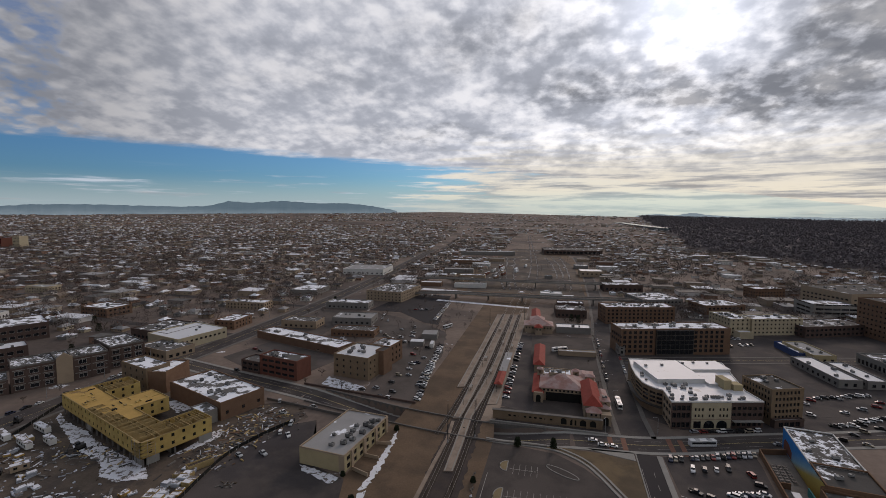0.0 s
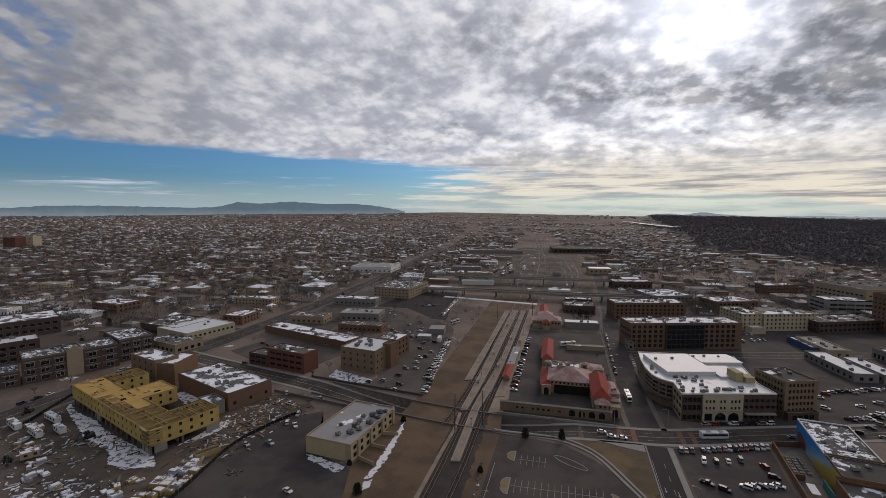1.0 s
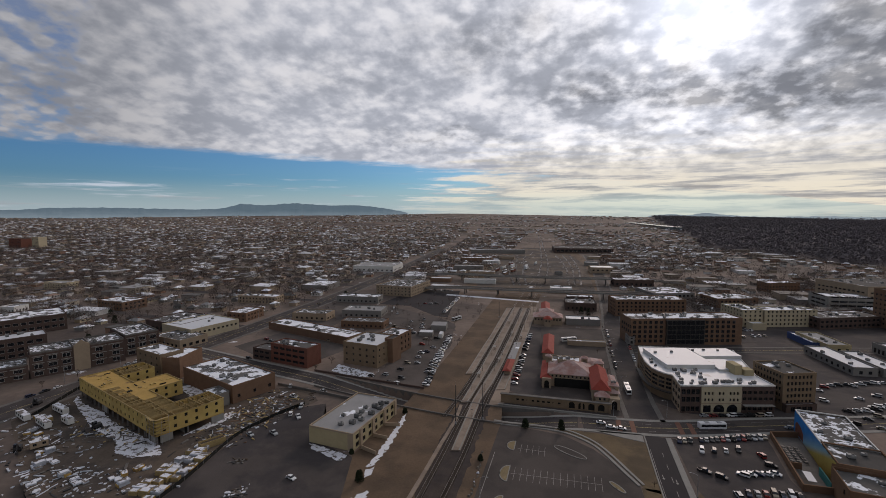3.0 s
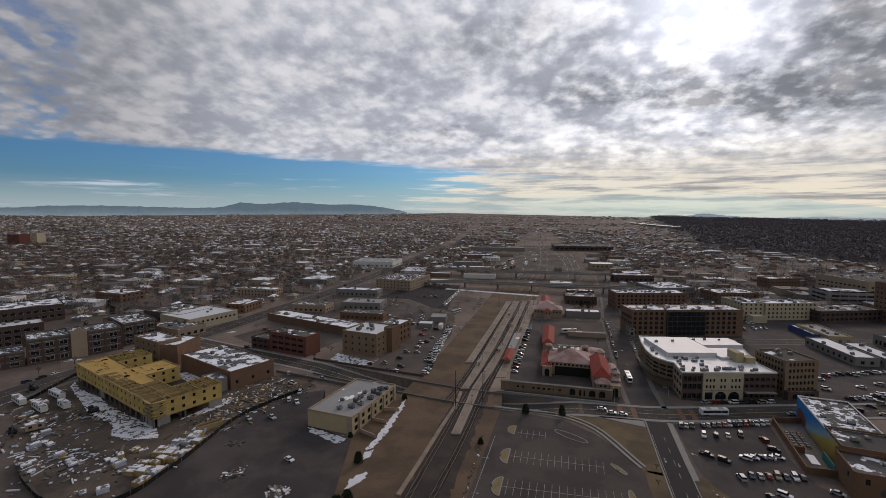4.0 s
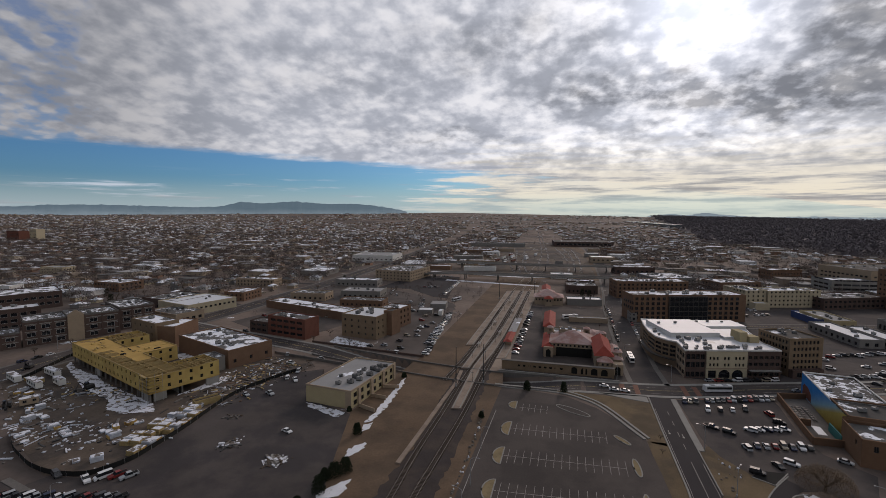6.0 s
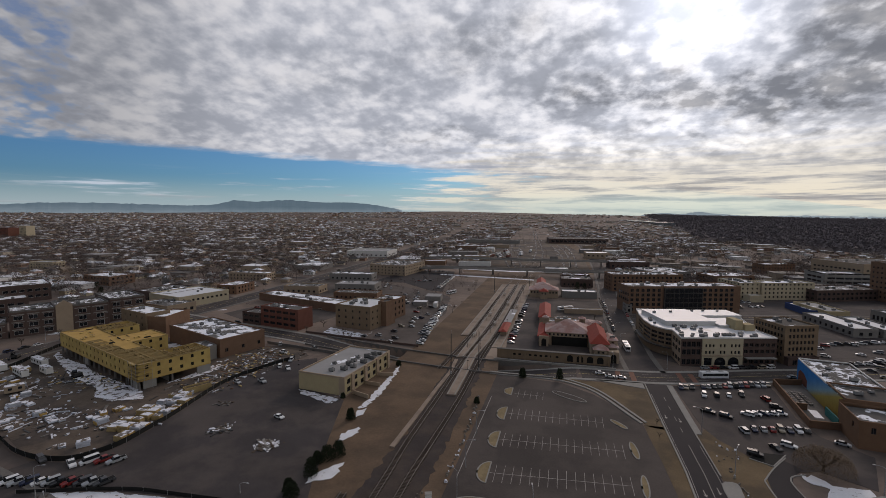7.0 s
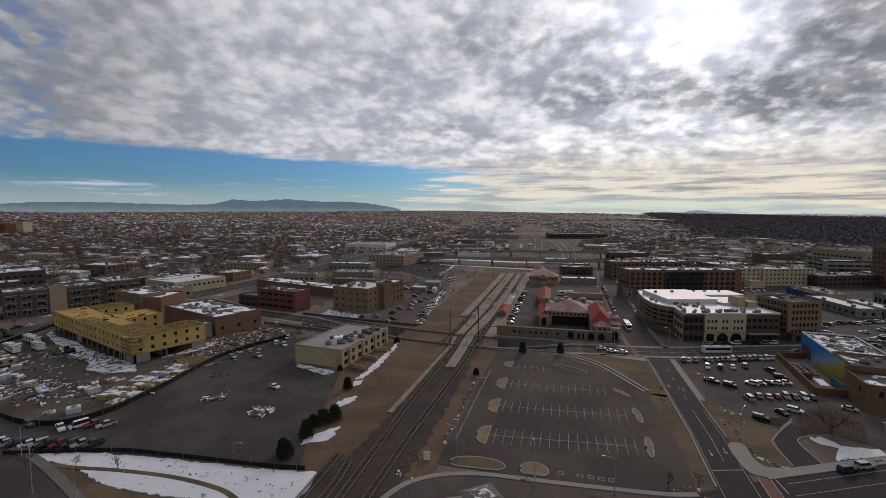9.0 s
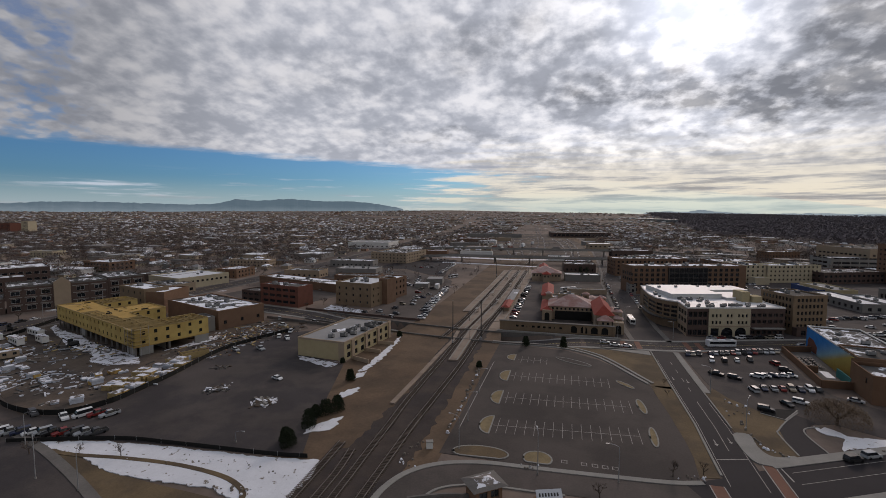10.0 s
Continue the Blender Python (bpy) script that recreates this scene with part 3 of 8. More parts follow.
# the railway strip
slab("railway_ground", [(-58, 60), (-33, 60), (-28, 104), (-27.4, 130), (-27, 203), (-30, 228), (-34, 330), (-30, 560), (-82, 560), (-78, 330), (-77, 228), (-80, 203), (-82, 158), (-72, 120), (-66, 92)], 0.05, DIRT, "bare brown earth along the railway", "ground", 0.04)
slab("track_bed", ragged([(-55, 60), (-34.5, 60), (-34, 140), (-35, 203), (-36, 240), (-36, 470), (-60, 470), (-52, 235), (-49, 140), (-50.5, 108), (-55, 92)], 2.0, 1.1), 0.08, BALLAST, "dark stone ballast under the rails", "ground", 0.03)


def bend(table):
    """x as a rounded function of y through table rows (y, x)."""
    pts = smooth([(a, b) for a, b in table], 8)
    return [(x, y) for y, x in pts]


TRACKS = [
    bend([(62, -52.4), (84, -52.8), (96, -53.2), (106, -53.6)]),
    bend([(62, -47.8), (84, -48.2), (94, -48.5), (103, -49.6)]),
    bend([(62, -44.4), (91, -45.0), (103, -45.4), (118, -45.8), (138, -46.5), (173, -46.4), (200, -46.6), (235, -46.0), (290, -44.0), (330, -43.9), (470, -44.9), (700, -40)]),
    bend([(62, -39.4), (92, -39.4), (104, -39.4), (120, -39.4), (140, -38.8), (177, -38.0), (235, -38.6), (290, -37.0), (330, -36.6), (470, -37.6), (700, -31)]),
    bend([(205, -54.8), (240, -53.2), (290, -52.4), (358, -53.2), (470, -53.4), (700, -48)]),
]
SLEEPER = Shape()
SLEEPER.box(-1.3, -0.12, 0, 1.3, 0.12, 0.14)
SLEEPER = SLEEPER.mesh("sleeper", [TIE])
for n, way in enumerate(TRACKS):
    track = thing("railway_track", pose(0, 0, 0), "worn railway track with steel rails on timber sleepers", "railway track", "railway tracks")
    for side in (0.75, -0.75):
        s = Shape()
        ribbon(s, beside(way, side), 0.11, 0.40, 0, 0.17)
        part("rail", s, STEEL, track)
    rest, travelled, count = Shape(), 0.0, 0
    for a, b in zip(way, way[1:]):
        length = math.dist(a, b)
        turn = math.degrees(math.atan2(b[1] - a[1], b[0] - a[0])) - 90
        while travelled < length:
            u = travelled / length
            x, y = a[0] + (b[0] - a[0]) * u, a[1] + (b[1] - a[1]) * u
            if y < 400:
                if count < 110:
                    part("sleeper", SLEEPER, [], track, at=pose(x, y, 0.1, 0, 0, turn))
                else:
                    rest.box(x - 1.3, y - 0.12, 0.1, x + 1.3, y + 0.12, 0.24)
                count += 1
            travelled += 0.62
        travelled -= length
    if rest.f:
        tagged(part("sleeper_run", rest, TIE, track), kind="stuff")

# platforms
PLATFORMS = [
    ([(-43.7, 175), (-39.9, 175.6), (-40.3, 196), (-41.4, 228), (-39.2, 254), (-38.3, 293), (-38.3, 331), (-39.1, 470), (-43.4, 470), (-42.6, 378), (-42.3, 330), (-42.6, 290), (-44.3, 252), (-45.5, 227), (-44.4, 197)], "long tan-paved railway platform between two tracks"),
    ([(-50.9, 223), (-47.3, 223.4), (-46.4, 243), (-45.5, 291), (-46.0, 360), (-46.4, 470), (-52.4, 470), (-51.6, 358), (-51.0, 290), (-50.6, 242)], "tan-paved middle platform of the railway"),
    ([(-57.7, 264.5), (-53.4, 266), (-53.9, 357), (-54.3, 466), (-59.5, 466), (-57.8, 357), (-58.0, 318)], "tan-paved side platform of the railway"),
    ([(-36.2, 244), (-31.0, 246), (-29.6, 300), (-29.0, 400), (-29.0, 478), (-35.8, 478), (-35.2, 330), (-35.4, 290)], "tan-paved station platform beside the depot"),
]
for outline, label in PLATFORMS:
    p = thing("railway_platform", pose(0, 0, 0), label, "platform", "railway platforms")
    s = Shape()
    s.prism(outline, -0.3, 0.62, 0)
    part("platform_slab", s, PAVER, p)
    mid_x = sum(a for a, _ in outline) / len(outline)
    for a, b in zip(outline, outline[1:] + outline[:1]):
        if abs(b[1] - a[1]) > 15:
            inward = 0.45 if a[0] < mid_x else -0.45
            s = Shape()
            ribbon(s, line([(a[0] + inward, a[1]), (b[0] + inward, b[1])]), 0.5, 0.635)
            part("edge_strip", s, CONCRETE, p)
s = Shape()
ribbon(s, line([(-49.9, 131), (-49.4, 157), (-49.2, 180), (-48.6, 202), (-50.0, 220)]), 1.6, 0.45, 0, 0.6)
tagged(part("concrete_curb_wall", s, PAVER), "low tan concrete curb beside the railway track", "curb")
slab("platform_apron", [(-36.5, 224), (-29.5, 226), (-28.5, 246), (-30.5, 270), (-36, 262)], 0.3, PAVER, "tan paved forecourt beside the station platform", "pavement")

shelter = post = None
for k in range(7):
    for x, y, turn in ((-41.2, 205 + 34 * k, -1), (-48.6, 240 + 32 * k, 0), (-33.4, 262 + 30 * k, 1)):
        m = pose(x, y, 0.62, 0, 0, turn)
        if post is None:
            post = thing("platform_lamp", m, "thin dark lamp post on a railway platform", "lamp post", "platform lamps")
            s = Shape()
            s.tube((0, 0, 0), (0, 0, 4.6), 0.09, 0.06, 6)
            part("pole", s, DARK_METAL, post)
            s = Shape()
            s.box(-0.5, -0.16, 4.5, 0.5, 0.16, 4.66, bottom=True)
            part("lamp_head", s, DARK_METAL, post)
        else:
            copy_thing(post, m)
for x, y in ((-48.9, 262), (-48.4, 318), (-41.2, 292), (-41.0, 360), (-33.2, 352), (-48.6, 400)):
    m = pose(x, y, 0.62)
    if shelter is None:
        shelter = thing("platform_shelter", m, "small open shelter with a pale flat roof", "shelter", "platform shelters")
        s = Shape()
        s.box(-0.9, -2.4, 2.4, 0.9, 2.4, 2.56, bottom=True)
        part("roof", s, CONCRETE, shelter)
        for a, c in ((-0.75, -2.2), (0.75, -2.2), (0.75, 2.2), (-0.75, 2.2)):
            s = Shape()
            s.box(a - 0.06, c - 0.06, 0, a + 0.06, c + 0.06, 2.4)
            part("post", s, DARK_METAL, shelter)
        s = Shape()
        s.box(-0.3, -1.8, 0.4, 0.3, 1.8, 0.5, bottom=True)
        part("bench", s, TIE, shelter)
    else:
        copy_thing(shelter, m)

# ---- streets and lots ----
def road(name, points, width, mat, label, z=0.06, walk_side=0.0, dashes=True, centre=True):
    s = Shape()
    ribbon(s, points, width, z)
    setting(name, s, mat, label, "road")
    if walk_side:
        s = Shape()
        for o in (width / 2 + walk_side / 2, -width / 2 - walk_side / 2):
            ribbon(s, beside(points, o), walk_side, z + 0.12, 0, 0.2)
        setting("pavement_" + name, s, CONCRETE_DARK, "concrete footway beside the street", "pavement")
    if dashes or centre:
        s = Shape()
        if centre:
            for o in (0.14, -0.14):
                ribbon(s, beside(points, o), 0.12, z + 0.012, 1)
        if dashes:
            for k in range(0, len(points) - 1, 3):
                for o in (width / 4, -width / 4):
                    ribbon(s, beside(points[k : k + 2], o), 0.14, z + 0.012)
        setting("lane_markings_" + name, s, [WHITE_PAINT, YELLOW_PAINT], "painted lane lines on the street", "road marking")


road("road_station_street", line([(38, 226), (37, 250), (38, 400), (42, 470), (46, 600), (48, 790), (40, 1100)]), 13.5, ASPHALT, "grey asphalt street beside the depot", 0.08, 2.4, False, False)
road("road_broadway", line([(-268, 60), (-266, 160), (-262, 262), (-260, 330), (-262, 450), (-268, 560), (-278, 700), (-310, 1000), (-345, 1300), (-420, 1900)]), 19, ASPHALT, "wide grey asphalt avenue running to the horizon", 0.07, 2.6)
for n, (y0, x0, x1, rise) in enumerate([(330, -900, -290, 0.0), (452, -1000, -290, 0.02), (560, -1000, -290, 0.0)]):
    road("road_cross_" + "abc"[n], line([(x1 + 20, y0), (x0, y0 + 60)]), 10, ASPHALT, "narrow residential street", 0.05, 0, False, False)
for n, (x0, x1, y0, y1) in enumerate([(46, 300, 345, 408), (46, 330, 432, 520)]):
    road("road_downtown_" + "ab"[n], line([(x0, y0), (x1, y1)]), 11, ASPHALT, "downtown cross street", 0.05, 2.0, False, True)

# the new street beside the empty parking lot
NEW_ROAD = line([(39.7, 210), (39.5, 178), (39.6, 140), (38.8, 122), (38.4, 110)])
s = Shape()
ribbon(s, NEW_ROAD, 8.4, 0.10)
setting("road_new_street", s, ASPHALT_NEW, "fresh black asphalt side street", "road")
s = Shape()
ribbon(s, beside([p for p in NEW_ROAD if p[1] > 112], -4.45), 0.5, 0.25, 0, 0.3)
ribbon(s, beside([p for p in NEW_ROAD if p[1] > 165], 5.3), 2.2, 0.25, 0, 0.3)
ribbon(s, beside([p for p in NEW_ROAD if 136 < p[1] < 168], 4.4), 0.4, 0.25, 0, 0.3)
setting("kerb_new_street", s, CONCRETE, "pale concrete kerb and footway along the side street", "kerb")
s = Shape()
ribbon(s, beside([p for p in NEW_ROAD if 124 < p[1] < 160], 0.3), 0.16, 0.115)
for y0 in (196, 187, 178, 169):
    ribbon(s, [(40.2, y0), (40.2, y0 - 3.5)], 0.16, 0.115)
ribbon(s, [(35.2, 121.3), (42.6, 123.5)], 0.3, 0.115)
ribbon(s, beside([p for p in NEW_ROAD if p[1] < 200], -3.7), 0.14, 0.115)
ribbon(s, beside([p for p in NEW_ROAD if p[1] < 160], 3.6), 0.14, 0.115)
for x, y in ((37.4, 131), (41.2, 133), (37.2, 178), (41.4, 176)):
    s.box(x - 0.12, y - 1.6, 0.112, x + 0.12, y + 0.8, 0.118)
    s.face([(x - 0.5, y - 1.5, 0.119), (x, y - 2.6, 0.119), (x + 0.5, y - 1.5, 0.119)])
setting("lane_markings_new_street", s, WHITE_PAINT, "white stop line, lane line and turn arrows", "road marking")
# the cross street at the near end: a bend round the parking lot, wider beyond the junction
BEND = smooth([(33, 106.2), (24, 103.8), (10, 102.6), (-4, 101.8), (-16, 101.2), (-23.5, 99.2), (-28.6, 95.6), (-31.2, 90.5), (-32, 84), (-32, 70)], 6)
NEAR_ROAD = smooth([(110, 144.5), (78, 129), (58, 119.2), (46, 113.2), (36, 107.4), (28, 103.6)], 6)
s = Shape()
ribbon(s, BEND, 8.0, 0.085)
setting("road_bend", s, ASPHALT_PALE, "grey asphalt lane bending round a parking lot", "road")
s = Shape()
ribbon(s, NEAR_ROAD, 12.0, 0.09)
setting("road_near_street", s, ASPHALT_NEW, "dark asphalt street meeting a side street", "road")
s = Shape()
ribbon(s, beside(BEND[2:], -4.7), 1.5, 0.24, 0, 0.3)
ribbon(s, beside([p for p in BEND if p[0] < 2], 4.3), 0.6, 0.24, 0, 0.3)
right_part = [p for p in NEAR_ROAD if p[0] > 49]
ribbon(s, beside(right_part, -7.5), 3.0, 0.24, 0, 0.3)
ribbon(s, beside(right_part, 7.0), 2.4, 0.24, 0, 0.3)
setting("kerb_near_street", s, CONCRETE, "pale concrete kerbs and footways of the near street", "kerb")
slab("pavement_corner", smooth([(43.0, 136), (47.2, 137), (46.8, 130.6), (47.8, 126.6), (50.5, 126.2), (53.5, 127.6), (54.5, 124.6), (50, 122.2), (44.8, 121.4), (42.8, 124.8)], 3, True), 0.26, CONCRETE, "broad pale concrete street corner", "pavement")
s = Shape()
ribbon(s, [(45.8, 121.3), (45.2, 104)], 2.2, 0.115)
ribbon(s, [(31.9, 109.6), (32.2, 98)], 2.5, 0.115)
setting("brick_crosswalk", s, BRICK_PAVE, "red brick pedestrian crossings with white edges", "crosswalk")
s = Shape()
for x0, y0, x1, y1 in ((44.5, 121.3, 43.9, 104), (47.1, 121.3, 46.5, 104), (30.5, 109.6, 30.8, 98), (33.3, 109.6, 33.6, 98)):
    ribbon(s, [(x0, y0), (x1, y1)], 0.25, 0.12)
ribbon(s, beside([p for p in NEAR_ROAD if p[0] > 49], 0.15), 0.14, 0.105)
ribbon(s, beside([p for p in NEAR_ROAD if p[0] > 50], -3.9), 0.14, 0.105)
ribbon(s, [(48.1, 121.5), (48.5, 115.5)], 0.3, 0.12)
setting("lane_markings_near_street", s, WHITE_PAINT, "white lane lines and crossing edges", "road marking")

# the empty parking lot
LOT = [(-28.6, 107.4), (-9, 107.4), (12, 108.2), (29, 110.5), (30.2, 121), (30.3, 128), (29.7, 145), (28.8, 158), (28.3, 168), (22, 180), (13, 192), (1, 201), (-12, 203), (-27.5, 204)]
slab("parking_lot", LOT, 0.07, ASPHALT_OLD, "empty worn asphalt parking lot with faded stalls", "parking lot", 0.05)
s = Shape()
ROWS_OF_STALLS = [(125.3, -16.9, 16, 0.095), (145.2, -16.9, 16, 0.062), (165.2, -16.6, 14, 0.036), (184.4, -16.0, 5, 0.0)]
for y, x0, n, tilt in ROWS_OF_STALLS:
    pitch = 2.43
    for k in range(n):
        x = x0 + k * pitch
        yy = y + (x - x0) * tilt
        deep = 4.4 if y < 180 else 3.8
        ribbon(s, [(x, yy - deep), (x, yy + deep)], 0.12, 0.085)
    ribbon(s, [(x0 - 1.5, y - 0.1), (x, yy)], 0.16, 0.085)
ribbon(s, [(-26.8, 120.5), (-26.6, 144), (-26.1, 179)], 0.2, 0.085)
for x in (0.6, 5.0, 7.4, 9.6, 11.8):
    for o in (-0.6, 0.6):
        ribbon(s, [(x + o, 110.4), (x + o, 111.8)], 0.18, 0.085)
        ribbon(s, [(x - 0.6, 111.1 + o), (x + 0.6, 111.1 + o)], 0.18, 0.085)
setting("parking_stall_lines", s, WHITE_PAINT, "faded white stall lines and wheelchair symbols", "road marking")


STRAW = surf("straw_grass", (0.20, 0.155, 0.088), 0.95, 0.4, 0.3, 3.0, 0.3)


def island(x, y, w, d, turn, mat=STRAW, label="kerbed traffic island with straw-coloured grass", flat=0):
    """A half-round planted island in a parking lot."""
    i = thing("traffic_island", pose(x, y, 0.06, 0, 0, turn), label, "traffic island", "parking lot islands")
    rim = [(w / 2 * math.cos(a), d / 2 * math.sin(a)) for a in (math.tau * k / 24 for k in range(24))]
    if flat == 1:  # straight along the stalls, rounded on the other side
        rim = [(w / 2 if a > 0 else w / 2 + 2 * a, b) for a, b in rim]
        rim = [(max(a, -w / 2), b) for a, b in rim]
    if flat == 2:  # straight along the kerb of the street
        rim = [(a, max(b, -d * 0.32)) for a, b in rim]
    rim = rim[12:] + rim[:12]
    s = Shape()
    ribbon(s, rim + rim[:2], 0.38, 0.16, 0, 0.2)
    part("kerb", s, [CONCRETE], i)
    s = Shape()
    s.prism([(a * 0.95, b * 0.95) for a, b in rim], 0, 0.12)
    part("planting", s, mat, i)


for y, x in ((125.4, -20.3), (145.0, -20.3), (164.8, -20.3), (186.2, -20.3)):
    island(x, y, 3.2, 10.8 if y < 180 else 7.6, 0, flat=1)
island(22.9, 129.3, 1.8, 10.8, -3, STRAW, "narrow kerbed island in a parking lot")
island(22.8, 148.8, 2.0, 10.4, 4, STRAW, "narrow kerbed island in a parking lot")
island(20.2, 166.2, 2.0, 7.6, 38, STRAW, "narrow kerbed island in a parking lot")
island(3.7, 186.8, 15, 4.0, -31, ASPHALT_OLD, "long kerbed island at the head of a parking lot")
island(-19.0, 110.0, 13.4, 6.2, 4, DRY_GRASS, "broad kerbed island of dry grass", 2)
island(-5.5, 110.8, 6.6, 6.4, 0, STRAW, "round kerbed island of dry grass with rocks", 2)
s = Shape()
ribbon(s, smooth([(-31, 207.5), (-23, 207), (-12, 207.5), (1, 206.5), (9, 202.5), (15, 197), (20, 189), (25, 179), (29.5, 170)], 6), 1.0, 0.3, 0, 0.4)
ribbon(s, smooth([(-31, 205.2), (-23, 204.6), (-12, 205), (0, 204), (8, 200), (13.6, 195), (18.4, 187.4), (23.4, 177.6), (28, 169)], 6), 1.1, 0.3, 0, 0.4)
setting("kerb_curved", s, CONCRETE, "curved double concrete kerb round the head of the parking lot", "kerb")
slab("verge_corner", [(-29, 206), (-10, 206), (2, 205), (10, 200), (17, 193), (24, 180), (30, 167), (34.6, 166), (35.0, 203), (20, 206.5), (4, 207.2), (-28, 206.6)], 0.08, DRY_GRASS, "dry brown grass corner beside the street", "ground", 0.05)
slab("verge_strip", [(28.5, 168), (35, 168), (35.2, 140), (33.9, 121), (33.6, 113), (29.3, 112), (30.2, 121), (30.3, 128), (29.7, 145), (28.8, 158)], 0.08, DRY_GRASS, "dry brown grass strip beside the street", "ground", 0.05)
slab("pavement_crossing", [(24, 206), (34.5, 203.5), (34.5, 210.5), (14, 209.5)], 0.2, CONCRETE, "snow-dusted concrete corner at the crossing", "pavement")
s = Shape()
for x0 in (24.5, 30.5):
    s.box(x0, 211, 0.075, x0 + 2.2, 224.5, 0.082)
for x0 in (51, 56):
    s.box(x0, 213, 0.075, x0 + 2.2, 228, 0.082)
setting("brick_crosswalk", s, BRICK_PAVE, "red brick pedestrian crossings at the crossroads", "crosswalk")

# the lot beside it, with parked cars
slab("parking_lot", [(46.5, 210), (86, 223), (85.5, 213), (82, 188), (83, 174), (92, 163), (82, 143), (72, 150), (62, 147), (57, 152), (50, 163), (47.5, 172)], 0.07, ASPHALT, "asphalt parking lot with rows of parked cars", "parking lot", 0.05)
slab("verge_plaza", [(44.4, 165), (48, 170), (50, 163), (57, 152), (60, 149), (56, 142), (54.6, 134), (54.8, 128), (50, 126), (47.8, 126.8), (46.9, 131), (47.2, 137), (44, 138)], 0.09, DRY_GRASS, "dry grass verge with scattered rubble", "ground", 0.05)
s = Shape()
ribbon(s, smooth([(54.7, 128.3), (54.8, 139.4), (56, 142.4), (60, 148.4), (66, 156)], 5), 0.4, 0.2, 0, 0.3)
ribbon(s, smooth([(62.2, 131), (61.6, 140.6), (63.1, 144.9), (67.3, 147)], 5), 0.4, 0.2, 0, 0.3)
setting("kerb_driveway", s, CONCRETE, "curved kerbs of a parking lot entrance", "kerb")
s = Shape()
ribbon(s, [(55.3, 152.8), (60.4, 149.6), (66.6, 157.6)], 0.4, 0.24, 0, 0.3)
setting("kerb_planter", s, CONCRETE, "pale kerb round a dark planting bed", "kerb")
slab("planting_bed", [(55.4, 153), (60.4, 149.9), (66.4, 157.6), (59.4, 157.4)], 0.13, CLOTH_AND_SHADE, "black mulched planting bed in a parking lot", "planting bed", 0.1)
slab("driveway", [(54.9, 127.4), (62, 130.8), (61.6, 140.6), (63.3, 145), (68, 150), (64, 155), (60, 148.4), (56, 142.2), (55, 138)], 0.085, ASPHALT_NEW, "dark asphalt parking lot entrance", "road", 0.05)
slab("snow_patch", ragged([(66.2, 134), (80, 139.5), (80, 143), (73, 142.5), (69, 146.5), (65.6, 146.6), (66, 143), (70, 141)]), 0.16, SNOW_MAT, "old snow on a verge under a bare tree", "snow", 0.1)
slab("parking_lot", [(122, 268), (210, 300), (200, 345), (160, 330), (152, 322), (126, 312)], 0.06, ASPHALT, "asphalt parking lot behind a painted building", "parking lot", 0.05)
slab("parking_lot", [(95, 232), (126, 242), (205, 270), (210, 298), (122, 266), (118, 262), (104, 250)], 0.05, ASPHALT, "asphalt yard beside a painted building", "parking lot", 0.05)
slab("parking_lot", [(125, 385), (160, 395), (157, 428), (138, 432), (126, 420)], 0.06, ASPHALT, "small asphalt parking lot between downtown buildings", "parking lot", 0.05)

# west of the tracks: the open asphalt lot, the snow bank and the corner street
FENCE = smooth([(-128, 200), (-133.7, 185.5), (-138.4, 165), (-136.6, 148), (-133.8, 132), (-132.8, 120), (-132.4, 110), (-135, 102.8), (-139, 98.8), (-148, 97.2), (-158, 98.2), (-166, 100.6), (-178, 105.2), (-190, 112)], 4)
slab("open_lot", [(-127, 197), (-133, 185), (-138, 165), (-136.3, 148), (-133.5, 132), (-132.5, 120), (-132, 110), (-134.6, 102), (-139, 98), (-148, 96.6), (-150, 92), (-150, 84), (-110, 91.5), (-94, 93.5), (-68, 95.6), (-60, 98), (-64, 108), (-72, 132), (-81, 160), (-104, 168), (-108, 186)], 0.06, ASPHALT, "large worn asphalt lot with cracks and stains", "parking lot", 0.05)
slab("lot_entrance", [(-127, 197), (-108, 186), (-106, 178), (-118, 204)], 0.05, ASPHALT, "asphalt entrance to an open lot", "parking lot", 0.05)
slab("snow_bank", ragged([(-128, 85.5), (-116.8, 89.2), (-112, 90.4), (-94, 92.6), (-68, 94.4), (-55, 97), (-53, 91), (-53.5, 80), (-64, 79), (-72, 81), (-86, 80), (-98, 80), (-108, 83)], 0.7, 0.5), 0.18, SNOW_MAT, "bank of old snow with weeds poking through", "snow", 0.28)
s = Shape()
ribbon(s, smooth([(-120, 83.4), (-112, 83.6), (-100, 85.4), (-86, 86.4), (-74, 85.6), (-67, 83.6), (-62.5, 80), (-61, 72)], 6), 1.3, 0.24, 0, 0.2)
setting("footpath", s, DRY_GRASS, "winding earth footpath through the snow", "path")
slab("verge_corner_west", [(-135, 82), (-122, 85), (-108, 82.6), (-98, 80), (-80, 79), (-62, 78), (-62, 60), (-88, 66), (-100, 72), (-115, 77)], 0.12, DRY_GRASS, "dry grass verge beside the snow bank", "ground", 0.1)
s = Shape()
ribbon(s, smooth([(-160, 84), (-131, 78), (-115, 73), (-97, 66), (-80, 58), (-60, 46)], 5), 13, 0.14)
setting("road_corner_west", s, ASPHALT, "grey asphalt street curving past the snow bank", "road")
s = Shape()
ribbon(s, beside(smooth([(-160, 84), (-131, 78), (-115, 73), (-97, 66), (-80, 58), (-60, 46)], 5), 7.6), 2.2, 0.26, 0, 0.2)
setting("pavement_corner_west", s, CONCRETE_DARK, "stained concrete footway along the curving street", "pavement")
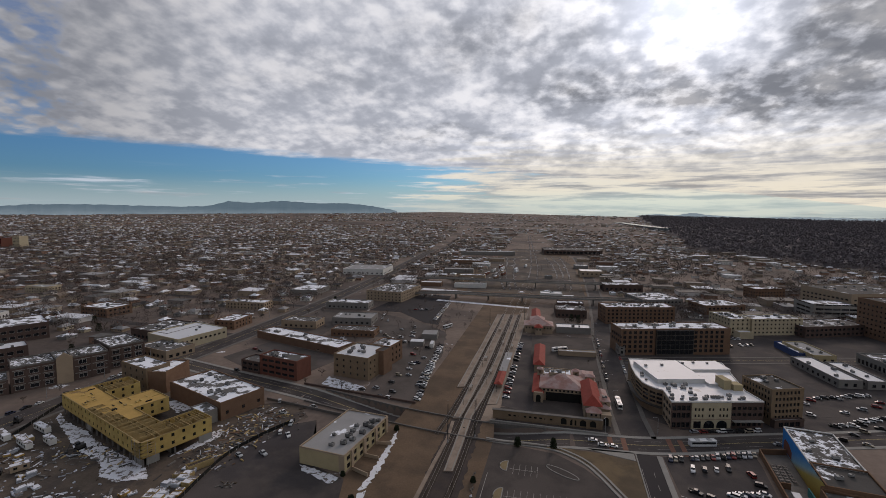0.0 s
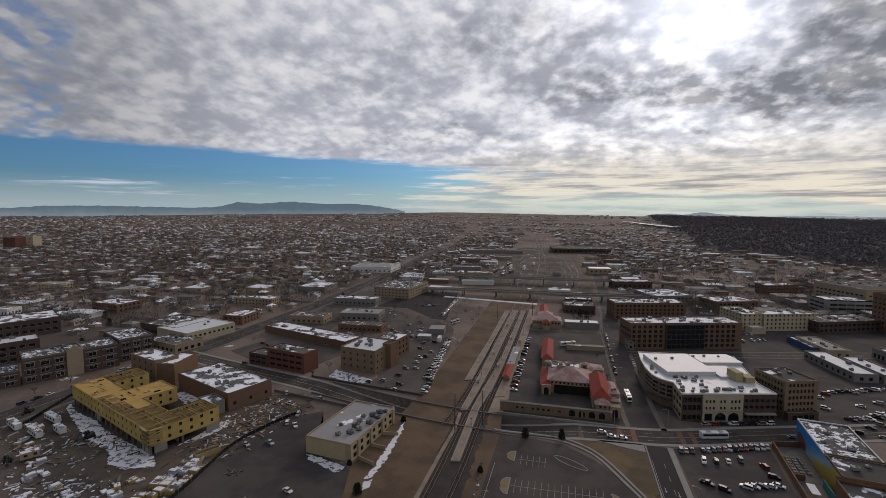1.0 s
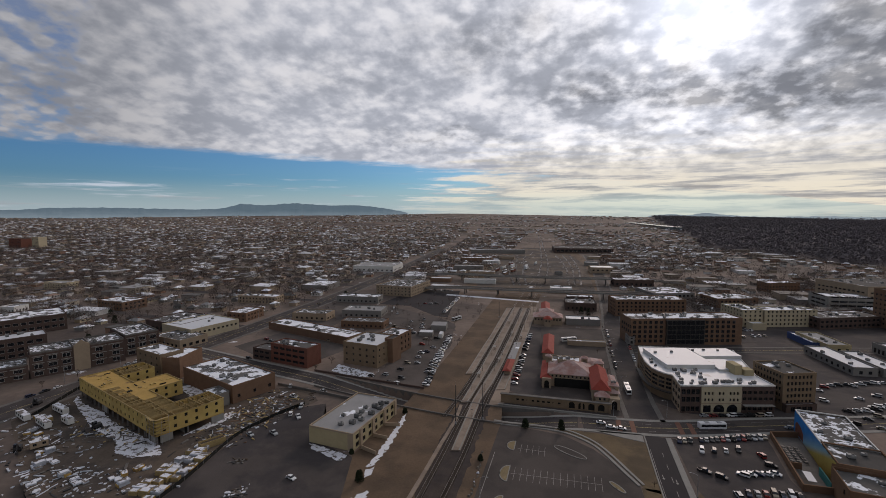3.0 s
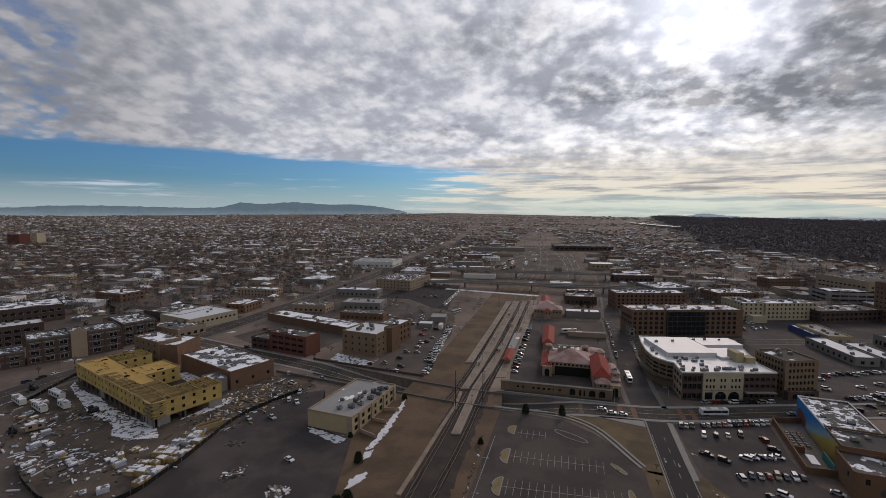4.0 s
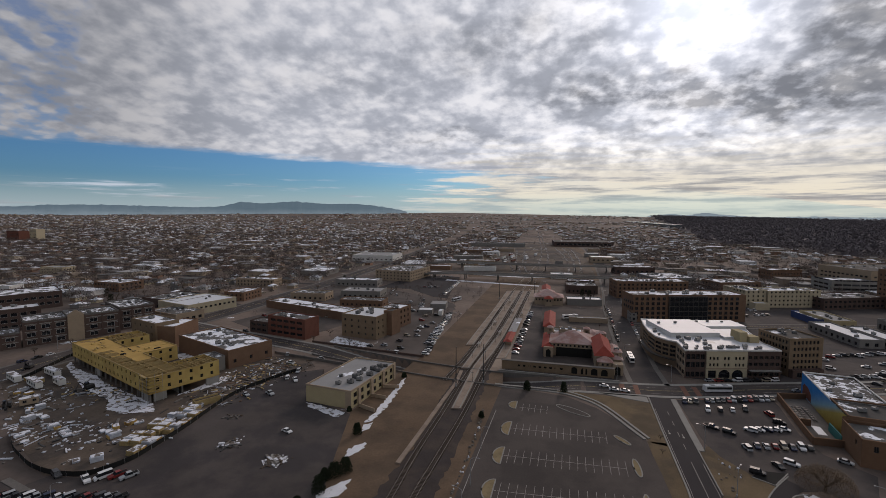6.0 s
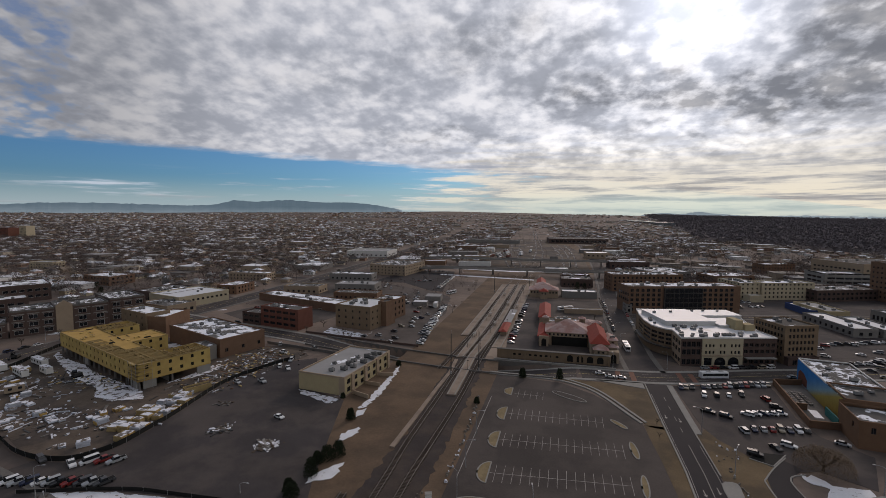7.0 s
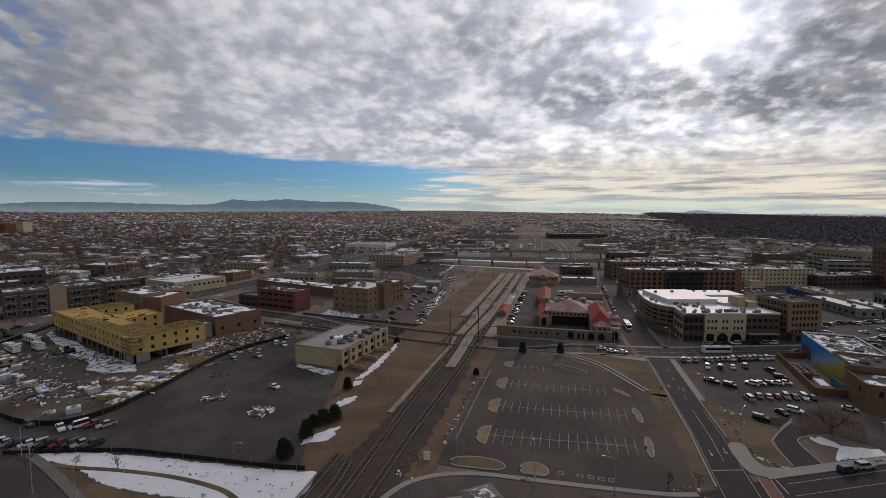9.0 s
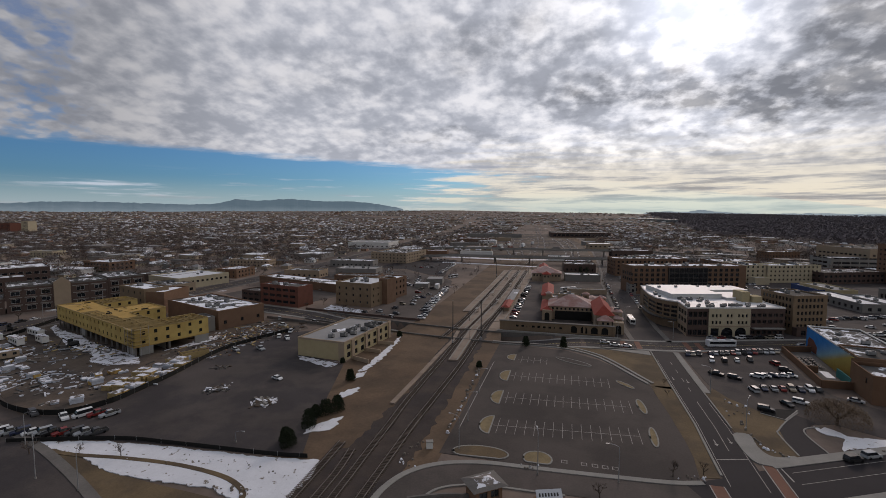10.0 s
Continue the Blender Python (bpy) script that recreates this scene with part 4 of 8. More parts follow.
slab("building_site", [(-124, 206), (-132.5, 182), (-131, 157), (-130.4, 138), (-130.2, 121), (-129, 108), (-134, 101), (-150, 96), (-190, 112), (-252, 146), (-258, 186), (-250, 215), (-158, 214), (-140, 222)], 0.05, DIRT_SITE, "rutted dirt of a building site with snow patches", "ground", 0.04)
slab("snow_patch", ragged([(-252, 177), (-248, 172), (-208, 151), (-186, 145), (-177, 137), (-167, 136.3), (-157, 140.5), (-163, 146), (-171, 149), (-200, 157), (-219, 165), (-238, 170)]), 0.15, SNOW_CLEAN, "churned snow along a building site wall", "snow", 0.1)
slab("snow_patch", ragged([(-162, 156), (-156.4, 164), (-153, 178), (-158, 184), (-160, 170)]), 0.15, SNOW_CLEAN, "patchy snow beside an unfinished building", "snow", 0.1)
slab("snow_patch", ragged([(-212, 203), (-194, 193), (-188, 202), (-200, 210)]), 0.15, SNOW_CLEAN, "snow in an unfinished courtyard", "snow", 0.1)
slab("snow_patch", ragged([(-104, 165.5), (-83, 160.5), (-84, 156), (-98, 160)]), 0.16, SNOW_CLEAN, "snow piled along a wall", "snow", 0.1)
slab("parking_lot", ragged([(-77, 235), (-108, 238), (-112, 252), (-110, 300), (-130, 352), (-134, 396), (-112, 404), (-94, 385), (-84, 337)], 4, 1.5), 0.06, ASPHALT_PALE, "asphalt parking lot full of cars beside the railway", "parking lot", 0.05)
slab("snow_patch", ragged([(-142, 262), (-112, 251), (-110, 246), (-122, 243), (-140, 249)]), 0.14, SNOW_CLEAN, "snow on a lawn in front of an office block", "snow", 0.1)
slab("parking_lot", [(-160, 452), (-196, 452), (-186, 560), (-130, 556), (-108, 410), (-122, 414)], 0.055, ASPHALT_NEW, "black asphalt parking lot", "parking lot", 0.05)
slab("vacant_lot", ragged([(-132, 356), (-190, 360), (-186, 446), (-112, 405)], 5, 2.0), 0.045, ASPHALT_PALE, "vacant worn gravel lot", "ground", 0.04)
slab("parking_lot", [(-236, 278), (-204, 262), (-160, 262), (-150, 300), (-226, 322)], 0.05, ASPHALT_PALE, "asphalt parking lot behind a brick building", "parking lot", 0.05)
slab("parking_lot", [(-245, 338), (-160, 318), (-150, 330), (-196, 352), (-205, 440), (-246, 440)], 0.045, ASPHALT_PALE, "worn asphalt yard", "parking lot", 0.04)
slab("depot_lot", [(-30, 246), (-12, 240), (-11, 262), (-16, 300), (-20, 392), (-30, 396)], 0.07, ASPHALT, "asphalt drive beside the depot", "parking lot", 0.05)
slab("plaza", [(-30.5, 227), (28, 228), (31, 260), (29, 400), (-22, 395), (-18, 300), (-12, 246), (-29, 244)], 0.045, ASPHALT_OLD, "paved yard round the depot", "pavement", 0.04)
slab("downtown_ground", [(30, 262), (60, 240), (110, 240), (230, 262), (290, 420), (300, 560), (60, 560), (40, 400)], 0.03, ASPHALT, "asphalt yards and alleys between downtown blocks", "pavement", 0.02)

# ---- buildings west of the tracks ----
# the tan two-storey block in the open lot
b = thing("office_building", pose(-104.5, 166.2, 0, 0, 0, -6), "tan two-storey stucco building with a flat pale roof", "building")
s = Shape()
W, D, H = 22.0, 39.0, 7.0
side = [(2 + 5.2 * k, 4.6 + 5.2 * k, z, z + 2.0) for k in range(7) for z in (0.8, 4.0)]
for p, q, o in (((0, 0), (W, 0), []), ((W, 0), (W, D), side), ((W, D), (0, D), []), ((0, D), (0, 0), [])):
    facade(s, p, q, -0.3, H, o)
part("wall", s, STUCCO_YELLOW, b)
glaze(b, (W, 0), (W, D), side, FRAME_DARK, 1)
for k in range(4):
    s = Shape()
    s.box(W, 4.9 + 10.4 * k, 0, W + 0.55, 6.9 + 10.4 * k, H + 0.3)
    part("pilaster", s, STUCCO_TAN, b)
s = Shape()
s.box(W - 2.6, -0.15, 0, W + 0.12, 0.0, H + 0.1)
part("corner_panel", s, STUCCO_TAN, b)
s = Shape()
s.prism([(0.3, 0.3), (W - 0.3, 0.3), (W - 0.3, D - 0.3), (0.3, D - 0.3)], H - 0.4, H)
part("roof", s, ROOF_GREY, b)
parapet(b, [(0, 0), (W, 0), (W, D), (0, D)], H, 0.6, STUCCO_TAN)
at = pose(-104.5, 166.2, H, 0, 0, -6)
rooftop_units([(*(at @ Vector(p)), -6, z) for *p, z in ((12, 6, 0, 0.9), (8, 14, 0, 0.7), (16, 9, 0, 1.1), (15, 15, 0, 1.2), (18, 13, 0, 1.0), (14, 20, 0, 0.9), (19, 20, 0, 1.1), (17, 27, 0, 1.2), (20, 26, 0, 1.0), (18, 31, 0, 1.1), (13, 25, 0, 0.8), (20, 33, 0, 0.8))])
slab("patio", [(-81, 166), (-71, 168), (-70, 205), (-76, 209)], 0.12, DIRT, "bare tan yard beside an office building", "ground", 0.1)
s = Shape()
for a, c in (((-80.5, 167), (-72.5, 164)), ((-80, 178), (-73, 177)), ((-79, 189), (-72, 190))):
    ribbon(s, [a, c], 0.4, 1.6, 0, 1.7)
tagged(part("yard_wall", s, STUCCO_TAN), "low tan stucco yard walls beside a building", "wall")

# the timber-framed apartment block under construction
SITE = pose(-251, 177.5, 0, 0, 0, -20)
b = thing("unfinished_apartment_block", SITE, "unfinished apartment block sheathed in yellow strand board", "building")
L, WING = 90.5, 30.0
outline = [(0, 0), (L, 0), (L, WING), (L - 14, WING), (L - 14, 14), (50, 14), (50, WING), (32, WING), (32, 14), (15, 14), (15, WING + 1), (0, WING + 1)]
Z0, Z1 = 3.8, 10.6
s = Shape()
sheets = []
for p, q in zip(outline, outline[1:] + outline[:1]):
    n = math.dist(p, q)
    o = grid(n, 2, Z0 + 1.0, 3.5, 1.3, 1.5, 4.6, 1.6) if n > 8 else []
    facade(s, p, q, Z0, Z1, o, 0.2)
    sheets.append((p, q, o))
part("sheathing", s, OSB, b, "yellow strand board wall with empty window holes")
s = Shape()
for p, q, o in sheets:
    n = math.dist(p, q)
    ux, uy = (q[0] - p[0]) / n, (q[1] - p[1]) / n
    for a, c, d, e in o:
        x, y = p[0] + ux * a - uy * 0.21, p[1] + uy * a + ux * 0.21
        x2, y2 = p[0] + ux * c - uy * 0.21, p[1] + uy * c + ux * 0.21
        # a near-black sheet stands for the unlit room behind each hole
        s = Shape()
        s.face([(x, y, d), (x2, y2, d), (x2, y2, e), (x, y, e)])
        part("room_screen", s, CLOTH_AND_SHADE, b)
s = Shape()
s.prism(outline, Z0 - 0.35, Z0 - 0.01)
s.prism([(0.3, 0.3), (0.3, 13.8), (31.8, 13.8), (31.8, 0.3)][::-1], Z1 - 0.5, Z1 - 0.25)
s.prism([(31.8, 3), (50, 3), (50, WING - 0.3), (32.2, WING - 0.3)], Z1 - 0.5, Z1 - 0.25)
s.prism([(50, 7), (62, 7), (62, 13.8), (50, 13.8)], Z1 - 0.5, Z1 - 0.25)
s.prism([(x + (0.25 if x < 1 else -0.25 if x > L - 1 else 0), y + (0.25 if y < 1 else -0.1)) for x, y in outline], Z1 - 3.3, Z1 - 3.0)
part("floor_deck", s, OSB_DECK, b, "strand board deck strewn with timber")
s = Shape()
for p, q in zip(outline, outline[1:] + outline[:1]):
    ribbon(s, [p, q], 0.3, Z1 + 0.14, 0, 0.2)
part("top_plate", s, LUMBER, b)
# open rooms: stud partitions and the joists laid over them
for x0, x1, y0, y1 in ((L - 13.7, L - 0.4, 14, WING - 0.4), (62, L - 0.4, 0.4, 13.8), (0.4, 14.7, 14, WING + 0.4), (32, 62, 0.4, 7)):
    along = (y1 - y0) > (x1 - x0)
    mid = (x0 + x1) / 2 if along else (y0 + y1) / 2
    for o in (-1.0, 1.0):
        s = Shape()
        s.box(*((mid + o - 0.08, y0, Z1 - 3.0, mid + o + 0.08, y1, Z1) if along else (x0, mid + o - 0.08, Z1 - 3.0, x1, mid + o + 0.08, Z1)))
        part("partition", s, LUMBER, b)
    span_len = max(x1 - x0, y1 - y0)
    for k in range(int(span_len / 4.2)):
        u = 4.2 * k + 2.0
        s = Shape()
        s.box(*((x0, y0 + u, Z1 - 3.0, x1, y0 + u + 0.16, Z1) if along else (x0 + u, y0, Z1 - 3.0, x0 + u + 0.16, y1, Z1)))
        part("partition", s, LUMBER, b)
    for k in range(int(span_len / 1.4)):
        u = 1.4 * k + 0.4
        if (k * 7 + int(x0)) % 5 in (0, 3):
            continue
        s = Shape()
        s.box(*((x0, y0 + u, Z1 - 0.2, x1, y0 + u + 0.12, Z1 + 0.1) if along else (x0 + u, y0, Z1 - 0.2, x0 + u + 0.12, y1, Z1 + 0.1)))
        part("roof_joist", s, LUMBER, b)
piles = random.Random(31)
for _ in range(26):
    x, y = piles.uniform(2, 29), piles.uniform(1, 12)
    if piles.random() < 0.5:
        x, y = piles.uniform(33, 47), piles.uniform(5, 28)
    s = Shape()
    w, dd = piles.choice(((2.4, 0.5), (1.2, 1.2), (0.5, 3.0), (3.5, 0.3)))
    s.box(x, y, Z1 - 0.25, x + w, y + dd, Z1 - 0.25 + piles.uniform(0.15, 0.6))
    part("timber", s, piles.choice((LUMBER, OSB, CLOTH_AND_SHADE)), b)
for k in range(16):
    for y in (0.4, 13.2):
        s = Shape()
        s.box(2 + k * 5.9 - 0.3, y - 0.3, -0.2, 2 + k * 5.9 + 0.3, y + 0.3, Z0 - 0.3)
        part("column", s, CONCRETE_DARK, b)
for x0, x1, y0, y1 in ((L - 0.8, L - 0.2, 2, 7), (L - 0.8, L - 0.2, 24, 30), (L - 8, L - 2, 0.3, 0.8), (30, 36, 0.3, 0.8), (L - 15, L - 2, 12.5, 13)):
    s = Shape()
    s.box(x0, y0, -0.2, x1, y1, Z0 - 0.3)
    part("block_wall", s, CONCRETE, b, "grey concrete block wall of the open ground floor")
# near-black backing added as the deep shade of the open podium
s = Shape()
s.prism([(0.6, 12.6), (L - 1, 12.6), (L - 1, 13.4), (0.6, 13.4)], -0.2, Z0 - 0.35)
s.prism([(L - 14, 14), (L - 13.4, 14), (L - 13.4, WING), (L - 14, WING)], -0.2, Z0 - 0.35)
part("podium_back_wall", s, CLOTH_AND_SHADE, b, "near-black backing that stands for shade in the open ground floor")
for z in (4.6, 6.2, 7.8, 9.4, 11.0):
    s = Shape()
    s.box(L - 6, -1.2, z - 0.08, L + 1.2, -0.1, z)
    s.box(L + 0.1, -1.2, z - 0.08, L + 1.2, 5, z)
    part("scaffold_deck", s, LUMBER, b)
for x, y in ((L - 6, -1.1), (L - 3, -1.1), (L + 1.1, -1.1), (L + 1.1, 2), (L + 1.1, 5)):
    s = Shape()
    s.tube((x, y, 0), (x, y, 12), 0.06, 0.06, 5)
    part("scaffold_post", s, METAL, b)

# neighbours of the building site
building("brick_apartment_house", "brown three-storey building with few windows", -259, 218.5, -16, 28, 14, 13.6, BRICK_TAN_DULL, ROOF_SNOW, (3, 2.2, 4.2, 1.3, 1.7, 6.5), "fr", units=1, seed=3)
building("brick_annex", "plain red-brown windowless brick annex", -231.6, 211.6, 10, 11, 22, 12.0, BRICK_BROWN, ROOF_SNOW, None, seed=4)
building("brown_brick_store", "brown brick building with a snow-covered flat roof", -213, 208.4, -20, 52, 25, 9.0, BRICK_BROWN, ROOF_SNOW, (1, 2.6, 4, 1.6, 1.8, 9), "r", units=13, seed=5)
building("entrance_block", "pale grey stucco entrance block of a store", -180, 188.0, -25, 12, 8, 6.4, STUCCO_GREY, ROOF_SNOW, None, seed=6)
building("red_brick_block", "dark red brick three-storey building with banded windows", -188, 255.0, -11, 31.5, 13, 12.2, BRICK_RED, ROOF_PATCHY, (3, 1.8, 3.7, 4.4, 1.7, 5.6), "f", FRAME_DARK, 1, units=4, seed=7)
building("low_brick_wing", "low dark red brick wing of a larger building", -204, 257.6, -11, 16, 12, 7.2, BRICK_DARK, ROOF_PATCHY, (2, 1.4, 3.4, 3.6, 1.5, 5), "f", FRAME_DARK, 2, seed=8)
building("tan_office_block", "brown three-storey office block with a pale snowy roof", -140, 265.0, -9, 26, 27, 14.0, BRICK_TAN_DULL, MEMBRANE, (3, 2.2, 4.0, 1.2, 1.5, 5.2), "fr", FRAME_DARK, 2, units=7, seed=9)
building("brick_stair_tower", "red-brown brick stair tower of an office block", -114.5, 274, -9, 6, 11, 15.4, BRICK_BROWN, ROOF_DARK, None, seed=10)
building("brick_rear_wing", "red-brown brick rear wing of an office block", -127, 294, -9, 16, 18, 13.0, BRICK_BROWN, ROOF_SNOW, (3, 2.0, 4, 1.6, 2.0, 5), "r", units=2, seed=11)
building("long_brick_warehouse", "long low brown brick warehouse", -244, 329, -17, 92, 18, 5.4, BRICK_BROWN, ROOF_SNOW, None, units=5, seed=12)
building("brick_shop", "brown brick shop with a snowy flat roof", -187, 350, 6, 38, 16, 5.2, BRICK_BROWN, ROOF_PATCHY, (1, 1.2, 3, 1.6, 1.6, 4), "fr", seed=13)
building("flat_roofed_store", "low grey stucco store with a pale roof", -205, 386, 8, 38, 24, 6.2, STUCCO_GREY, ROOF_GREY, (1, 1.2, 3, 2, 1.8, 5), "fr", units=5, seed=14)
building("flat_roofed_store", "low brown stucco store with patches of snow", -245, 365, 4, 34, 18, 6.0, STUCCO_TAN, ROOF_PATCHY, (1, 1.2, 3, 2, 1.8, 5), "fr", units=3, seed=15)
building("flat_roofed_store", "low dark stucco store with a snowy roof", -246, 451, 5, 48, 18, 6.4, STUCCO_GREY, ROOF_SNOW, (1, 1.2, 3, 2, 1.8, 5), "fr", units=2, seed=16)
building("tan_medical_block", "tan three-storey block with rows of small windows", -222, 505, -6, 46, 58, 11.5, STUCCO_TAN, ROOF_PATCHY, (3, 1.6, 3.5, 1.5, 1.5, 4.6), "fr", units=6, seed=17)
building("white_warehouse", "pale metal warehouse with a snowy roof", -330, 512, 5, 36, 40, 6, STUCCO_GREY, ROOF_SNOW, None, seed=18)
building("white_warehouse", "broad white commercial building beyond the avenue", -350, 700, 5, 70, 60, 9, STUCCO_WHITE, ROOF_GREY, (1, 2, 3, 3, 2, 8), "fr", seed=19)
building("storage_shed", "white metal storage shed beside the railway", -113, 340, 8, 11, 8, 3.4, STUCCO_GREY, MEMBRANE, None, rim=0, seed=20, category="shed")
building("storage_shed", "white gabled metal shed beside the railway", -109, 359, 8, 13, 14, 4.6, STUCCO_GREY, ROOF_GREY, None, rim=0, seed=21, category="shed")
building("storage_shed", "white box trailer beside parked cars", -96, 338, 8, 3, 9, 3.4, STUCCO_WHITE, MEMBRANE, None, rim=0, seed=22, category="shed")

# the old school beyond the avenue
def school(name, label, x, y, turn, w, d, h, floors, gable=False, seed=1):
    b = building(name, label, x, y, turn, w, d, h, BRICK_DARK, ROOF_SPECKLED, None, "", rim=1.0, units=2, seed=seed, trim=CONCRETE_DARK)
    storey = (h - 1.5) / floors
    s = Shape()
    for f in range(floors):
        s.box(-0.18, -0.18, 1.0 + f * storey + storey * 0.72, w + 0.18, 0.0, 1.0 + f * storey + storey * 0.82)
    part("stone_band", s, CONCRETE, b)
    n = max(2, int(w / 6.5))
    for f in range(floors):
        for k in range(n):
            x0 = (k + 0.5) * w / n - 2.0
            part("window", window_mesh(4.0, storey * 0.55, FRAME_WHITE, 2), [], b, at=pose(x0, -0.1, 1.2 + f * storey + 0.1))
        for k in range(max(1, int(d / 6))):
            part("window", window_mesh(3.0, storey * 0.55, FRAME_WHITE, 1), [], b, at=pose(w + 0.1, (k + 0.5) * d / max(1, int(d / 6)) - 1.5, 1.2 + f * storey + 0.1, 0, 0, 90))
    for k in range(n + 1):
        s = Shape()
        s.box(k * w / n - 0.5, -0.35, 0, k * w / n + 0.5, 0.0, h + 0.2)
        part("buttress", s, BRICK_DARK, b)
    if gable:
        s = Shape()
        s.prism([(0, -1.4), (w, -1.4), (w, 0), (0, 0)], 0, h + 1)
        s.face([(0, -1.4, h + 1), (w, -1.4, h + 1), (w / 2, -1.4, h + 4)])
        s.face([(w, 0.3, h + 1), (0, 0.3, h + 1), (w / 2, 0.3, h + 4)])
        s.face([(w, -1.4, h + 1), (w, 0.3, h + 1), (w / 2, 0.3, h + 4), (w / 2, -1.4, h + 4)])
        s.face([(0, 0.3, h + 1), (0, -1.4, h + 1), (w / 2, -1.4, h + 4), (w / 2, 0.3, h + 4)])
        part("gable", s, STUCCO_TAN, b, "tan stone gabled bay")
    return b


school("school_wing", "dark brick three-storey school wing with stone bands", -306.5, 190, 60, 20, 22, 14.5, 3, seed=30)
school("school_entrance", "tan stone gabled entrance bay of a brick school", -296.5, 207.5, 62, 8, 20, 15, 3, True, seed=31)
school("school_wing", "dark brick three-storey school wing with stone bands", -292.5, 215, 63, 18, 22, 14.5, 3, seed=32)
school("school_hall", "dark brick school hall with broken snow on its roof", -290, 237, 66, 20, 34, 14.5, 3, seed=33)
school("school_low_wing", "low brick school wing with tall windows", -320, 168, 58, 24, 18, 8.5, 2, seed=34)
building("school_block", "long dark brick school block with white roof", -368, 190, 62, 42, 18, 14.5, BRICK_DARK, MEMBRANE, (3, 2, 4, 3.4, 2.2, 4.8), "f", FRAME_WHITE, 1, units=6, seed=35)
building("school_block", "wide grey brick school block with a snowy roof", -440, 232, 62, 60, 40, 13, BRICK_DARK, ROOF_SNOW, (2, 3, 5, 3.4, 2.2, 4.8), "f", FRAME_WHITE, 1, units=4, seed=36)
building("school_block", "low brick block with a snowy roof", -330, 118, 58, 26, 30, 6, BRICK_DARK, ROOF_SNOW, (1, 2, 5, 2.4, 2, 4), "f", FRAME_WHITE, 2, units=2, seed=37)
building("brick_bank", "brown brick building with a white roof", -470, 356, -6, 38, 26, 8.5, BRICK_BROWN, ROOF_SNOW, (2, 1.4, 4, 2.2, 2, 4.5), "fr", units=3, seed=38)
building("row_of_shops", "dark low shops with snow on the flat roof", -346, 302, -8, 44, 36, 7.5, BRICK_DARK, ROOF_PATCHY, (1, 1, 3, 3, 2.4, 5), "fr", units=8, seed=39)
building("cream_store", "cream store with a large white roof", -318, 292, -14, 40, 42, 8.0, STUCCO_CREAM, MEMBRANE, (1, 4.2, 3, 2, 1.6, 4), "r", units=2, seed=40)
building("corner_shop", "tan corner shop with patchy snow roof", -302, 268, -12, 34, 22, 6.0, STUCCO_TAN, ROOF_PATCHY, (1, 1, 3, 2.6, 2.2, 5), "fr", units=3, seed=41)
building("gabled_shop", "brown brick shop beside the avenue", -300, 345, 2, 20, 26, 7.5, BRICK_BROWN, ROOF_SNOW, (2, 1, 3.4, 1.6, 1.8, 4.5), "fr", seed=42)
building("tan_motel", "long tan motel wing beyond the avenue", -350, 420, 4, 46, 16, 7.5, STUCCO_TAN, ROOF_SNOW, (2, 1, 3.4, 1.6, 1.8, 4), "fr", units=3, seed=43)
building("yellow_house_block", "cream stucco apartment block", -664, 434, 6, 34, 18, 8, STUCCO_CREAM, ROOF_GREY, (2, 1, 3.4, 1.6, 1.8, 4), "fr", seed=44)
building("hospital_tower", "red brick tower block on the skyline", -1505, 905, 6, 40, 30, 28, BRICK_RED, ROOF_DARK, (7, 2, 4, 2, 1.8, 4), "f", seed=45)
building("hospital_tower", "tan tower block on the skyline", -1448, 925, 6, 22, 24, 33, STUCCO_CREAM, ROOF_DARK, (8, 2, 4, 2, 1.8, 4), "f", seed=46)
building("white_hall", "small white hall with tall windows", -520, 300, 10, 16, 14, 10, STUCCO_WHITE, ROOF_SNOW, (2, 1.2, 4, 1.2, 2.4, 3), "fr", seed=47)

# ---- the depot between the tracks and the street ----
b = thing("depot_wall", pose(-31, 229.2, 0, 0, 0, 0.6), "long tan arcaded terrace wall along the street", "wall")
s = Shape()
arches = [(34 + 4.7 * k, 37 + 4.7 * k, 0.6, 4.0) for k in range(4)]
small = [(8 + 2.6 * k, 9.3 + 2.6 * k, 1.9, 3.0) for k in range(9)]
facade(s, (0, 0), (54, 0), -5, 4.6, arches + small, 0.5, arched=(0, 1, 2, 3))
facade(s, (54, 0), (54, 1.6), -5, 4.6)
facade(s, (54, 1.6), (0, 1.6), -5, 4.6)
facade(s, (0, 1.6), (0, 0), -5, 4.6)
part("arcade", s, BRICK_TAN_DULL, b)
# shade behind the arches, put in as one near-black sheet
s = Shape()
s.box(0.5, 0.52, 0.0, 53.5, 0.6, 4.4)
part("arcade_back", s, CLOTH_AND_SHADE, b, "dark sheet standing for the shade behind the arches")
s = Shape()
s.box(-0.3, -0.3, 4.6, 54.3, 1.9, 4.85)
part("coping", s, CONCRETE_DARK, b)
for k in range(9):
    s = Shape()
    s.box(0.2 + k * 6.6, -0.5, -5, 1.2 + k * 6.6, 0, 4.6)
    part("pier", s, BRICK_TAN_DULL, b)
s = Shape()
s.prism([(-1, -4.2), (56, -5.4), (56, -4.6), (-1, -3.4)], -5, 0.9)
part("street_parapet", s, CONCRETE, b, "pale concrete parapet above the underpass")

b = thing("railway_depot", pose(-8.0, 237, 0, 0, 0, 1), "tan mission-style depot with snowy clay tile roofs", "depot")
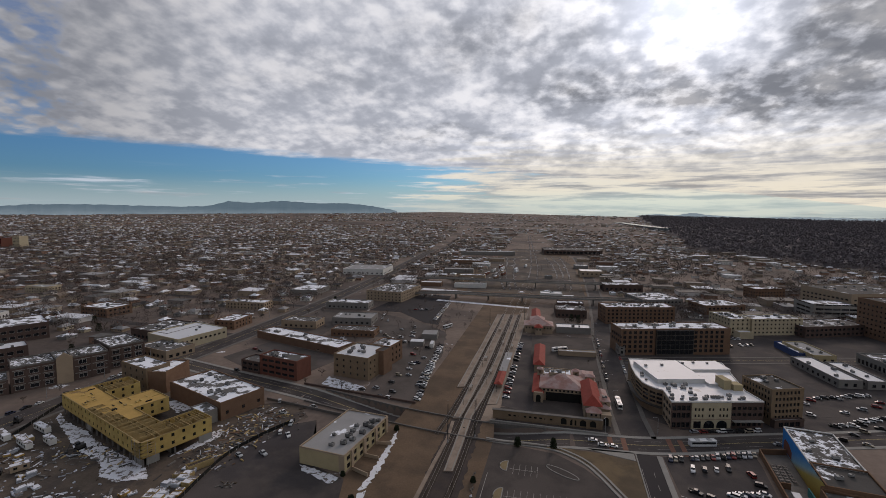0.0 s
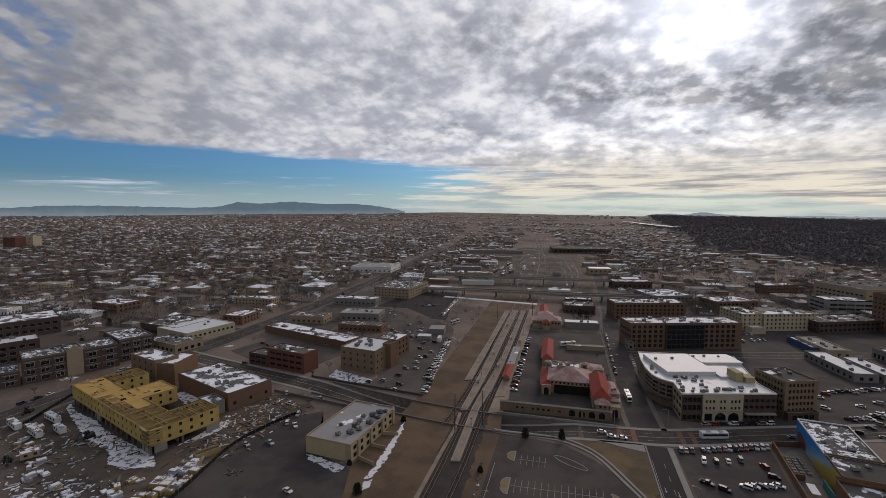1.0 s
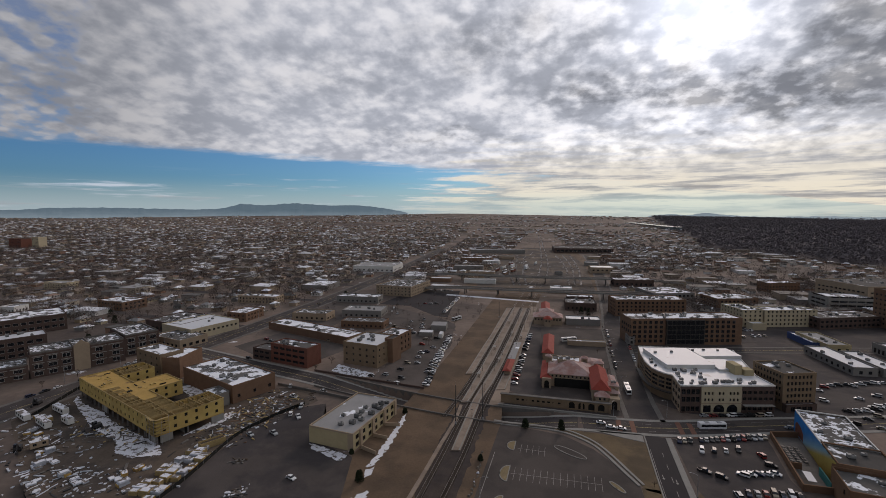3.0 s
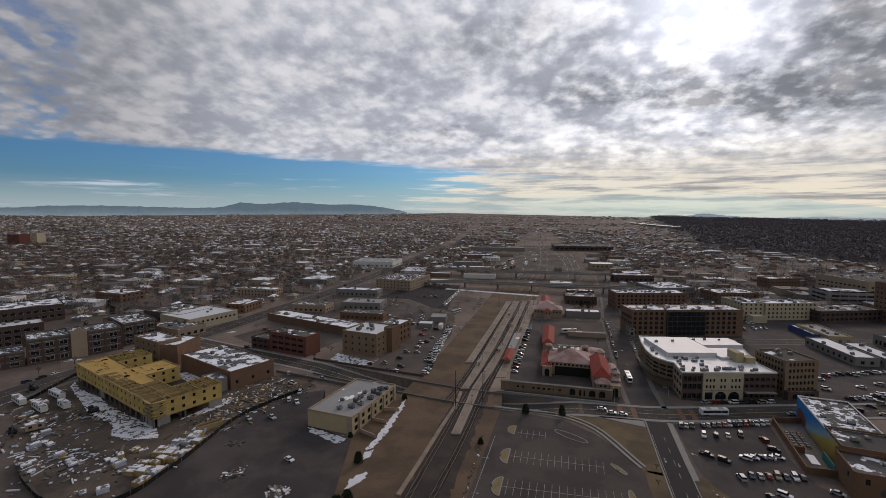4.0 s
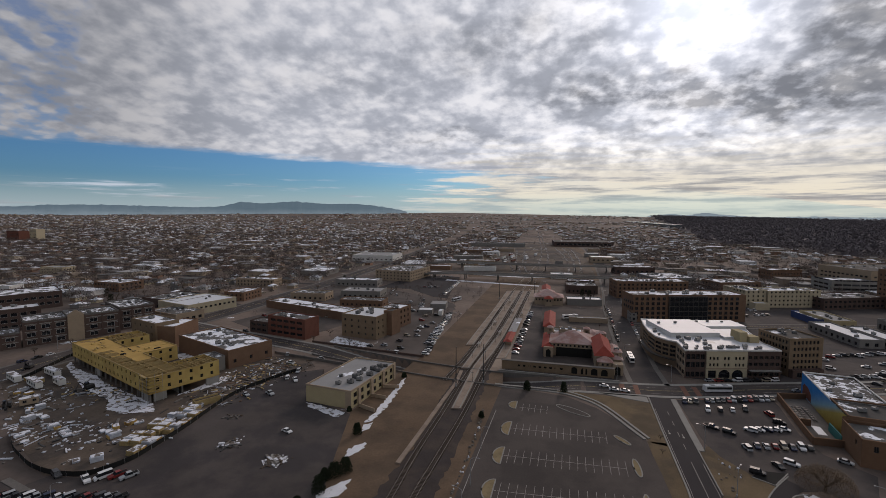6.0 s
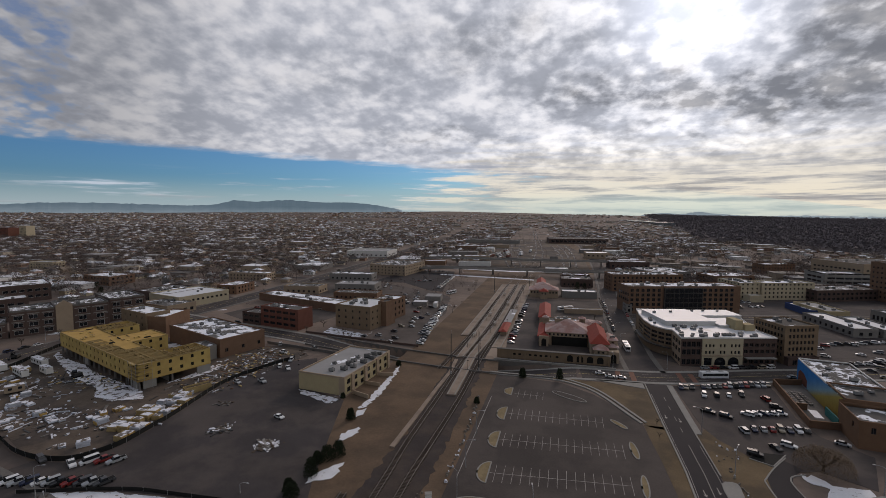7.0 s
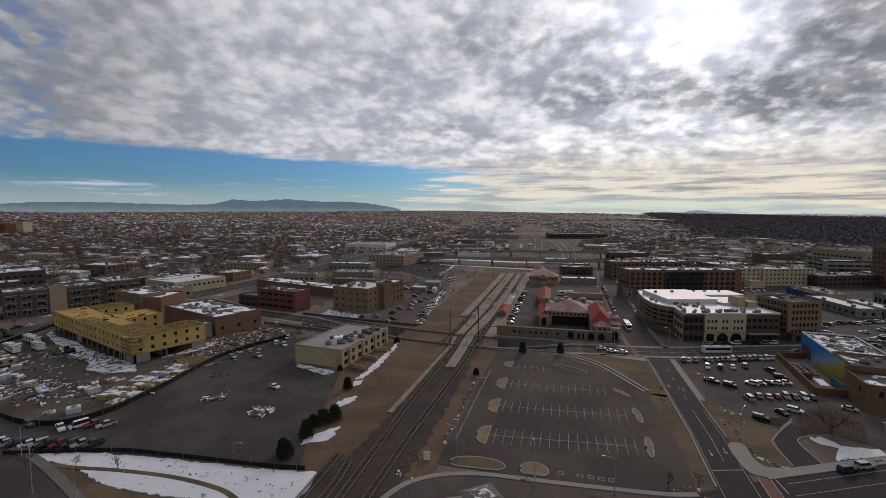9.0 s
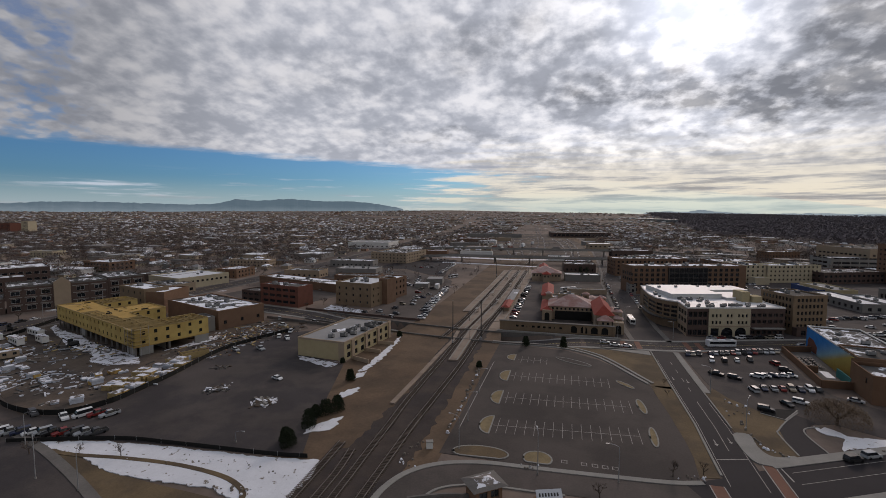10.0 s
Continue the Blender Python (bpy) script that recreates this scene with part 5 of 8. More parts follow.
parts = [  # x0, y0, x1, y1, height, rise, roof material, gable
    (0.5, 22.5, 24, 44, 7.4, 5.0, TILE_SNOW, False),
    (-3.5, 20, 1.5, 50, 5.2, 1.8, TILE_RED, False),
    (23.0, 1.5, 31.0, 34, 8.0, 4.4, TILE_RED, False),
    (24.2, -2.6, 30.2, 2.0, 6.2, 2.2, TILE_SNOW, False),
    (31, 4, 35.5, 30, 6.0, 1.6, TILE_SNOW, False),
    (18, 40, 31, 58, 6.4, 2.8, TILE_SNOW, False),
]
for n, (x0, y0, x1, y1, h, rise, mat, gable) in enumerate(parts):
    s = Shape()
    o = grid(x1 - x0, 1, h - 2.0, 3, 1.0, 1.2, 2.2, 0.6) if n in (0, 3) else []
    facade(s, (x0, y0), (x1, y0), -0.2, h, o)
    facade(s, (x1, y0), (x1, y1), -0.2, h)
    facade(s, (x1, y1), (x0, y1), -0.2, h)
    facade(s, (x0, y1), (x0, y0), -0.2, h)
    part("wall", s, STUCCO_TAN, b)
    glaze(b, (x0, y0), (x1, y0), o, FRAME_DARK, 2)
    s = Shape()
    s.hip(x0, y0, x1, y1, h, rise, 0.9, 0, gable)
    part("tile_roof", s, mat, b)
# the wall is not cut: a near-black sheet paints the bay's shade
s = Shape()
s.box(3.5, 22.0, 0.0, 22.4, 22.4, 4.9)
part("bus_bay_opening", s, CLOTH_AND_SHADE, b, "dark sheet standing for the shaded bus bay under the roof")
for x, y in ((-3.2, 18.4), (30.6, -3.0)):
    s = Shape()
    facade(s, (x, y), (x + 5, y), -0.2, 5.6, [(1.2, 3.8, 0, 4.4)], 0.5, arched=(0,))
    facade(s, (x + 5, y), (x + 5, y + 4), -0.2, 5.6)
    facade(s, (x + 5, y + 4), (x, y + 4), -0.2, 5.6)
    facade(s, (x, y + 4), (x, y), -0.2, 5.6)
    s.face([(x, y, 5.6), (x + 5, y, 5.6), (x + 5, y + 4, 5.6), (x, y + 4, 5.6)])
    part("porch", s, STUCCO_TAN, b, "tan arched porch")
    # near-black sheet as the shaded inside of the porch
    s = Shape()
    s.box(x + 1, y + 0.52, 0, x + 4, y + 0.6, 4.6)
    part("porch_back", s, CLOTH_AND_SHADE, b)
for x, y, w, d, h in ((-2, 43, 3.2, 3.2, 10.6), (19, 43, 3.4, 3.4, 11.0), (26, 38, 5, 4, 10), (31.2, 6, 4.6, 6, 9.0)):
    s = Shape()
    facade(s, (x, y), (x + w, y), -0.2, h, [(w / 2 - 0.5, w / 2 + 0.5, h - 2.4, h - 0.8)])
    for p, q in (((x + w, y), (x + w, y + d)), ((x + w, y + d), (x, y + d)), ((x, y + d), (x, y))):
        facade(s, p, q, -0.2, h)
    s.face([(x, y, h), (x + w, y, h), (x + w, y + d, h), (x, y + d, h)])
    part("tower", s, STUCCO_TAN, b)
    s = Shape()
    s.hip(x, y, x + w, y + d, h, 1.2, 0.4)
    part("tower_roof", s, TILE_SNOW, b)
for x0, y0, x1, y1, h in ((1.5, 40.2, 18, 52, 8.4), (5, 34, 14.5, 40, 11.6)):
    s = Shape()
    s.box(x0, y0, 0, x1, y1, h)
    s.box(x0 - 0.2, y0 - 0.2, h, x1 + 0.2, y0 + 0.2, h + 0.7)
    s.box(x0 - 0.2, y1 - 0.2, h, x1 + 0.2, y1 + 0.2, h + 0.7)
    part("flat_roof_block", s, STUCCO_TAN, b)
    s = Shape()
    s.box(x0 + 0.4, y0 + 0.4, h, x1 - 0.4, y1 - 0.4, h + 0.12)
    part("flat_roof", s, ROOF_SNOW, b)
at = pose(-8.0, 237, 0, 0, 0, 1)
rooftop_units([(*(at @ Vector(p)), 1, z) for *p, z in ((7, 36, 11.7, 0.9), (11, 37, 11.7, 1.0), (6, 47, 8.5, 1.1), (12, 46, 8.5, 0.9), (33.5, 9, 9.1, 1.0))])

b = thing("depot_canopy", pose(-35.0, 268, 0), "long platform canopy with a red clay tile front", "canopy")
s = Shape()
s.box(0, 2, 0.3, 3.6, 62, 3.4)
part("wall", s, STUCCO_TAN, b)
s = Shape()
s.hip(0, 0, 3.6, 22, 3.4, 1.2, 0.8)
part("tile_roof", s, TILE_RED, b)
s = Shape()
s.box(-0.6, 23, 3.4, 4.2, 63, 3.7)
part("flat_roof", s, ROOF_GREY, b)
for k in range(6):
    s = Shape()
    s.box(-0.9, 4 + 10 * k, 0.3, -0.6, 4.3 + 10 * k, 3.4)
    part("post", s, DARK_METAL, b)

b = thing("old_depot_house", pose(-27, 398, 0, 0, 0, 3), "tan depot house with red and snowy tile roofs", "depot")
for x0, y0, x1, y1, h, rise, mat in ((0, 6, 24, 22, 6.8, 3.6, TILE_SNOW), (9, 0, 15, 8, 6.4, 2.2, TILE_RED), (5, 20, 17, 34, 8.0, 3.0, TILE_SNOW), (6.5, 34, 13.5, 74, 6.2, 3.0, TILE_RED)):
    s = Shape()
    o = grid(x1 - x0, 1, 3.8, 3, 1.2, 1.6, 2.6, 0.8)
    facade(s, (x0, y0), (x1, y0), -0.2, h, o)
    for p, q in (((x1, y0), (x1, y1)), ((x1, y1), (x0, y1)), ((x0, y1), (x0, y0))):
        facade(s, p, q, -0.2, h)
    part("wall", s, STUCCO_TAN, b)
    glaze(b, (x0, y0), (x1, y0), o)
    s = Shape()
    s.hip(x0, y0, x1, y1, h, rise, 0.9)
    part("tile_roof", s, mat, b)
b = thing("depot_gallery", pose(-14, 305, 0, 0, 0, 1.5), "narrow gallery with a red clay tile roof", "depot")
s = Shape()
s.box(0, 0, -0.2, 6.5, 46, 5)
part("wall", s, STUCCO_TAN, b)
s = Shape()
s.hip(0, 0, 6.5, 46, 5, 2.4, 0.8)
part("tile_roof", s, TILE_RED, b)
building("depot_service_block", "low service block with a pale snowy roof", 0, 409, 4, 29, 14, 5.0, STUCCO_GREY, MEMBRANE, None, units=2, seed=50)
building("market_hall", "low brick hall with a dark snow-streaked roof", -1, 470, 4, 30, 26, 7.6, BRICK_DARK, ROOF_PATCHY, (1, 1.4, 3, 1.8, 2.4, 4), "fr", units=4, seed=51)
building("market_hall", "low brick hall with a snowy roof", 0, 512, 4, 28, 14, 6.5, BRICK_DARK, ROOF_SNOW, None, units=2, seed=52)
building("gas_station", "small white flat-roofed station under the overpass", -20, 575, 4, 26, 16, 5, STUCCO_WHITE, MEMBRANE, None, units=2, seed=53)
building("boundary_store", "tan low building beside the station street", 2, 345, 4, 27, 5, 3.2, STUCCO_TAN, ROOF_GREY, None, rim=0.3, seed=54)

# ---- downtown, east of the tracks in the plan's positive x ----
MALL = pose(55.8, 239.8, 0, 0, 0, 14.8)
b = thing("shopping_block", MALL, "cream and dark brick shopping block with a white roof", "building")
H = 13.4
ring = [(0, 0), (46, 0), (46, 14), (47, 17), (61, 58), (6.5, 66.9), (1.7, 51.7), (-1.8, 37.1), (-2.8, 26.0), (-1.5, 21.0), (0.6, 17.3), (3.1, 14.9)]
s = Shape()
arches = [(6.0, 11.4, 0.3, 4.4), (12.4, 17.8, 0.3, 4.4)]
rows = [(1.4 + 1.75 * k, 2.3 + 1.75 * k, z, z + 1.5) for z in (6.0, 9.2) for k in range(10) if k not in (3, 6)]
shop = [(1.0, 4.8, 0.3, 4.0)]
facade(s, (10, -0.6), (29.5, -0.6), -0.3, H, shop + arches + rows, 0.45, arched=(1, 2))
facade(s, (29.5, -0.6), (29.5, 1), -0.3, H)
facade(s, (10, 1), (10, -0.6), -0.3, H)
part("cream_front", s, STUCCO_CREAM, b, "cream stucco front with arches and small windows")
glaze(b, (10, -0.6), (29.5, -0.6), rows, FRAME_DARK, 1, 0.4)
glaze(b, (10, -0.6), (29.5, -0.6), shop + arches, FRAME_DARK, 1, 0.44, "shop_window")
s = Shape()
s.box(9.9, -0.85, 4.9, 29.6, -0.6, 5.3)
part("cornice", s, STUCCO_TAN, b)
s = Shape()
dark = [(0.7 + 2.3 * k, 2.6 + 2.3 * k, z, z + 2.6) for k in range(4) for z in (0.6, 5.4, 9.2)]
facade(s, (0, 0), (10, 0), -0.3, H, dark, 0.5)
part("dark_front", s, BRICK_DARK, b, "dark glass and brick corner front")
glaze(b, (0, 0), (10, 0), dark, FRAME_DARK, 2, 0.45)
s = Shape()
dark = [(0.9 + 2.6 * k, 2.7 + 2.6 * k, z, z + 1.6) for k in range(6) for z in (1.2, 6.2, 9.4)]
facade(s, (29.5, 0), (46, 0), -0.3, H + 0.4, dark, 0.4)
facade(s, (46, 0), (46, 14), -0.3, H + 0.4)
part("brick_front", s, BRICK_DARK, b, "dark brown brick front")
glaze(b, (29.5, 0), (46, 0), dark, FRAME_DARK, 2, 0.38)
s = Shape()
s.box(30.5, -2.2, 3.9, 45, 0, 4.3)
part("awning", s, CONCRETE, b)
sides = list(zip(ring[5:], ring[6:] + [ring[0]]))
bands = {}
s = Shape()
for n, (p, q) in enumerate(sides):
    l = math.dist(p, q)
    bands[n] = [(0.35, l - 0.35, z, z + 1.4) for z in (5.6, 7.8, 10.0)] if 0 < n < 6 else [(l / 2 - 1.6, l / 2 + 1.6, 0.4, 4.6)] if n == 0 else [(1.2 + 4.6 * k, 4.8 + 4.6 * k, z, z + 2.4) for k in range(3) for z in (1.0, 5.6, 9.2)]
    if n == 6:
        continue
    facade(s, p, q, -0.3, H, bands[n], 0.4)
part("curved_front", s, BRICK_TAN_DULL, b, "rounded brown front with ribbon windows")
s = Shape()
facade(s, *sides[6], -0.3, H, bands[6], 0.4)
part("side_wall", s, STUCCO_TAN, b, "tan stucco side wall")
for n, (p, q) in enumerate(sides):
    glaze(b, p, q, bands[n], FRAME_DARK, 2, 0.38)
s = Shape()
ribbon(s, smooth([(0.7, 51.5), (-2.8, 37), (-3.8, 26), (-2.4, 20.4), (-0.2, 16.4), (2.2, 13.9)], 4), 2.0, 4.7, 0, 0.5)
part("canopy", s, FRAME_DARK, b, "dark curved canopy over the pavement")
s = Shape()
for p, q in zip(ring[2:5], ring[3:6]):
    facade(s, p, q, -0.3, H)
part("rear_wall", s, STUCCO_TAN, b)
s = Shape()
s.prism([(x + (0.25 if x < 20 else -0.25), y + (0.25 if y < 30 else -0.25)) for x, y in ring], H - 0.3, H)
part("roof", s, MEMBRANE, b)
parapet(b, ring, H, 0.5, STUCCO_WHITE)
for x0, y0, x1, y1, h in ((5, 25, 31, 56, 15.6), (31.3, 21, 44, 38, 14.4), (33, 42, 56, 57, 15.0)):
    s = Shape()
    s.box(x0, y0, H, x1, y1, h)
    part("roof_box", s, STUCCO_WHITE, b)
    s = Shape()
    s.box(x0 - 0.15, y0 - 0.15, h, x1 + 0.15, y1 + 0.15, h + 0.25)
    part("upper_roof", s, MEMBRANE, b)
for x0, y0, x1, y1, h in ((36, 16, 39.8, 24, 18.4), (40.2, 14.5, 45, 20, 16.4)):
    s = Shape()
    s.box(x0, y0, H - 0.1, x1, y1, h)
    part("penthouse", s, STUCCO_YELLOW, b)
dice = random.Random(8)
spots = [(2 + 2.4 * k, dice.uniform(2.5, 8.5), H) for k in range(16)] + [(dice.uniform(5, 33), dice.uniform(10, 21), H) for _ in range(8)] + [(3, 40, H), (1.5, 36, H), (1, 30, H), (8, 22.6, H), (12, 22.6, H), (19, 22.5, H), (33, 52, 15.3), (40, 53, 15.3), (48, 52, 15.3), (8, 46, 15.9), (18, 47, 15.9)]
rooftop_units([(*(MALL @ Vector(p)), 13, dice.uniform(0.5, 0.9)) for p in spots])
FOOTPRINTS.append((80, 280, 45))

building("brick_hotel", "six-storey tan brick hotel with rows of paired windows", 105, 255.5, 20, 17.5, 20, 18.2, BRICK_TAN_DULL, ROOF_DARK, (5, 3.4, 3.1, 1.15, 1.7, 2.0), "fl", FRAME_DARK, 1, units=3, trim=BRICK_TAN_DULL, seed=60)
building("shop_front_block", "single-storey dark shop base of a brick hotel", 105.9, 252.9, 20, 16, 2.6, 3.4, BRICK_DARK, ROOF_GREY, (1, 0.4, 3, 2.4, 2.4, 3), "f", seed=61)
s = Shape()
b = building("office_block", "brown brick five-storey block with a dark glass centre", 46.8, 357, 16, 83, 20, 19.4, BRICK_BROWN, ROOF_SNOW, None, "", units=14, seed=62)
wins = [(1.6 + 4.0 * k, 3.8 + 4.0 * k, 2 + 3.5 * f, 4.3 + 3.5 * f) for f in range(5) for k in range(6)] + [(55.5 + 4.0 * k, 57.7 + 4.0 * k, 2 + 3.5 * f, 4.3 + 3.5 * f) for f in range(5) for k in range(6)]
for a, c, d, e in wins:
    part("window", window_mesh(c - a, e - d, FRAME_DARK, 2), [], b, at=pose(a, -0.05, d))
for f in range(5):
    for k in range(8):
        part("glass_panel", window_mesh(3.3, 3.2, FRAME_DARK, 1), [], b, at=pose(26.5 + 3.45 * k, -1.6, 1.2 + 3.55 * f))
s = Shape()
s.box(26, -1.55, 0, 54.4, 0, 19.0)
part("glazed_bay", s, FRAME_DARK, b)
for k in range(5):
    part("window", window_mesh(2.2, 2.2, FRAME_DARK, 2), [], b, at=pose(-0.05, 16.5 - 3.8 * k, 9, 0, 0, -90))
    part("window", window_mesh(2.2, 2.2, FRAME_DARK, 2), [], b, at=pose(-0.05, 16.5 - 3.8 * k, 13, 0, 0, -90))
building("apartment_block", "four-storey brown apartment block with snow on its roof", 45, 455, 14, 66, 22, 15.6, BRICK_BROWN, ROOF_SNOW, (4, 1.4, 3.5, 1.8, 2.0, 4.0), "fl", FRAME_DARK, 2, units=16, seed=63)
building("cream_hotel", "long cream hotel with rows of dark windows", 164, 444, 17, 46, 17, 14.0, STUCCO_CREAM, ROOF_SNOW, (4, 1.8, 3.5, 1.4, 1.6, 3.6), "fl", FRAME_DARK, 1, units=5, seed=64)
building("cream_hotel_wing", "cream hotel wing with a snowy roof", 146, 440, 17, 18, 30, 14.0, STUCCO_CREAM, ROOF_SNOW, (4, 1.8, 3.5, 1.4, 1.6, 4.2), "fl", FRAME_DARK, 1, units=9, seed=65)
building("hotel_porch", "small cream porch block beside a hotel", 150, 429, 17, 12, 8, 5.2, STUCCO_CREAM, MEMBRANE, None, seed=66)
building("low_white_store", "long low building with a white roof", 167.5, 322.5, 8, 13.5, 46, 4.8, STUCCO_GREY, MEMBRANE, (1, 1.2, 3, 2, 2, 5), "fl", units=3, seed=67)
building("low_blue_store", "long low grey store with a white roof", 183.5, 324.5, 8, 12, 37, 4.6, STUCCO_GREY, MEMBRANE, (1, 1.2, 3, 2, 2, 5), "fl", units=3, seed=68)
building("yellow_store", "low yellow and brown store", 177, 372, 8, 15, 36, 5.4, STUCCO_YELLOW, ROOF_GREY, (1, 1.2, 3, 2, 2, 5), "fl", units=5, seed=69)
building("blue_wall_store", "low store with a deep blue wall", 171.5, 380, 6, 4.6, 32, 4.0, BLUE_WALL, ROOF_SNOW, None, seed=70)
building("arcade_store", "pale grey arcaded store with a snowy roof", 212, 357, 9, 26, 26, 6.5, STUCCO_GREY, ROOF_PATCHY, (1, 0.6, 3, 2.0, 3.2, 3.4), "fl", FRAME_DARK, 1, units=3, seed=81)
building("parking_garage", "pale concrete parking garage with open decks", 248, 528, 6, 42, 32, 13.5, CONCRETE, ROOF_SNOW, (4, 1.6, 4.0, 7.0, 1.9, 7.6), "fl", FRAME_DARK, 1, seed=71)
building("stepped_tan_block", "large tan stucco office block", 294, 556, 20, 80, 60, 22, STUCCO_TAN, ROOF_DARK, (4, 2.5, 4.2, 3.0, 1.6, 5), "fl", FRAME_DARK, 2, units=6, seed=72)
building("red_brick_tower", "tall red-brown brick tower at the edge of downtown", 263, 447, 12, 30, 30, 32, BRICK_BROWN, ROOF_DARK, (7, 3, 4.0, 1.6, 1.6, 4), "fl", FRAME_DARK, 1, seed=73)
building("dark_low_block", "dark low block with patchy snow roof", 205, 446, 22, 62, 26, 9, BRICK_DARK, ROOF_PATCHY, (2, 1.4, 4, 2.4, 2, 4.4), "fl", units=5, seed=74)
building("retail_block", "low brown block with a snowy roof", 150, 522, 20, 44, 30, 9, BRICK_BROWN, ROOF_SNOW, (2, 1.4, 4, 2.4, 2, 4.4), "fl", units=8, seed=75)
building("retail_block", "low grey block with a snowy roof", 92, 540, 18, 46, 44, 9, STUCCO_GREY, ROOF_SNOW, (2, 1.4, 4, 2.4, 2, 4.4), "fl", units=10, seed=76)
building("red_brick_church_hall", "red brick hall with several roofs", 238, 640, 20, 40, 20, 11, BRICK_BROWN, ROOF_SNOW, (3, 1.8, 4, 1.6, 2, 4), "fl", units=2, seed=77)
building("blue_kiosk_block", "small blue-grey block beside the street", 45.6, 356, 8, 4, 10, 6, STUCCO_GREY, ROOF_GREY, (2, 1.4, 3.6, 1.6, 2, 3), "fl", seed=78)

# the painted building and its patio
MUR = pose(90.4, 168.5, 0, 0, 0, -8)
b = thing("mural_building", MUR, "stucco building with a blue-to-yellow painted wall", "building")
SKY_PAINT = surf("mural_paint", (0.30, 0.21, 0.05), 0.85, 0.2, 0.3, 3.0, 0.1)
t = SKY_PAINT.node_tree
height = node(t, "ShaderNodeSeparateXYZ", i0=node(t, "ShaderNodeNewGeometry").outputs["Position"]).outputs
painted = calc(t, "ADD", calc(t, "MULTIPLY", height[2], 0.75), calc(t, "MULTIPLY", calc(t, "SUBTRACT", height[1], 191.0), 0.26))
ramp = node(t, "ShaderNodeValToRGB", i0=span(t, painted, 0.5, 12.5))
ramp.color_ramp.elements.new(0.45)
ramp.color_ramp.elements.new(0.68)
for k, (p, c) in enumerate(((0.0, (0.26, 0.16, 0.035)), (0.45, (0.36, 0.28, 0.08)), (0.68, (0.20, 0.34, 0.42)), (1.0, (0.035, 0.19, 0.48)))):
    ramp.color_ramp.elements[k].position = p
    ramp.color_ramp.elements[k].color = (*c, 1)
t.links.new(ramp.outputs[0], [n for n in t.nodes if n.type == "VECT_MATH"][0].inputs[0])
FW, FD, NX, BW = 36.0, 66.0, 1.8, 19.8
s = Shape()
facade(s, (NX, FD), (NX, 16), -0.3, 9.4)
part("painted_wall", s, SKY_PAINT, b, "wall painted as a blue sky over yellow fields")
s = Shape()
s.face([(NX - 0.04, FD - 2, 0.4), (NX - 0.04, FD - 13, 0.4), (NX - 0.04, FD - 13, 3.6), (NX - 0.04, FD - 9, 5.4), (NX - 0.04, FD - 4, 5.6), (NX - 0.04, FD - 2, 4.0)])
part("painted_barn", s, BRICK_RED, b, "painted red barn on the wall")
s = Shape()
facade(s, (0, 16), (0, 0), -0.3, 8.6, [(11, 12.2, 5.2, 7.0)])
facade(s, (0, 0), (22, 0), -0.3, 8.6, [(3, 4.2, 5.2, 7.2)])
facade(s, (22, 0), (FW, 0), -0.3, 8.6)
facade(s, (FW, 0), (FW, 16), -0.3, 8.6)
facade(s, (0.02, 16), (BW, 16), 7.4, 9.9)
facade(s, (NX, 16.02), (0, 16.02), -0.3, 8.6)
facade(s, (BW, 16), (BW, FD), -0.3, 9.4)
facade(s, (BW, FD), (NX, FD), -0.3, 9.4)
facade(s, (FW, 16), (BW, 16), -0.3, 8.6)
part("wall", s, STUCCO_ADOBE, b)
glaze(b, (0, 16), (0, 0), [(11, 12.2, 5.2, 7.0)])
glaze(b, (0, 0), (22, 0), [(3, 4.2, 5.2, 7.2)])
s = Shape()
s.prism([(NX + 0.3, 33.3), (BW - 0.3, 33.3), (BW - 0.3, FD - 0.3), (NX + 0.3, FD - 0.3)], 8.6, 9.0)
part("roof", s, ROOF_SPECKLED, b)
parapet(b, [(NX, 33.3), (BW, 33.3), (BW, FD), (NX, FD)], 9.4, 0.4, STUCCO_WHITE)
s = Shape()
s.prism([(NX + 0.3, 16.3), (BW - 0.3, 16.3), (BW - 0.3, 33), (NX + 0.3, 33)], 9.0, 9.4)
part("roof", s, ROOF_DARK, b)
parapet(b, [(NX, 16), (BW, 16), (BW, 33), (NX, 33)], 9.9, 0.4, STUCCO_ADOBE)
s = Shape()
s.prism([(0.3, 0.3), (FW - 0.3, 0.3), (FW - 0.3, 15.8), (0.3, 15.8)], 7.4, 7.8)
part("roof", s, ROOF_PATCHY, b)
parapet(b, [(0, 0), (FW, 0), (FW, 15.9), (0, 15.9)], 8.6, 0.4, STUCCO_ADOBE)
for n, (x, y, z, w) in enumerate(((7, 0, 2.5, 1.6), (12, 0, 3.4, 1.2), (14, 0, 1.2, 1.8), (10.5, 0, 1.0, 0.9))):
    s = Shape()
    s.face([(x, -0.04, z), (x + w, -0.04, z + 0.3), (x + w * 1.4, -0.04, z + 1.8), (x + w * 0.6, -0.04, z + 2.6), (x - 0.3, -0.04, z + 1.2)])
    part("painted_shape", s, FRAME_DARK, b, "dark painted shape on the adobe wall")
at = MUR
rooftop_units([(*(MUR @ Vector(p)), 0, z) for *p, z in ((5, 45, 9.0, 0.7), (13, 42, 9.0, 1.0), (9, 55, 9.0, 0.7), (8, 24, 9.4, 1.0), (13, 28, 9.4, 0.7), (14, 8, 7.8, 1.0), (12, 11, 7.8, 0.7))])
b = thing("patio_enclosure", pose(83.3, 181.1, 0, 0, 0, -6.8), "adobe-walled patio with dining tables beside a painted wall", "patio")
s = Shape()
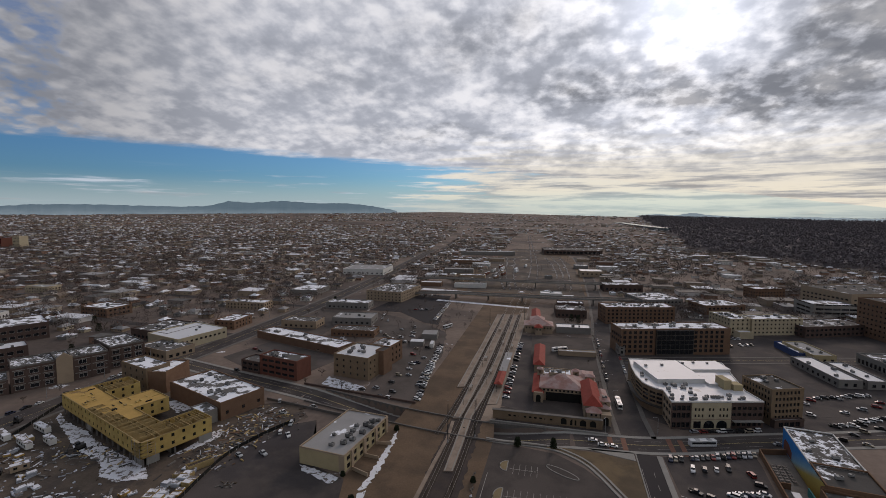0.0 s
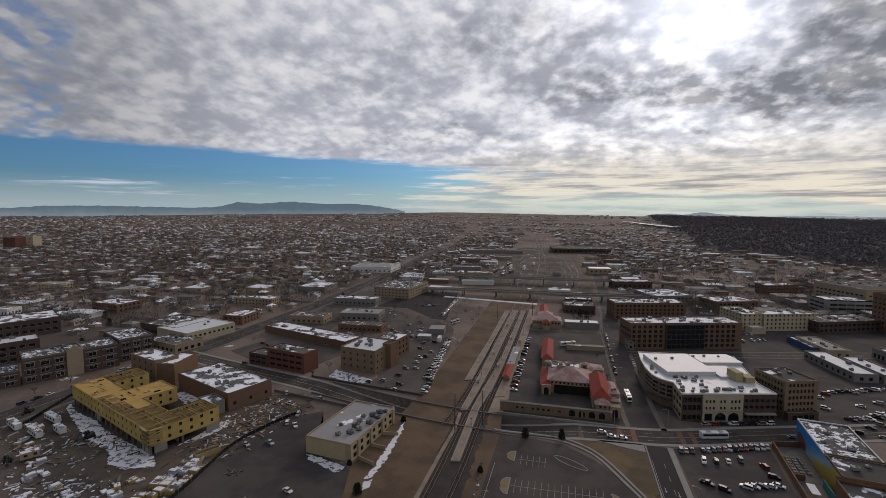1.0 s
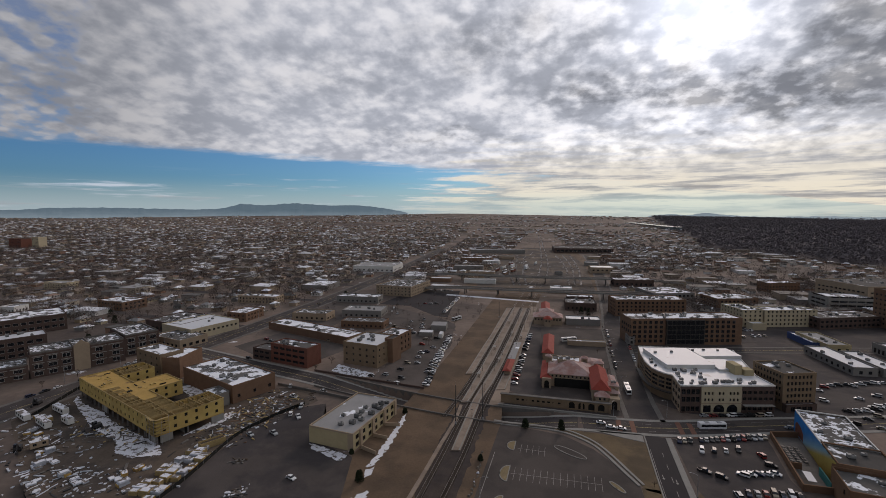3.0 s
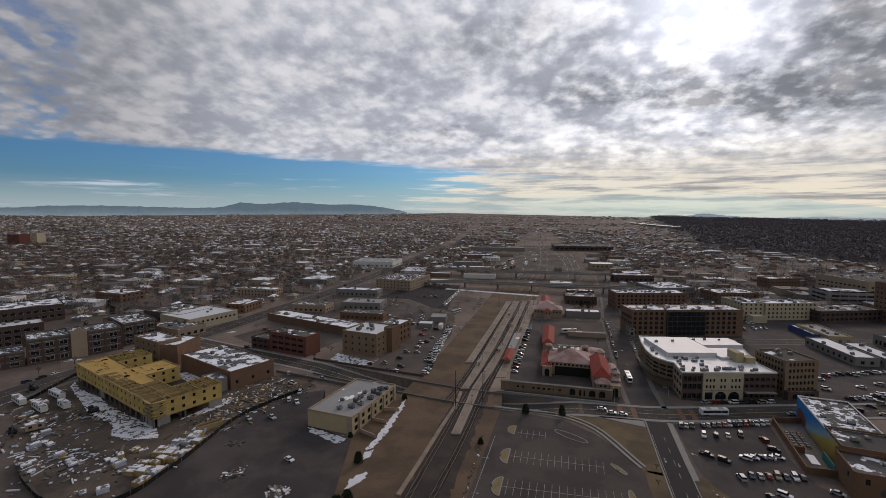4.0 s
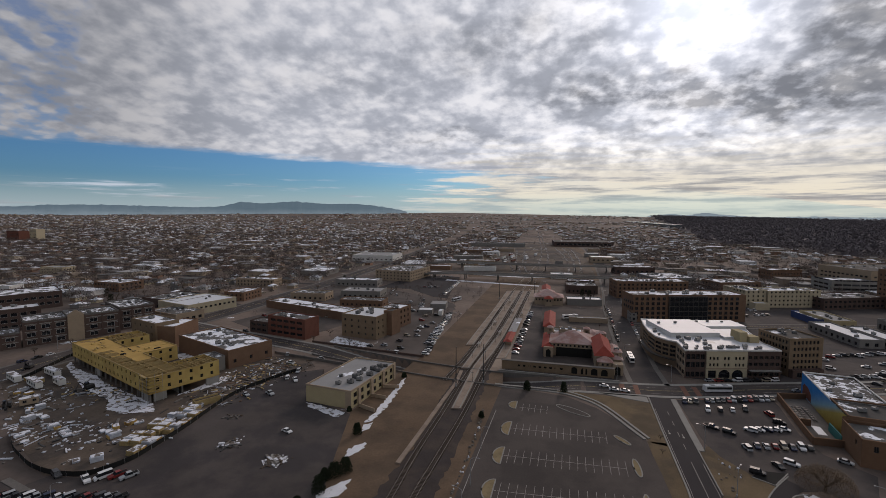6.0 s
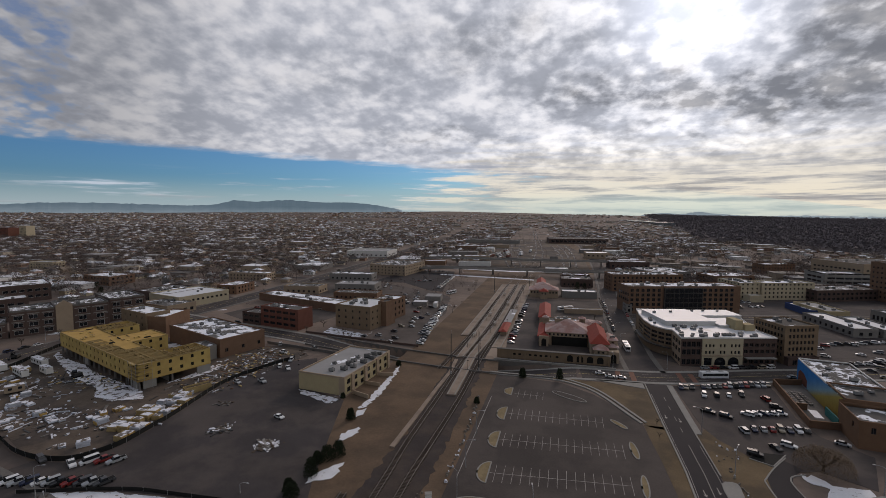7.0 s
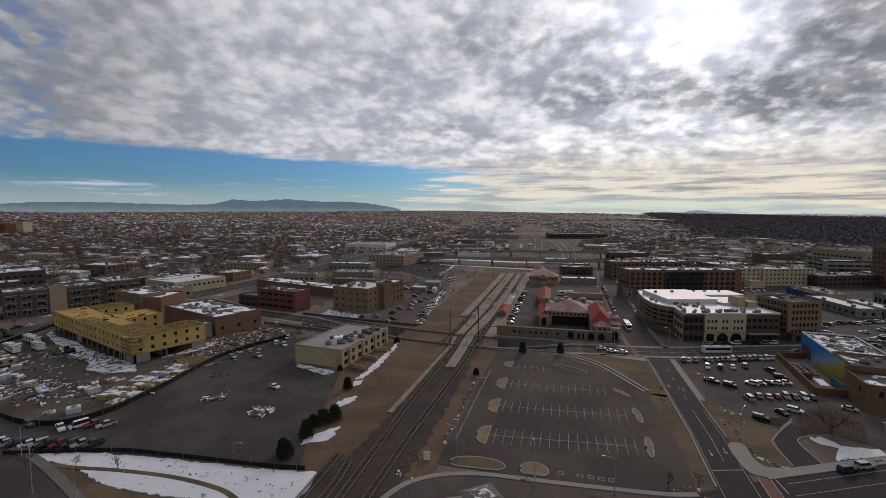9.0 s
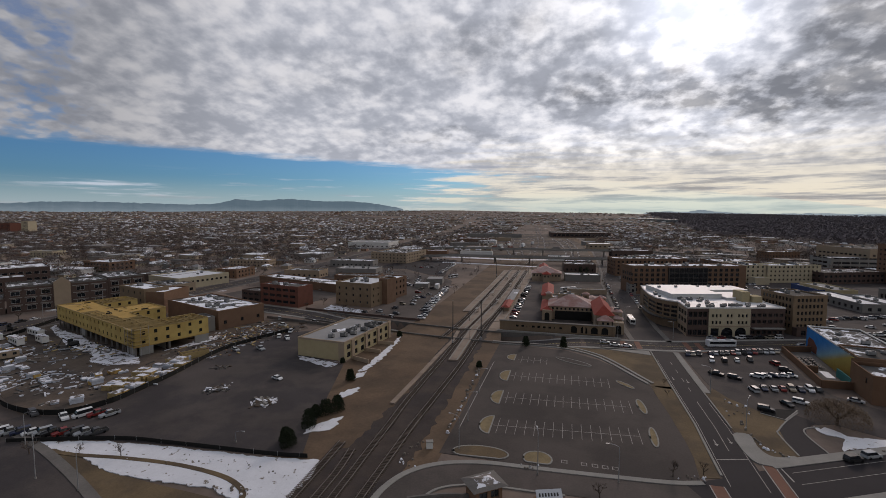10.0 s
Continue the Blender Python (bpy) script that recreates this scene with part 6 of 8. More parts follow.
for p, q in (((0, 0), (0.1, 42.6)), ((0, 0), (9.6, 1.4)), ((0.1, 42.6), (11, 46)), ((0, 16), (4, 16.2))):
    ribbon(s, [p, q], 0.5, 2.6, 0, 2.8)
part("wall", s, STUCCO_ADOBE, b)
s = Shape()
s.prism([(0.3, 0.3), (9.6, 1.6), (11, 45.6), (0.4, 42.4)], -0.1, 0.2)
part("floor", s, CONCRETE_DARK, b)
s = Shape()
s.box(8.6, 3, 0.2, 9.1, 14, 3.2)
part("teal_screen", s, TEAL_WALL, b, "teal painted screen wall")
s = Shape()
s.box(2.2, 3, 2.5, 4.8, 10, 2.7)
part("shade_roof", s, MEMBRANE, b, "white flat shade roof")
table = None
for i in range(3):
    for j in range(6):
        m = pose(88.2 + i * 2.3 + 0.25 * j, 202 + j * 2.3, 0.2, 0, 0, -7)
        if table is None:
            table = thing("patio_table", m, "small dark metal dining table on the patio", "table", "patio tables")
            s = Shape()
            s.box(-0.7, -0.5, 0.7, 0.7, 0.5, 0.76, bottom=True)
            part("tabletop", s, DARK_METAL, table)
            for x, y in ((-0.6, -0.4), (0.6, -0.4), (0.6, 0.4), (-0.6, 0.4)):
                s = Shape()
                s.box(x - 0.04, y - 0.04, 0, x + 0.04, y + 0.04, 0.7)
                part("leg", s, DARK_METAL, table)
            s = Shape()
            s.box(-0.7, 0.75, 0.4, 0.7, 1.1, 0.46, bottom=True)
            s.box(-0.7, -1.1, 0.4, 0.7, -0.75, 0.46, bottom=True)
            part("bench", s, DARK_METAL, table)
        else:
            copy_thing(table, m)

# the two overpasses
def overpass(y0, bow, z, x0, x1, label):
    o = thing("overpass", pose(0, 0, 0), label, "bridge", "overpasses")
    points = [(x, y0 + bow * ((x + 40) / 300) ** 2 + 0.02 * (x + 40)) for x in range(x0, x1 + 1, 20)]
    top = lambda x, y: z * max(0.0, min(1.0, (x - x0) / 110.0, (x1 - x) / 110.0)) + 0.1
    s = Shape()
    ribbon(s, points, 11.5, top, 0, 1.3)
    part("deck", s, ASPHALT_OLD, o)
    for side in (5.6, -5.6):
        s = Shape()
        ribbon(s, beside(points, side), 0.35, lambda x, y: top(x, y) + 0.8, 0, 1.9)
        part("parapet", s, CONCRETE, o)
    for k, (x, y) in enumerate(points):
        if top(x, y) > 3 and k % 2 == 0:
            s = Shape()
            for dy in (-4, 4):
                s.box(x - 0.5, y + dy - 0.5, -0.2, x + 0.5, y + dy + 0.5, top(x, y) - 1.2)
            s.box(x - 0.6, y - 5.2, top(x, y) - 2.0, x + 0.6, y + 5.2, top(x, y) - 1.2)
            part("pier", s, CONCRETE_DARK, o)


overpass(540, 45, 7.5, -240, 190, "dark concrete road overpass across the railway")
overpass(648, 50, 8.5, -270, 200, "long concrete road overpass across the rail yard")
slab("snow_patch", [(-180, 590), (-60, 572), (20, 590), (20, 600), (-60, 584), (-180, 604)], 0.16, SNOW_MAT, "strip of snow beside an overpass", "snow", 0.1)
slab("snow_patch", [(-140, 522), (-30, 505), (-30, 512), (-140, 530)], 0.16, SNOW_MAT, "strip of snow beside the rail yard", "snow", 0.1)
# rail yard beyond
slab("rail_yard", [(-120, 560), (40, 570), (60, 800), (20, 1150), (-60, 1900), (-120, 1900), (-130, 1150), (-190, 800)], 0.05, DIRT, "brown dirt rail yard running away south", "ground", 0.04)
building("locomotive_shops", "huge dark workshop hall with glazed walls", -34, 1150, 6, 138, 90, 11, BRICK_DARK, ROOF_DARK, (1, 3, 7, 8, 5, 10), "f", FRAME_WHITE, 1, rim=0.5, seed=80)
building("white_yard_shed", "white flat-roofed yard building", 36, 775, 6, 36, 30, 9, STUCCO_TAN, MEMBRANE, (1, 4, 3, 3, 2, 7), "fl", seed=81)
building("long_yard_shed", "very long low white-roofed yard shed", -230, 1090, 8, 130, 18, 8, STUCCO_GREY, MEMBRANE, None, seed=82)
building("fire_museum", "brick building with an open roof beside the overpass", 60, 640, 8, 50, 22, 9, BRICK_DARK, ROOF_SNOW, (1, 2, 3, 3, 3, 6), "fl", seed=83)

# ---- vehicles ----
PAINTS = {"white": (0.62, 0.62, 0.62), "silver": (0.33, 0.34, 0.35), "black": (0.012, 0.012, 0.013), "red": (0.20, 0.018, 0.014), "dark blue": (0.014, 0.02, 0.05), "tan": (0.26, 0.22, 0.16), "dark grey": (0.05, 0.05, 0.052)}
PAINT_MATS = {n: surf("paint_" + n.replace(" ", "_"), c, 0.45, 0.08, 0.5, 4.0, 0.0) for n, c in PAINTS.items()}
CARS = {}
PROFILES = {  # body line and cabin line, front to back along y
    "car": (4.7, 1.8, 0.78, 0.95, 1.45, [(-1.15, 0.95), (-0.35, 1.45), (1.05, 1.45), (1.85, 1.0)]),
    "suv": (4.9, 1.9, 0.95, 1.1, 1.8, [(-1.15, 1.1), (-0.55, 1.8), (2.2, 1.76), (2.42, 1.1)]),
    "pickup": (5.7, 1.95, 0.95, 1.1, 1.85, [(-1.2, 1.1), (-0.6, 1.85), (0.75, 1.82), (0.95, 1.1)]),
    "van": (5.3, 2.0, 1.0, 1.2, 2.2, [(-1.9, 1.2), (-1.3, 2.2), (2.55, 2.2), (2.63, 1.2)]),
}


def vehicle(kind, paint, x, y, turn, z=0.09):
    key = (kind, paint)
    if key in CARS:
        return copy_thing(CARS[key], pose(x, y, z, 0, 0, turn))
    length, width, hood, belt, top, cabin = PROFILES[kind]
    h, w = length / 2, width / 2
    word = {"car": "sedan", "suv": "sport utility car", "pickup": "pickup truck", "van": "van"}[kind]
    c = thing("pickup_truck" if kind == "pickup" else "van" if kind == "van" else "car", pose(x, y, z, 0, 0, turn), f"{paint} {word} parked on asphalt", "pickup" if kind == "pickup" else "van" if kind == "van" else "car", "parked vehicles")
    s = Shape()
    side = [(-h, 0.42), (-h + 0.05, hood - 0.12), (-h + 0.35, hood), (cabin[0][0], belt), (cabin[-1][0], belt), (h - 0.1, belt - 0.06), (h, 0.45)]
    if kind == "pickup":
        side = [(-h, 0.42), (-h + 0.05, hood - 0.1), (-h + 0.35, hood), (cabin[0][0], belt), (cabin[-1][0], belt), (h - 0.04, belt - 0.02), (h, 0.45)]
    n = len(side)
    for x0 in (-w, w):
        s.v += [(x0 * (0.96 if i in (0, n - 1) else 1), a, b) for i, (a, b) in enumerate(side)]
        s.v += [(x0 * 0.98, h, 0.28), (x0 * 0.98, -h, 0.28)]
    k = n + 2
    s.f += [tuple(range(k)), tuple(range(2 * k - 1, k - 1, -1))]
    s.f += [(i, i + k, (i + 1) % k + k, (i + 1) % k) for i in range(k)]
    s.s += [0] * (k + 2)
    part("body", s, PAINT_MATS[paint], c)
    s = Shape()
    r = w * 0.82
    s.v += [(-w * 0.97, *cabin[0]), (w * 0.97, *cabin[0]), (-r, *cabin[1]), (r, *cabin[1]), (-r, *cabin[2]), (r, *cabin[2]), (-w * 0.97, *cabin[3]), (w * 0.97, *cabin[3])]
    s.f += [(0, 1, 3, 2), (4, 5, 7, 6), (0, 2, 4, 6), (1, 7, 5, 3)]
    s.s += [0] * 4
    part("glazing", s, GLASS, c)
    s = Shape()
    s.box(-r, cabin[1][0] - 0.05, cabin[1][1] - 0.06, r, cabin[2][0] + 0.05, top + 0.03, bottom=True)
    part("roof", s, PAINT_MATS[paint], c)
    if kind == "pickup":
        s = Shape()
        s.box(-w + 0.15, cabin[-1][0] + 0.15, belt, w - 0.15, h - 0.15, belt + 0.02)
        part("bed", s, CLOTH_AND_SHADE, c)
    for a in (-w + 0.02, w - 0.02):
        for b in (-h * 0.62, h * 0.6):
            s = Shape()
            s.tube((a - 0.11, b, 0.34), (a + 0.11, b, 0.34), 0.34, 0.34, 10, 0, True)
            s.face([(a - 0.12, b + 0.3 * math.cos(q), 0.34 + 0.3 * math.sin(q)) for q in (math.tau * j / 8 for j in range(8))])
            part("wheel", s, RUBBER, c)
    c.scale = (0.9, 0.9, 0.9)
    CARS[key] = c
    return c


dice = random.Random(21)
NAMES = list(PAINTS)


def any_car(x, y, turn, kinds=("car", "suv", "pickup", "car", "suv"), paints=("white", "silver", "black", "dark grey", "white", "silver", "dark blue", "red", "tan", "black")):
    vehicle(dice.choice(kinds), dice.choice(paints), x + dice.uniform(-0.15, 0.15), y + dice.uniform(-0.25, 0.25), turn + dice.uniform(-2, 2) + dice.choice((0, 180)))


def car_row(a, b, n, turn, gaps=(), **more):
    for k in range(n):
        if k not in gaps:
            u = k / max(1, n - 1)
            any_car(a[0] + (b[0] - a[0]) * u, a[1] + (b[1] - a[1]) * u, turn, **more)


car_row((49, 208), (85.5, 221), 17, -8, (3,))
car_row((56, 201.7), (70.7, 205.7), 4, -10)
any_car(78.3, 203.6, 12)
vehicle("pickup", "black", 53, 185, 62)
vehicle("suv", "black", 58, 182.2, 60)
car_row((66, 186.2), (78, 190), 5, 62, paints=("white", "white", "silver", "white", "dark blue"), kinds=("suv", "car", "car"))
vehicle("suv", "black", 78.8, 195.9, 75)
car_row((64, 174), (80.5, 176.8), 7, -6)
any_car(60.1, 171.7, 8)
vehicle("suv", "black", 57.7, 155.3, 70)
vehicle("car", "black", 65.4, 161.2, 20)
vehicle("suv", "white", 70, 163.7, 60)
vehicle("suv", "black", 66, 129, 114)
vehicle("suv", "silver", 71, 132, 114)
vehicle("car", "silver", 87, 169.5, 60)
# the row of trucks by the snow bank
for k, (kind, paint) in enumerate([("pickup", "red"), ("suv", "silver"), ("pickup", "black"), ("suv", "white"), ("pickup", "silver"), ("suv", "dark blue"), ("car", "white"), ("suv", "silver"), ("pickup", "black"), ("pickup", "red"), ("suv", "dark grey"), ("pickup", "silver"), ("pickup", "dark grey")]):
    vehicle(kind, paint, -150.5 + 2.75 * k, 84.4 + 0.72 * k, -24 + 3 * math.sin(k * 2.3))
vehicle("pickup", "white", -135.2, 97.6, 62)
vehicle("van", "white", -131.6, 100, -22)
vehicle("pickup", "red", -128.2, 101.8, -22)
vehicle("pickup", "silver", -124.6, 102.4, -22)
vehicle("suv", "dark grey", -146, 97.0, 70)
vehicle("car", "white", -96, 140, 72)
vehicle("car", "silver", -133.2, 164.6, 66)
vehicle("pickup", "silver", -123.8, 168.4, 62)
# the lot by the railway
car_row((-75.6, 241), (-88.8, 345), 30, 78, (4, 11, 17), paints=("white", "silver", "white", "tan", "dark grey", "silver"))
for x, y, t in ((-98.1, 240.2, 75), (-92.8, 238.8, 70), (-92.9, 247.7, 80), (-98.7, 275, 70), (-92.6, 277, 70), (-97.2, 298, 70), (-94.2, 301, 72), (-92.9, 312.7, 72), (-97.4, 337, 75), (-104.9, 332, 75), (-120.7, 347, 60), (-114.2, 346, 60), (-104.6, 250.8, 70), (-112.2, 247, 70), (-99, 262, 70), (-96, 288, 70), (-103, 318, 75)):
    any_car(x, y, t)
car_row((-81.2, 262), (-87.0, 336), 19, 78, (2, 9, 13), paints=("white", "silver", "white", "dark grey", "silver"))
for x, y, t in ((-162, 384, 40), (-159, 412, 20), (-127, 360, 70), (-122, 377, 70), (-143, 364, 60), (-120, 348, 70), (-150, 372, 10), (-135, 385, 50), (-168, 420, 15), (-172, 436, 10), (-131, 352, 60), (-138, 358, 70), (-119, 366, 70), (-126, 395, 30)):
    any_car(x, y, t, ("suv", "pickup", "car"), ("white", "silver", "white", "tan"))
car_row((146, 300), (176, 312), 8, 70, (3,), paints=("white", "silver", "white", "black", "dark grey"))
car_row((150, 270), (176, 284), 8, 60, (2, 5), paints=("white", "silver", "black", "white"))
car_row((136, 262), (150, 268), 4, 60)
car_row((118, 252), (140, 244), 6, 60, (4,))
car_row((-27.4, 257), (-27.6, 365), 17, 80, (9,), kinds=("car", "suv"))
car_row((-116, 428), (-121, 508), 20, 78, (), paints=("white", "silver", "white", "tan"))
car_row((-190, 553), (-140, 552), 12, 5, (3, 7))
car_row((-148, 466), (-136, 470), 3, 70)
car_row((-206, 256), (-196, 259), 2, 70)
car_row((-202, 325), (-176, 309), 5, 70)
car_row((-225, 300), (-190, 284), 6, 70, (2,))
for x, y, t in ((-149.3, 219.1, 30), (-139.4, 206.8, 70), (-127.2, 217.2, 65), (-128.1, 187.3, 30), (-122.6, 185.8, 40), (-127.8, 196.5, 20)):
    any_car(x, y, t, ("pickup", "suv"), ("white", "silver", "white"))
for x, y, t in ((70.1, 226.5, 105), (100.2, 234.5, 107), (119, 239.5, 107), (17.7, 217.3, 92), (21.7, 214, 88), (26.3, 213.7, 88)):
    vehicle(dice.choice(("car", "suv")), dice.choice(("white", "silver", "dark grey")), x, y, t, 0.16)
car_row((66, 238), (96, 246.5), 8, 107)
for x, y, t in ((135.5, 289.8, 70), (131, 274, 60), (157, 303, 70), (165.8, 309, 70), (161.6, 289, 70), (171.5, 295, 70), (157.2, 274, 60), (144.9, 264.5, 70), (146.6, 258.9, 60), (156.6, 264.5, 60), (150, 282, 70), (141, 296, 70), (177, 302, 70), (168, 278, 60), (140, 254, 60), (180, 288, 60), (186, 296, 70)):
    any_car(x, y, t)
car_row((130, 400), (152, 410), 6, 20, (2,))
car_row((131, 422), (148, 427), 5, 20)
car_row((31.6, 300), (33, 395), 12, 1, (2, 5, 8))
car_row((44.6, 300), (46.6, 420), 14, 1, (1, 4, 9))
car_row((-276.5, 170), (-272, 250), 13, 2, (3, 6, 7))
car_row((-292, 330), (-290, 400), 7, 2, (3,))
car_row((-340, 360), (-310, 352), 9, 20)


def bus(x, y, turn, label="white city bus in the street"):
    b = thing("bus", pose(x, y, 0.1, 0, 0, turn), label, "bus", "city buses")
    s = Shape()
    s.box(-1.25, -6, 0.35, 1.25, 6, 3.0, bottom=True)
    part("body", s, PAINT_MATS["white"], b)
    s = Shape()
    s.box(-1.28, -5.6, 1.4, 1.28, 5.4, 2.4)
    s.box(-1.05, -6.04, 1.3, 1.05, -5.9, 2.6)
    part("glazing", s, GLASS, b)
    for y0 in (-3, 2.5):
        s = Shape()
        s.box(-0.8, y0 - 0.9, 3.0, 0.8, y0 + 0.9, 3.25)
        part("roof_hatch", s, METAL, b)
    for a in (-1.15, 1.15):
        for c in (-3.6, 3.4):
            s = Shape()
            s.tube((a - 0.14, c, 0.48), (a + 0.14, c, 0.48), 0.48, 0.48, 10, 0, True)
            part("wheel", s, RUBBER, b)


bus(34.2, 262, 2)
bus(66, 225.0, 105)
bus(2.6, 356, 118, "white bus parked in the depot yard")
bus(-97, 402, -22, "white articulated bus parked by the railway")

# ---- rail yard wagons ----
for k, (x, y, turn, mat) in enumerate([(-70, 800, -6, MEMBRANE), (-73, 826, -6, MEMBRANE), (-92, 790, -9, STUCCO_TAN), (-98, 830, -9, STUCCO_WHITE), (-88, 760, -9, BRICK_RED), (-104, 860, -9, BRICK_RED), (-60, 880, -5, MEMBRANE), (-95, 720, -9, BRICK_BROWN), (-100, 745, -9, STUCCO_GREY), (-110, 800, -9, STUCCO_WHITE), (-115, 760, -9, BRICK_RED)]):
    w = thing("railway_wagon", pose(x, y, 0.1, 0, 0, turn), "box wagon standing in the rail yard", "railway wagon", "railway wagons")
    s = Shape()
    s.box(-1.6, -10, 1.1, 1.6, 10, 4.6)
    part("body", s, mat, w)
    s = Shape()
    s.hip(-1.6, -10, 1.6, 10, 4.6, 0.3, 0.05, 0, True)
    part("roof", s, ROOF_SNOW, w)
    for b in (-7, 7):
        s = Shape()
        s.box(-1.2, b - 1.5, 0.1, 1.2, b + 1.5, 1.1)
        part("bogie", s, DARK_METAL, w)

# ---- trees and shrubs ----
def branch(s, twigs, a, way, length, r, level, dice):
    b = a + way * length
    s.tube(a, b, r, r * 0.6, 4 if level else 6)
    if level >= 3:
        for _ in range(5):
            d = (way + Vector((dice.uniform(-1, 1), dice.uniform(-1, 1), dice.uniform(-0.3, 0.9)))).normalized()
            p = a + way * length * dice.uniform(0.2, 1)
            e = p + d * length * dice.uniform(0.6, 1.1)
            o = d.orthogonal().normalized() * 0.035
            twigs.face([p - o, p + o, e])
        return
    for _ in range(3 if level else 5):
        d = (way * dice.uniform(0.6, 1.0) + Vector((dice.uniform(-1, 1), dice.uniform(-1, 1), dice.uniform(-0.1, 0.6)))).normalized()
        branch(s, twigs, a + way * length * dice.uniform(0.55, 1.0), d, length * dice.uniform(0.6, 0.8), r * 0.55, level + 1, dice)


BARE = []


def bare_tree(x, y, size=1.0, kind=None):
    kind = dice.randrange(3) if kind is None else kind
    if len(BARE) < 3:
        for n in range(3):
            d = random.Random(40 + n)
            t = thing("bare_tree", pose(0, 0, 0), "leafless grey-brown winter tree", "tree", "bare trees")
            s, twigs = Shape(), Shape()
            branch(s, twigs, Vector((0, 0, -0.2)), Vector((d.uniform(-0.1, 0.1), 0, 1)).normalized(), 2.6, 0.2, 0, d)
            part("trunk", s, BARK, t)
            part("crown", twigs, TWIG, t)
            BARE.append(t)
        spare = [(-315, 232), (-300, 262), (-285, 268)]
        for t, (a, b) in zip(BARE, spare):
            t.matrix_basis = pose(a, b, 0)
    t = copy_thing(BARE[kind], pose(x, y, 0, 0, 0, dice.uniform(0, 360)))
    t.scale = (size, size, size * dice.uniform(0.9, 1.1))
    return t


for x, y, z in ((23.7, 111, 0.6), (30.4, 113.5, 0.55), (7.5, 98, 0.7), (-101, 86, 0.6), (-123, 81, 0.7), (-112, 84.5, 0.5), (3, 91.5, 0.6), (10.5, 91.6, 0.5), (33.0, 170, 0.45), (32, 160, 0.4)):
    bare_tree(x, y, z)
for k in range(12):
    bare_tree(30.2 + 0.2 * k * 0, 300 + 9 * k, 0.55)
for x, y, z in ((-118, 241, 0.8), (-125, 246, 0.9), (-150, 247, 0.8), (-170, 262, 0.9), (-147, 262, 1.0), (-146, 285, 1.1), (-205, 270, 0.9), (-290, 226, 1.0), (-284, 200, 0.9), (-286, 182, 0.8), (-330, 270, 1.0), (-350, 285, 1.1), (-200, 330, 1.0), (-160, 340, 1.0), (-170, 370, 1.1), (-240, 470, 1.1), (-250, 420, 1.1), (-170, 440, 1.0), (12, 432, 0.9), (20, 440, 0.9), (8, 448, 1.0), (24, 452, 0.9), (22, 330, 0.7), (26, 290, 0.6)):
    bare_tree(x, y, z)
for _ in range(60):
    x, y = dice.uniform(-520, -295), dice.uniform(255, 480)
    if all(math.hypot(x - a, y - b) > r + 2 for a, b, r in FOOTPRINTS):
        bare_tree(x, y, dice.uniform(0.8, 1.3))
for _ in range(26):
    x, y = dice.uniform(60, 330), dice.uniform(470, 640)
    if all(math.hypot(x - a, y - b) > r + 2 for a, b, r in FOOTPRINTS):
        bare_tree(x, y, dice.uniform(0.7, 1.1))


def clump(s, d, radius, height, count, leaf):
    for _ in range(count):
        a, u = d.uniform(0, math.tau), d.random()
        z = d.random()
        r = radius * math.sqrt(u) * (1.05 - 0.55 * z ** 1.6)
        c = Vector((r * math.cos(a), r * math.sin(a), height * (0.06 + 0.94 * z)))
        n = Vector((d.uniform(-1, 1), d.uniform(-1, 1), d.uniform(-0.2, 1))).normalized() * leaf
        o = n.orthogonal().normalized() * leaf * 0.6
        s.face([c - o, c + o, c + n])


def evergreen(x, y, radius, height, label="dark green juniper beside the railway", mats=(NEEDLES, BARK), name="juniper_tree"):
    d = random.Random(int(x * 10) + int(y))
    t = thing(name, pose(x, y, 0.05), label, "tree", "shrubs and evergreens")
    s = Shape()
    s.tube((0, 0, -0.1), (0, 0, height * 0.7), 0.16, 0.05, 6)
    part("trunk", s, mats[1], t)
    s = Shape()
    clump(s, d, radius, height, 1100, 0.32)
    part("crown", s, mats[0], t)


for x, y, r, h in ((-65.4, 100.5, 2.1, 4.2), (-67.6, 102.5, 1.6, 3.6), (-66, 110.8, 2.0, 5.0), (-65.8, 119.5, 2.2, 4.2), (-63.6, 122.4, 2.2, 4.4), (-67.6, 117.0, 1.6, 3.4), (-70.9, 145.4, 1.7, 4.0), (-74.6, 204, 1.3, 2.4), (-82.5, 162.2, 1.0, 1.8), (-30.6, 171, 1.1, 2.2)):
    evergreen(x, y, r, h)
evergreen(-16, 203.4, 1.7, 4.4, "dark round evergreen at the kerb", name="evergreen_tree")
evergreen(-0.1, 206.0, 1.6, 4.6, "dark round evergreen at the kerb", name="evergreen_tree")
for x, y in ((-348, 255), (-420, 330), (-250, 480), (-232, 470), (-390, 310), (20, 452), (14, 456)):
    evergreen(x, y, 2.6, 7.5, "dark evergreen among low buildings", name="evergreen_tree")
WILLOW = surf("willow_twigs", (0.165, 0.118, 0.078), 0.95, 0.25, 0.4, 3.0, 0.0)
d = random.Random(5)
t = thing("willow_tree", pose(73, 150.5, 0), "broad leafless willow with tan drooping twigs", "tree")
s, twigs = Shape(), Shape()
s.tube((0, 0, -0.2), (0, 0, 1.6), 0.42, 0.34, 7)
for k in range(6):
    a = math.tau * k / 6 + d.uniform(-0.3, 0.3)
    branch(s, twigs, Vector((0, 0, 1.4)), Vector((math.cos(a) * 0.9, math.sin(a) * 0.9, d.uniform(0.5, 0.9))).normalized(), 3.0, 0.22, 1, d)
